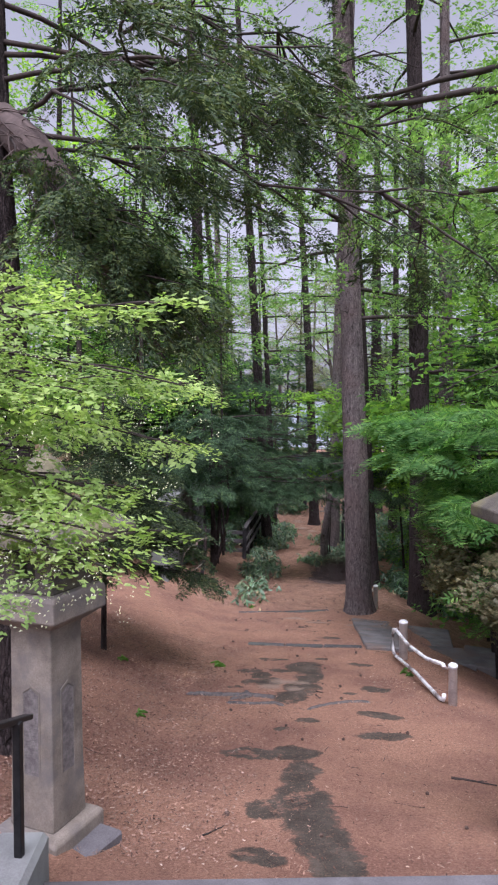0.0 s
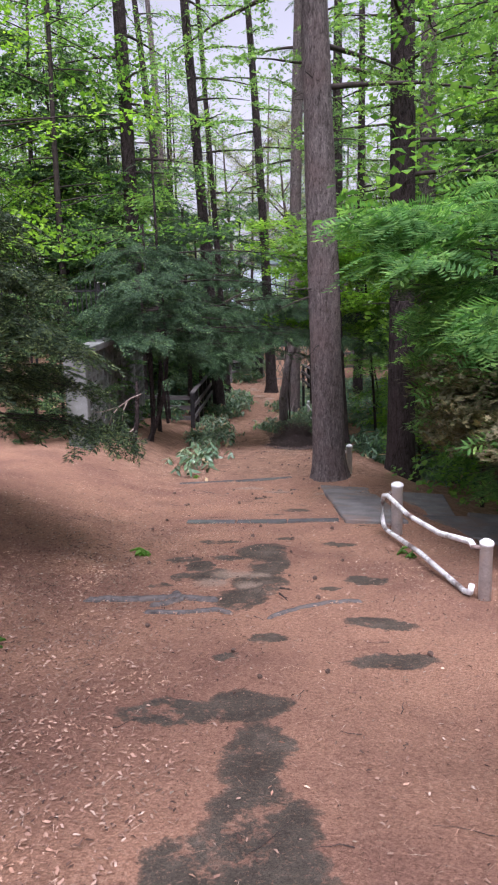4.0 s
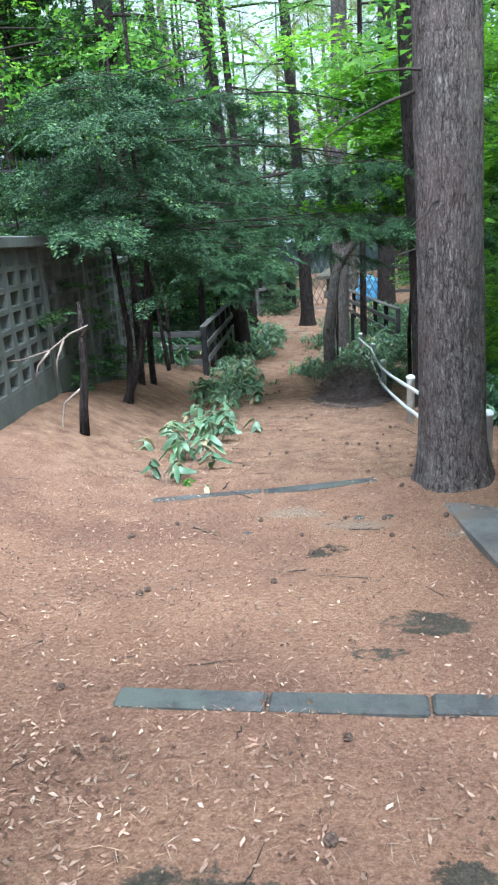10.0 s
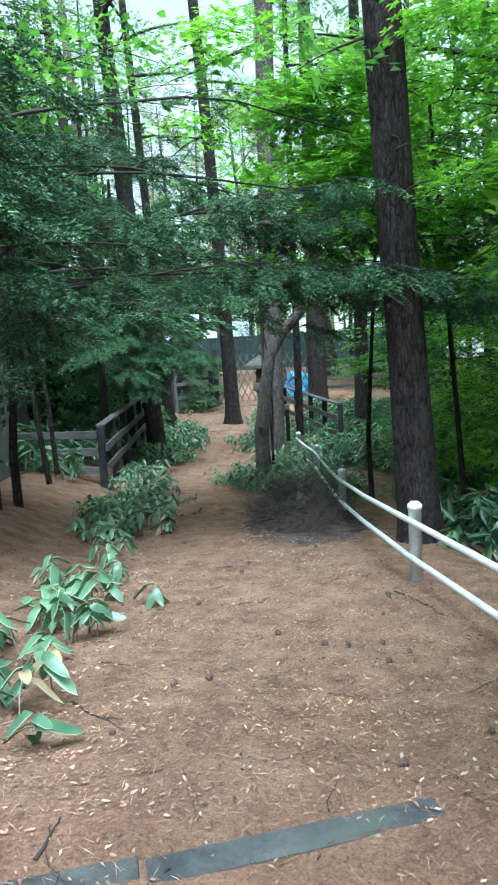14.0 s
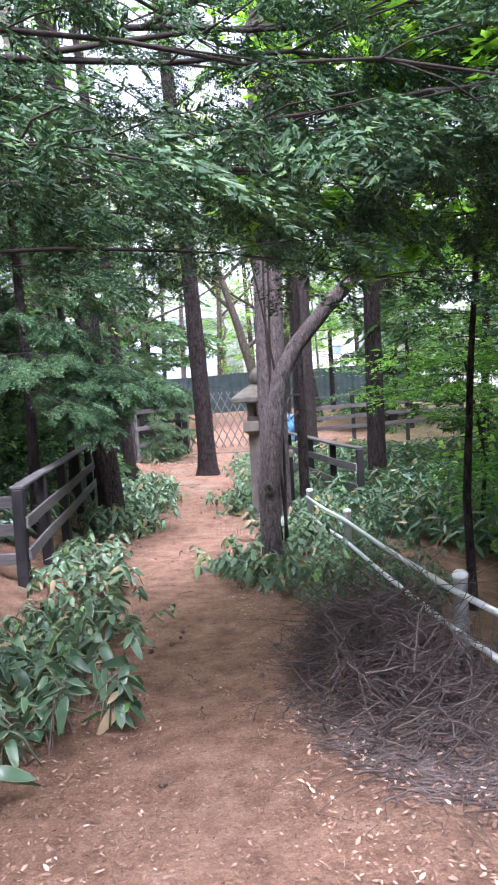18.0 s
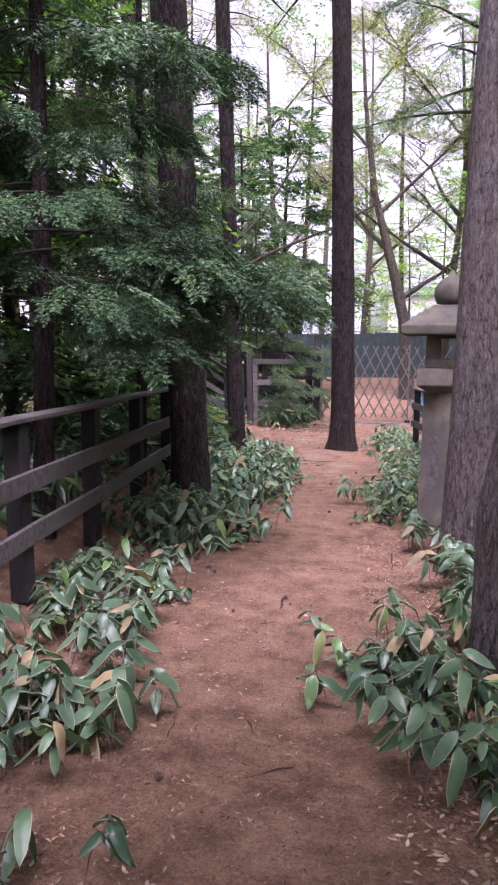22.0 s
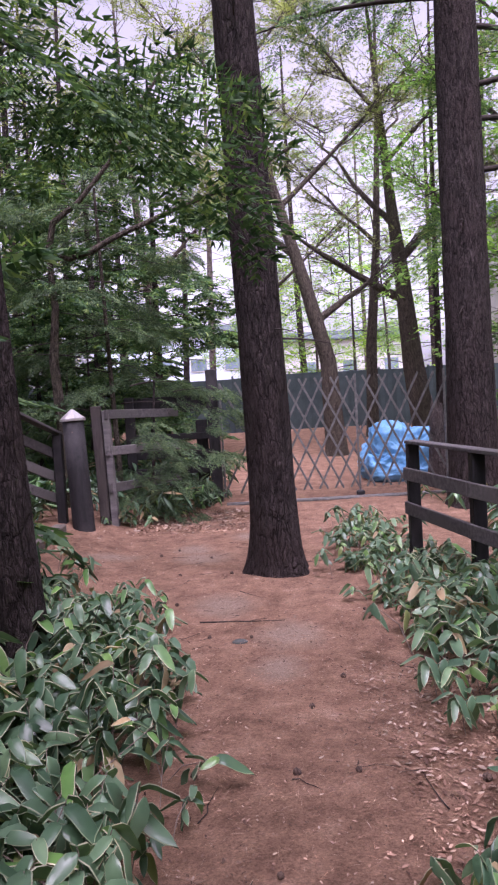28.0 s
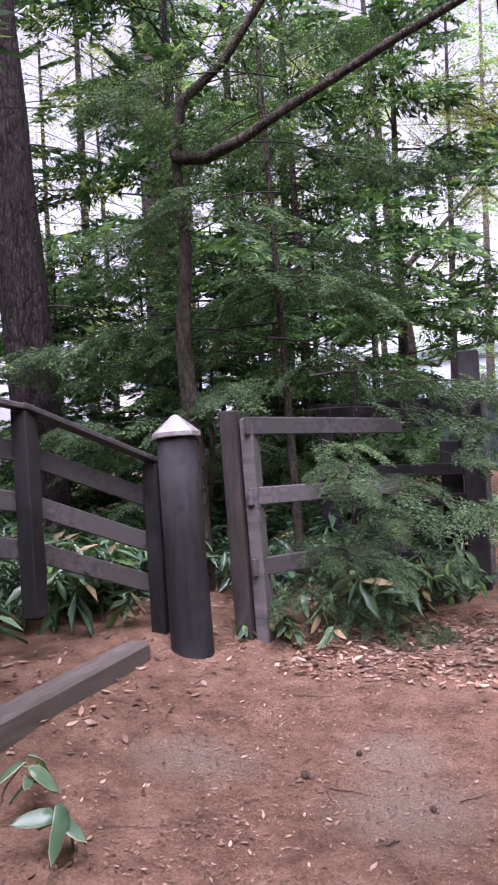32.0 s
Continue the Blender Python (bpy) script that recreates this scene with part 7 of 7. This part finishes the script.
# ---- roots, small plant, signpost, stones ----
roots = thing("surface_roots", "grey weathered tree roots breaking the path surface", "roots", pose(0, 0, 0))
for pts, r in (([(-0.1, 8.82), (0.1, 8.87), (0.34, 8.87), (0.54, 8.91), (0.68, 8.95), (0.81, 8.9), (0.92, 8.86), (1.02, 8.82)], 0.042), ([(0.74, 8.93), (0.67, 8.84), (0.58, 8.76), (0.48, 8.72)], 0.034), ([(0.7, 8.93), (0.65, 9.0), (0.63, 9.06)], 0.04), ([(1.4, 8.45), (1.5, 8.56), (1.71, 8.7), (1.9, 8.8), (2.02, 8.84), (2.15, 8.83)], 0.026), ([(0.45, 8.62), (0.6, 8.57), (0.78, 8.56), (0.92, 8.6), (1.05, 8.63), (1.18, 8.55)], 0.03)):
    line, radii = [], []
    for u in np.linspace(0, len(pts) - 1, 4 * len(pts)):
        x, y = (float(np.interp(u, range(len(pts)), [q[c] for q in pts])) for c in (0, 1))
        ends = min(1.0, 2.5 * min(u, len(pts) - 1 - u))
        line.append((x, y + rng.normal(0, 0.005), gz(x, y) - r * (1.15 - 0.95 * ends)))
        radii.append(r * (0.45 + 0.55 * ends) * rng.uniform(0.93, 1.07))
    part("root", tube(line, radii, 12), M_ROOT, roots)
sign = thing("black_marker_post", "thin black marker post with a pale top", "post", pose(1.31, 29.0, gz(1.31, 29.0)))
part("post", box((0.09, 0.09, 1.1), pose(0, 0, 0.5), 0.008), M_BLACK, sign)
part("top", box((0.11, 0.11, 0.12), pose(0, 0, 1.1), 0.01), M_STONE, sign)
pebble = thing("stone", "smooth grey stone half sunk in the path", "stone", pose(-0.66, 34.5, -1.112))
bm = bmesh.new()
bmesh.ops.create_icosphere(bm, subdivisions=3, radius=0.05)
bmesh.ops.scale(bm, vec=(1.2, 0.9, 0.45), verts=bm.verts)
for fc in bm.faces:
    fc.smooth = True
part("body", bm, M_KERB, pebble)

# ---- litter on the ground ----
def litter(count, xs, ys, size, seed, bias=None):
    r = np.random.default_rng(seed)
    y = r.uniform(*ys, count)
    x = np.interp(y, PATH_Y, PATH_X) + r.uniform(*xs, count)
    if bias is not None:
        keep = r.uniform(0, 1, count) < bias(x - np.interp(y, PATH_Y, PATH_X), y)
        x, y = x[keep], y[keep]
    bare = np.zeros(len(x), bool)
    for cx, cy, sx, sy in TARMAC:
        bare |= ((x - cx) / (sx * 1.15)) ** 2 + ((y - cy) / (sy * 1.15)) ** 2 < 1
    keep = ~bare | (r.uniform(0, 1, len(x)) < 0.12)
    x, y = x[keep], y[keep]
    z = ground_height(x, y) + r.uniform(0.004, 0.018, len(x))
    a = r.uniform(0, 6.28, len(x))
    axis = np.stack([np.cos(a), np.sin(a), r.normal(0, 0.2, len(x))], -1)
    up = np.stack([r.normal(0, 0.3, len(x)), r.normal(0, 0.3, len(x)), np.ones(len(x))], -1)
    return scatter(T_FALLEN, np.stack([x, y, z], -1), axis, up, r.uniform(*size, len(x)))


T_FALLEN = (np.array([(0, 0, 0), (0.28, 0.17, 0.05), (0.32, 0.01, 0.0), (0.34, -0.2, 0.03), (0.68, 0.15, 0.02), (1.0, 0.05, 0.06), (0.72, -0.13, 0.05), (0.66, 0, 0.0)], float),
            np.array([(0, 2, 2, 1), (0, 3, 2, 2), (1, 2, 7, 4), (2, 3, 6, 7), (4, 7, 5, 5), (7, 6, 5, 5)]))
T_FALLEN = (T_FALLEN[0], np.array([(1, 2, 7, 4), (2, 3, 6, 7), (0, 3, 2, 1), (4, 7, 6, 5)]))
edge = lambda d, y: 0.12 + 0.88 * np.clip(np.abs(d) / 1.3, 0, 1) ** 1.5
pieces = [litter(3600, (-3.2, 2.6), (4.8, 15), (0.012, 0.032), 3, edge),
          litter(5200, (-1.7, 2.0), (15, 27), (0.01, 0.036), 4, edge),
          litter(9600, (-2.6, 2.2), (26, 41), (0.014, 0.046), 5, edge),
          litter(2600, (-1.7, 0.5), (38.9, 40.8), (0.025, 0.085), 6), litter(260, (-3.2, -1.9), (37.4, 40.2), (0.03, 0.09), 26), litter(420, (-1.75, -0.95), (9.2, 10.1), (0.014, 0.045), 27), litter(700, (0.4, 1.5), (23.5, 24.8), (0.014, 0.045), 7), litter(3400, (0.3, 1.6), (26.2, 29.0), (0.01, 0.038), 8), litter(1700, (0.5, 1.3), (31.2, 33.8), (0.012, 0.045), 9),
          litter(2200, (0.3, 1.05), (18.6, 26.0), (0.012, 0.042), 10), litter(700, (-1.0, -0.3), (17.5, 24.0), (0.015, 0.045), 11), litter(800, (0.9, 2.2), (9.0, 14.5), (0.012, 0.04), 12)]
v, f = merged(pieces)
tagged(part("fallen_leaves", quad_mesh("fallen_leaves", v, f), M_LITTER), "pale dry fallen leaves strewn over the path", "leaf litter", "", "stuff")
T_FALLEN = (np.array([(0, 0.04, 0), (0.3, 0.22, 0.1), (1.0, 0.07, 0.02), (0.62, -0.17, 0.08)], float), np.array([(0, 3, 2, 1)]))
left = lambda d, y: 0.3 + 0.7 * np.clip((-d - 0.3) / 1.0, 0, 1)
pieces = [litter(21000, (-3.2, 0.1), (4.9, 11.5), (0.012, 0.04), 17, left), litter(26000, (-3.4, 2.8), (4.75, 15.5), (0.008, 0.035), 13, left),
          litter(9000, (-1.8, 2.2), (15, 27), (0.008, 0.035), 14, edge), litter(12000, (-2.0, 2.2), (8.5, 19), (0.01, 0.034), 18),
          litter(46000, (-1.5, 1.5), (15, 41), (0.006, 0.026), 16),
          litter(11000, (-2.8, 2.2), (26, 41.2), (0.01, 0.04), 15, edge)]
v, f = merged(pieces)
tagged(part("leaf_chips", quad_mesh("leaf_chips", v, f), M_CHIPS), "broken brown leaf chips over the ground", "leaf litter", "", "stuff")
T_FALLEN = (np.array([(-0.5, 0.012, 0), (0.1, 0.03, 0.04), (0.5, 0.012, 0.0), (0.1, 0.006, 0.04)], float), np.array([(0, 3, 2, 1)]))
v, f = merged([litter(30000, (-2.6, 2.4), (4.75, 16), (0.025, 0.085), 23), litter(42000, (-1.6, 1.6), (15.5, 40.5), (0.02, 0.075), 24), litter(14000, (-2.0, 2.0), (9, 18), (0.025, 0.08), 25)])
tagged(part("dry_needles", quad_mesh("dry_needles", v, f), M_STRAW), "dry larch needles and straws on the path", "needles", "", "stuff")
lines = []
for k in range(240):
    y = rng.uniform(4.9, 40)
    x = float(np.interp(y, PATH_Y, PATH_X)) + rng.normal(0, 1.1)
    head, leng = rng.uniform(0, 6.28), rng.uniform(0.06, 0.3)
    c, s = math.cos(head), math.sin(head)
    xs = np.linspace(-0.5, 0.5, 5)
    pts = np.stack([x + leng * c * xs + rng.normal(0, 0.008, 5), y + leng * s * xs + rng.normal(0, 0.008, 5)], -1)
    lines.append(np.column_stack([pts, ground_height(pts[:, 0], pts[:, 1]) + 0.008]))
v, f = merged([tube_arrays(p, np.linspace(rng.uniform(0.0018, 0.004), 0.001, len(p)), 4) for p in lines])
tagged(part("fallen_twigs", quad_mesh("fallen_twigs", v, f), M_TWIG), "dry brown twigs scattered over the path", "twigs", "", "stuff")

STICKS = [(2.97, 6.79, -22.0, 0.38, 0.012), (0.99, 5.38, 58.0, 0.26, 0.008), (0.14, 14.91, 84.0, 0.19, 0.007), (1.25, 13.86, -3.0, 0.21, 0.006), (0.18, 13.79, -44.0, 0.32, 0.006), (0.08, 15.78, -43.0, 0.42, 0.006), (1.79, 17.27, -73.0, 0.64, 0.006), (0.36, 28.09, -92.0, 0.59, 0.008), (-0.46, 26.8, -87.0, 0.17, 0.009), (-1.53, 27.95, -3.0, 0.36, 0.008), (-0.65, 35.0, -8.0, 0.7, 0.007), (1.53, 9.07, -17.0, 0.1, 0.01), (1.52, 8.89, -65.0, 0.17, 0.008)]
STONES = [(1.22, 14.17, 0.045), (1.43, 14.19, 0.04), (0.46, 13.8, 0.03)]


# ---- larch cones, sticks and stones lying on the path ----
CONE = []
for k in range(3):
    bm = lathe([(0.001, -0.012), (0.007, -0.011), (0.0115, -0.006), (0.0125, 0.0), (0.011, 0.007), (0.007, 0.013), (0.002, 0.017)], 10)
    for i, v in enumerate(bm.verts):
        s = 1.0 + (0.22 if (i + i // 10) % 2 else -0.08)
        v.co.x *= s
        v.co.y *= s
    me = bpy.data.meshes.new("cone")
    bm.to_mesh(me)
    bm.free()
    me.materials.append(M_CONE)
    CONE.append(me)
r = random.Random(91)
for k in range(130):
    y = r.uniform(12.3, 17.5) if k < 34 else r.uniform(5.2, 12.0) if k < 60 else r.uniform(18, 40)
    x = float(np.interp(y, PATH_Y, PATH_X)) + r.uniform(-1.25, 1.25)
    ob = part("larch_cone", CONE[k % 3], None)
    s = r.uniform(0.85, 1.5)
    ob.matrix_basis = Matrix.LocRotScale((x, y, gz(x, y) + 0.012), Euler((r.uniform(0.9, 2.2), r.uniform(-0.4, 0.4), r.uniform(0, 6.28))), (s, s, s))
    tagged(ob, "small brown larch cone lying on the path", "cone", "larch cones on the path")


def stick(x, y, turn, leng, thick, seed, label="dry brown stick lying on the path", mat=None):
    q = random.Random(seed)
    t = thing("stick", label, "stick", pose(x, y, gz(x, y), 0, 0, turn), "sticks on the path")
    c, s = math.cos(radians(turn)), math.sin(radians(turn))
    pts = []
    for i in range(8):
        u = (i / 7 - 0.5) * leng
        v = q.gauss(0, 0.015) * leng
        pts.append((u, v, gz(x + c * u - s * v, y + s * u + c * v) - gz(x, y) + thick * 0.7))
    part("stem", tube(pts, [thick * (1 - 0.6 * i / 7) for i in range(8)], 7), mat or M_TWIG, t)
    a = pts[4]
    part("side_twig", tube([a, (a[0] + 0.1 * leng, a[1] + 0.07 * leng, a[2] + 0.004), (a[0] + 0.2 * leng, a[1] + 0.1 * leng, a[2] + 0.002)], [thick * 0.5, thick * 0.35, thick * 0.2], 5), mat or M_TWIG, t)


for k, (x, y, turn, leng, thick) in enumerate(STICKS):
    stick(x, y, turn, leng, thick, 300 + k)
for x, y, s in STONES:
    t = thing("stone", "flat grey stone half sunk in the path", "stone", pose(x, y, gz(x, y) - 0.2 * s, 0, 0, 40 * x))
    bm = bmesh.new()
    bmesh.ops.create_icosphere(bm, subdivisions=3, radius=s)
    for v in bm.verts:
        v.co *= 1 + 0.15 * noise.noise(v.co * 2 / s)
        v.co.z *= 0.45
    for fc in bm.faces:
        fc.smooth = True
    part("body", bm, M_KERB, t)


# ---- broken stump by the broad trunk, and weeds ----
sx, sy = 2.82, 42.18
stump = thing("tree_stump", "grey weathered broken stump beside the broad trunk", "stump", pose(sx, sy, gz(sx, sy) - 0.05))
n, rows = 18, 9
bm = bmesh.new()
r = random.Random(77)
rings = []
for i in range(rows):
    u = i / (rows - 1)
    ring = []
    for k in range(n):
        a = 2 * math.pi * k / n
        rad = (0.17 - 0.06 * u + 0.05 * math.exp(-6 * u)) * (1 + 0.1 * math.sin(3 * a + 2 * u) + 0.06 * math.sin(7 * a))
        top = 1.55 * u if i < rows - 1 else 1.45 + 0.16 * math.sin(2 * a) + r.uniform(-0.12, 0.12)
        ring.append(bm.verts.new((rad * math.cos(a), rad * math.sin(a), top)))
    rings.append(ring)
core = bm.verts.new((0.01, 0, 1.2))
for lo, hi in zip(rings, rings[1:]):
    for k in range(n):
        bm.faces.new((lo[k], lo[(k + 1) % n], hi[(k + 1) % n], hi[k]))
for k in range(n):
    bm.faces.new((rings[-1][k], rings[-1][(k + 1) % n], core))
part("trunk", bm, M_BARK, stump)
part("dead_stub", tube([(0.08, 0, 0.9), (0.22, -0.05, 1.05), (0.34, -0.06, 1.1)], [0.03, 0.022, 0.01], 8), M_BARK, stump)

WEED = blade(0.06, 0.024, 0.4, 5, 3, False)
WEED_MESH = quad_mesh("leaf", WEED[0], WEED[1], (M_MIDGREEN,), None, True)
for i, (x, y) in enumerate(((-1.0, 9.24), (0.12, 10.14), (2.59, 10.3), (2.67, 10.2), (0.07, 10.15), (0.03, 10.24), (-0.3, 7.73), (-0.21, 14.96))):
    q = random.Random(500 + i)
    t = thing("weed", "small green weed sprouting from the needle litter", "weed", pose(x, y, gz(x, y)), "weeds on the path")
    part("stem", tube([(0, 0, -0.01), (0.005, 0, 0.03), (0.0, 0.005, 0.06)], [0.003, 0.0025, 0.0015], 5), M_MIDGREEN, t)
    for k in range(9):
        leaf = part("leaf", WEED_MESH, None, t)
        s = q.uniform(0.7, 1.5)
        leaf.matrix_basis = Matrix.LocRotScale((0, 0, 0.015 + 0.005 * k), Euler((q.gauss(0, 0.2), q.uniform(-0.6, 0.3), 2.4 * k + q.gauss(0, 0.3))), (s, s, s))
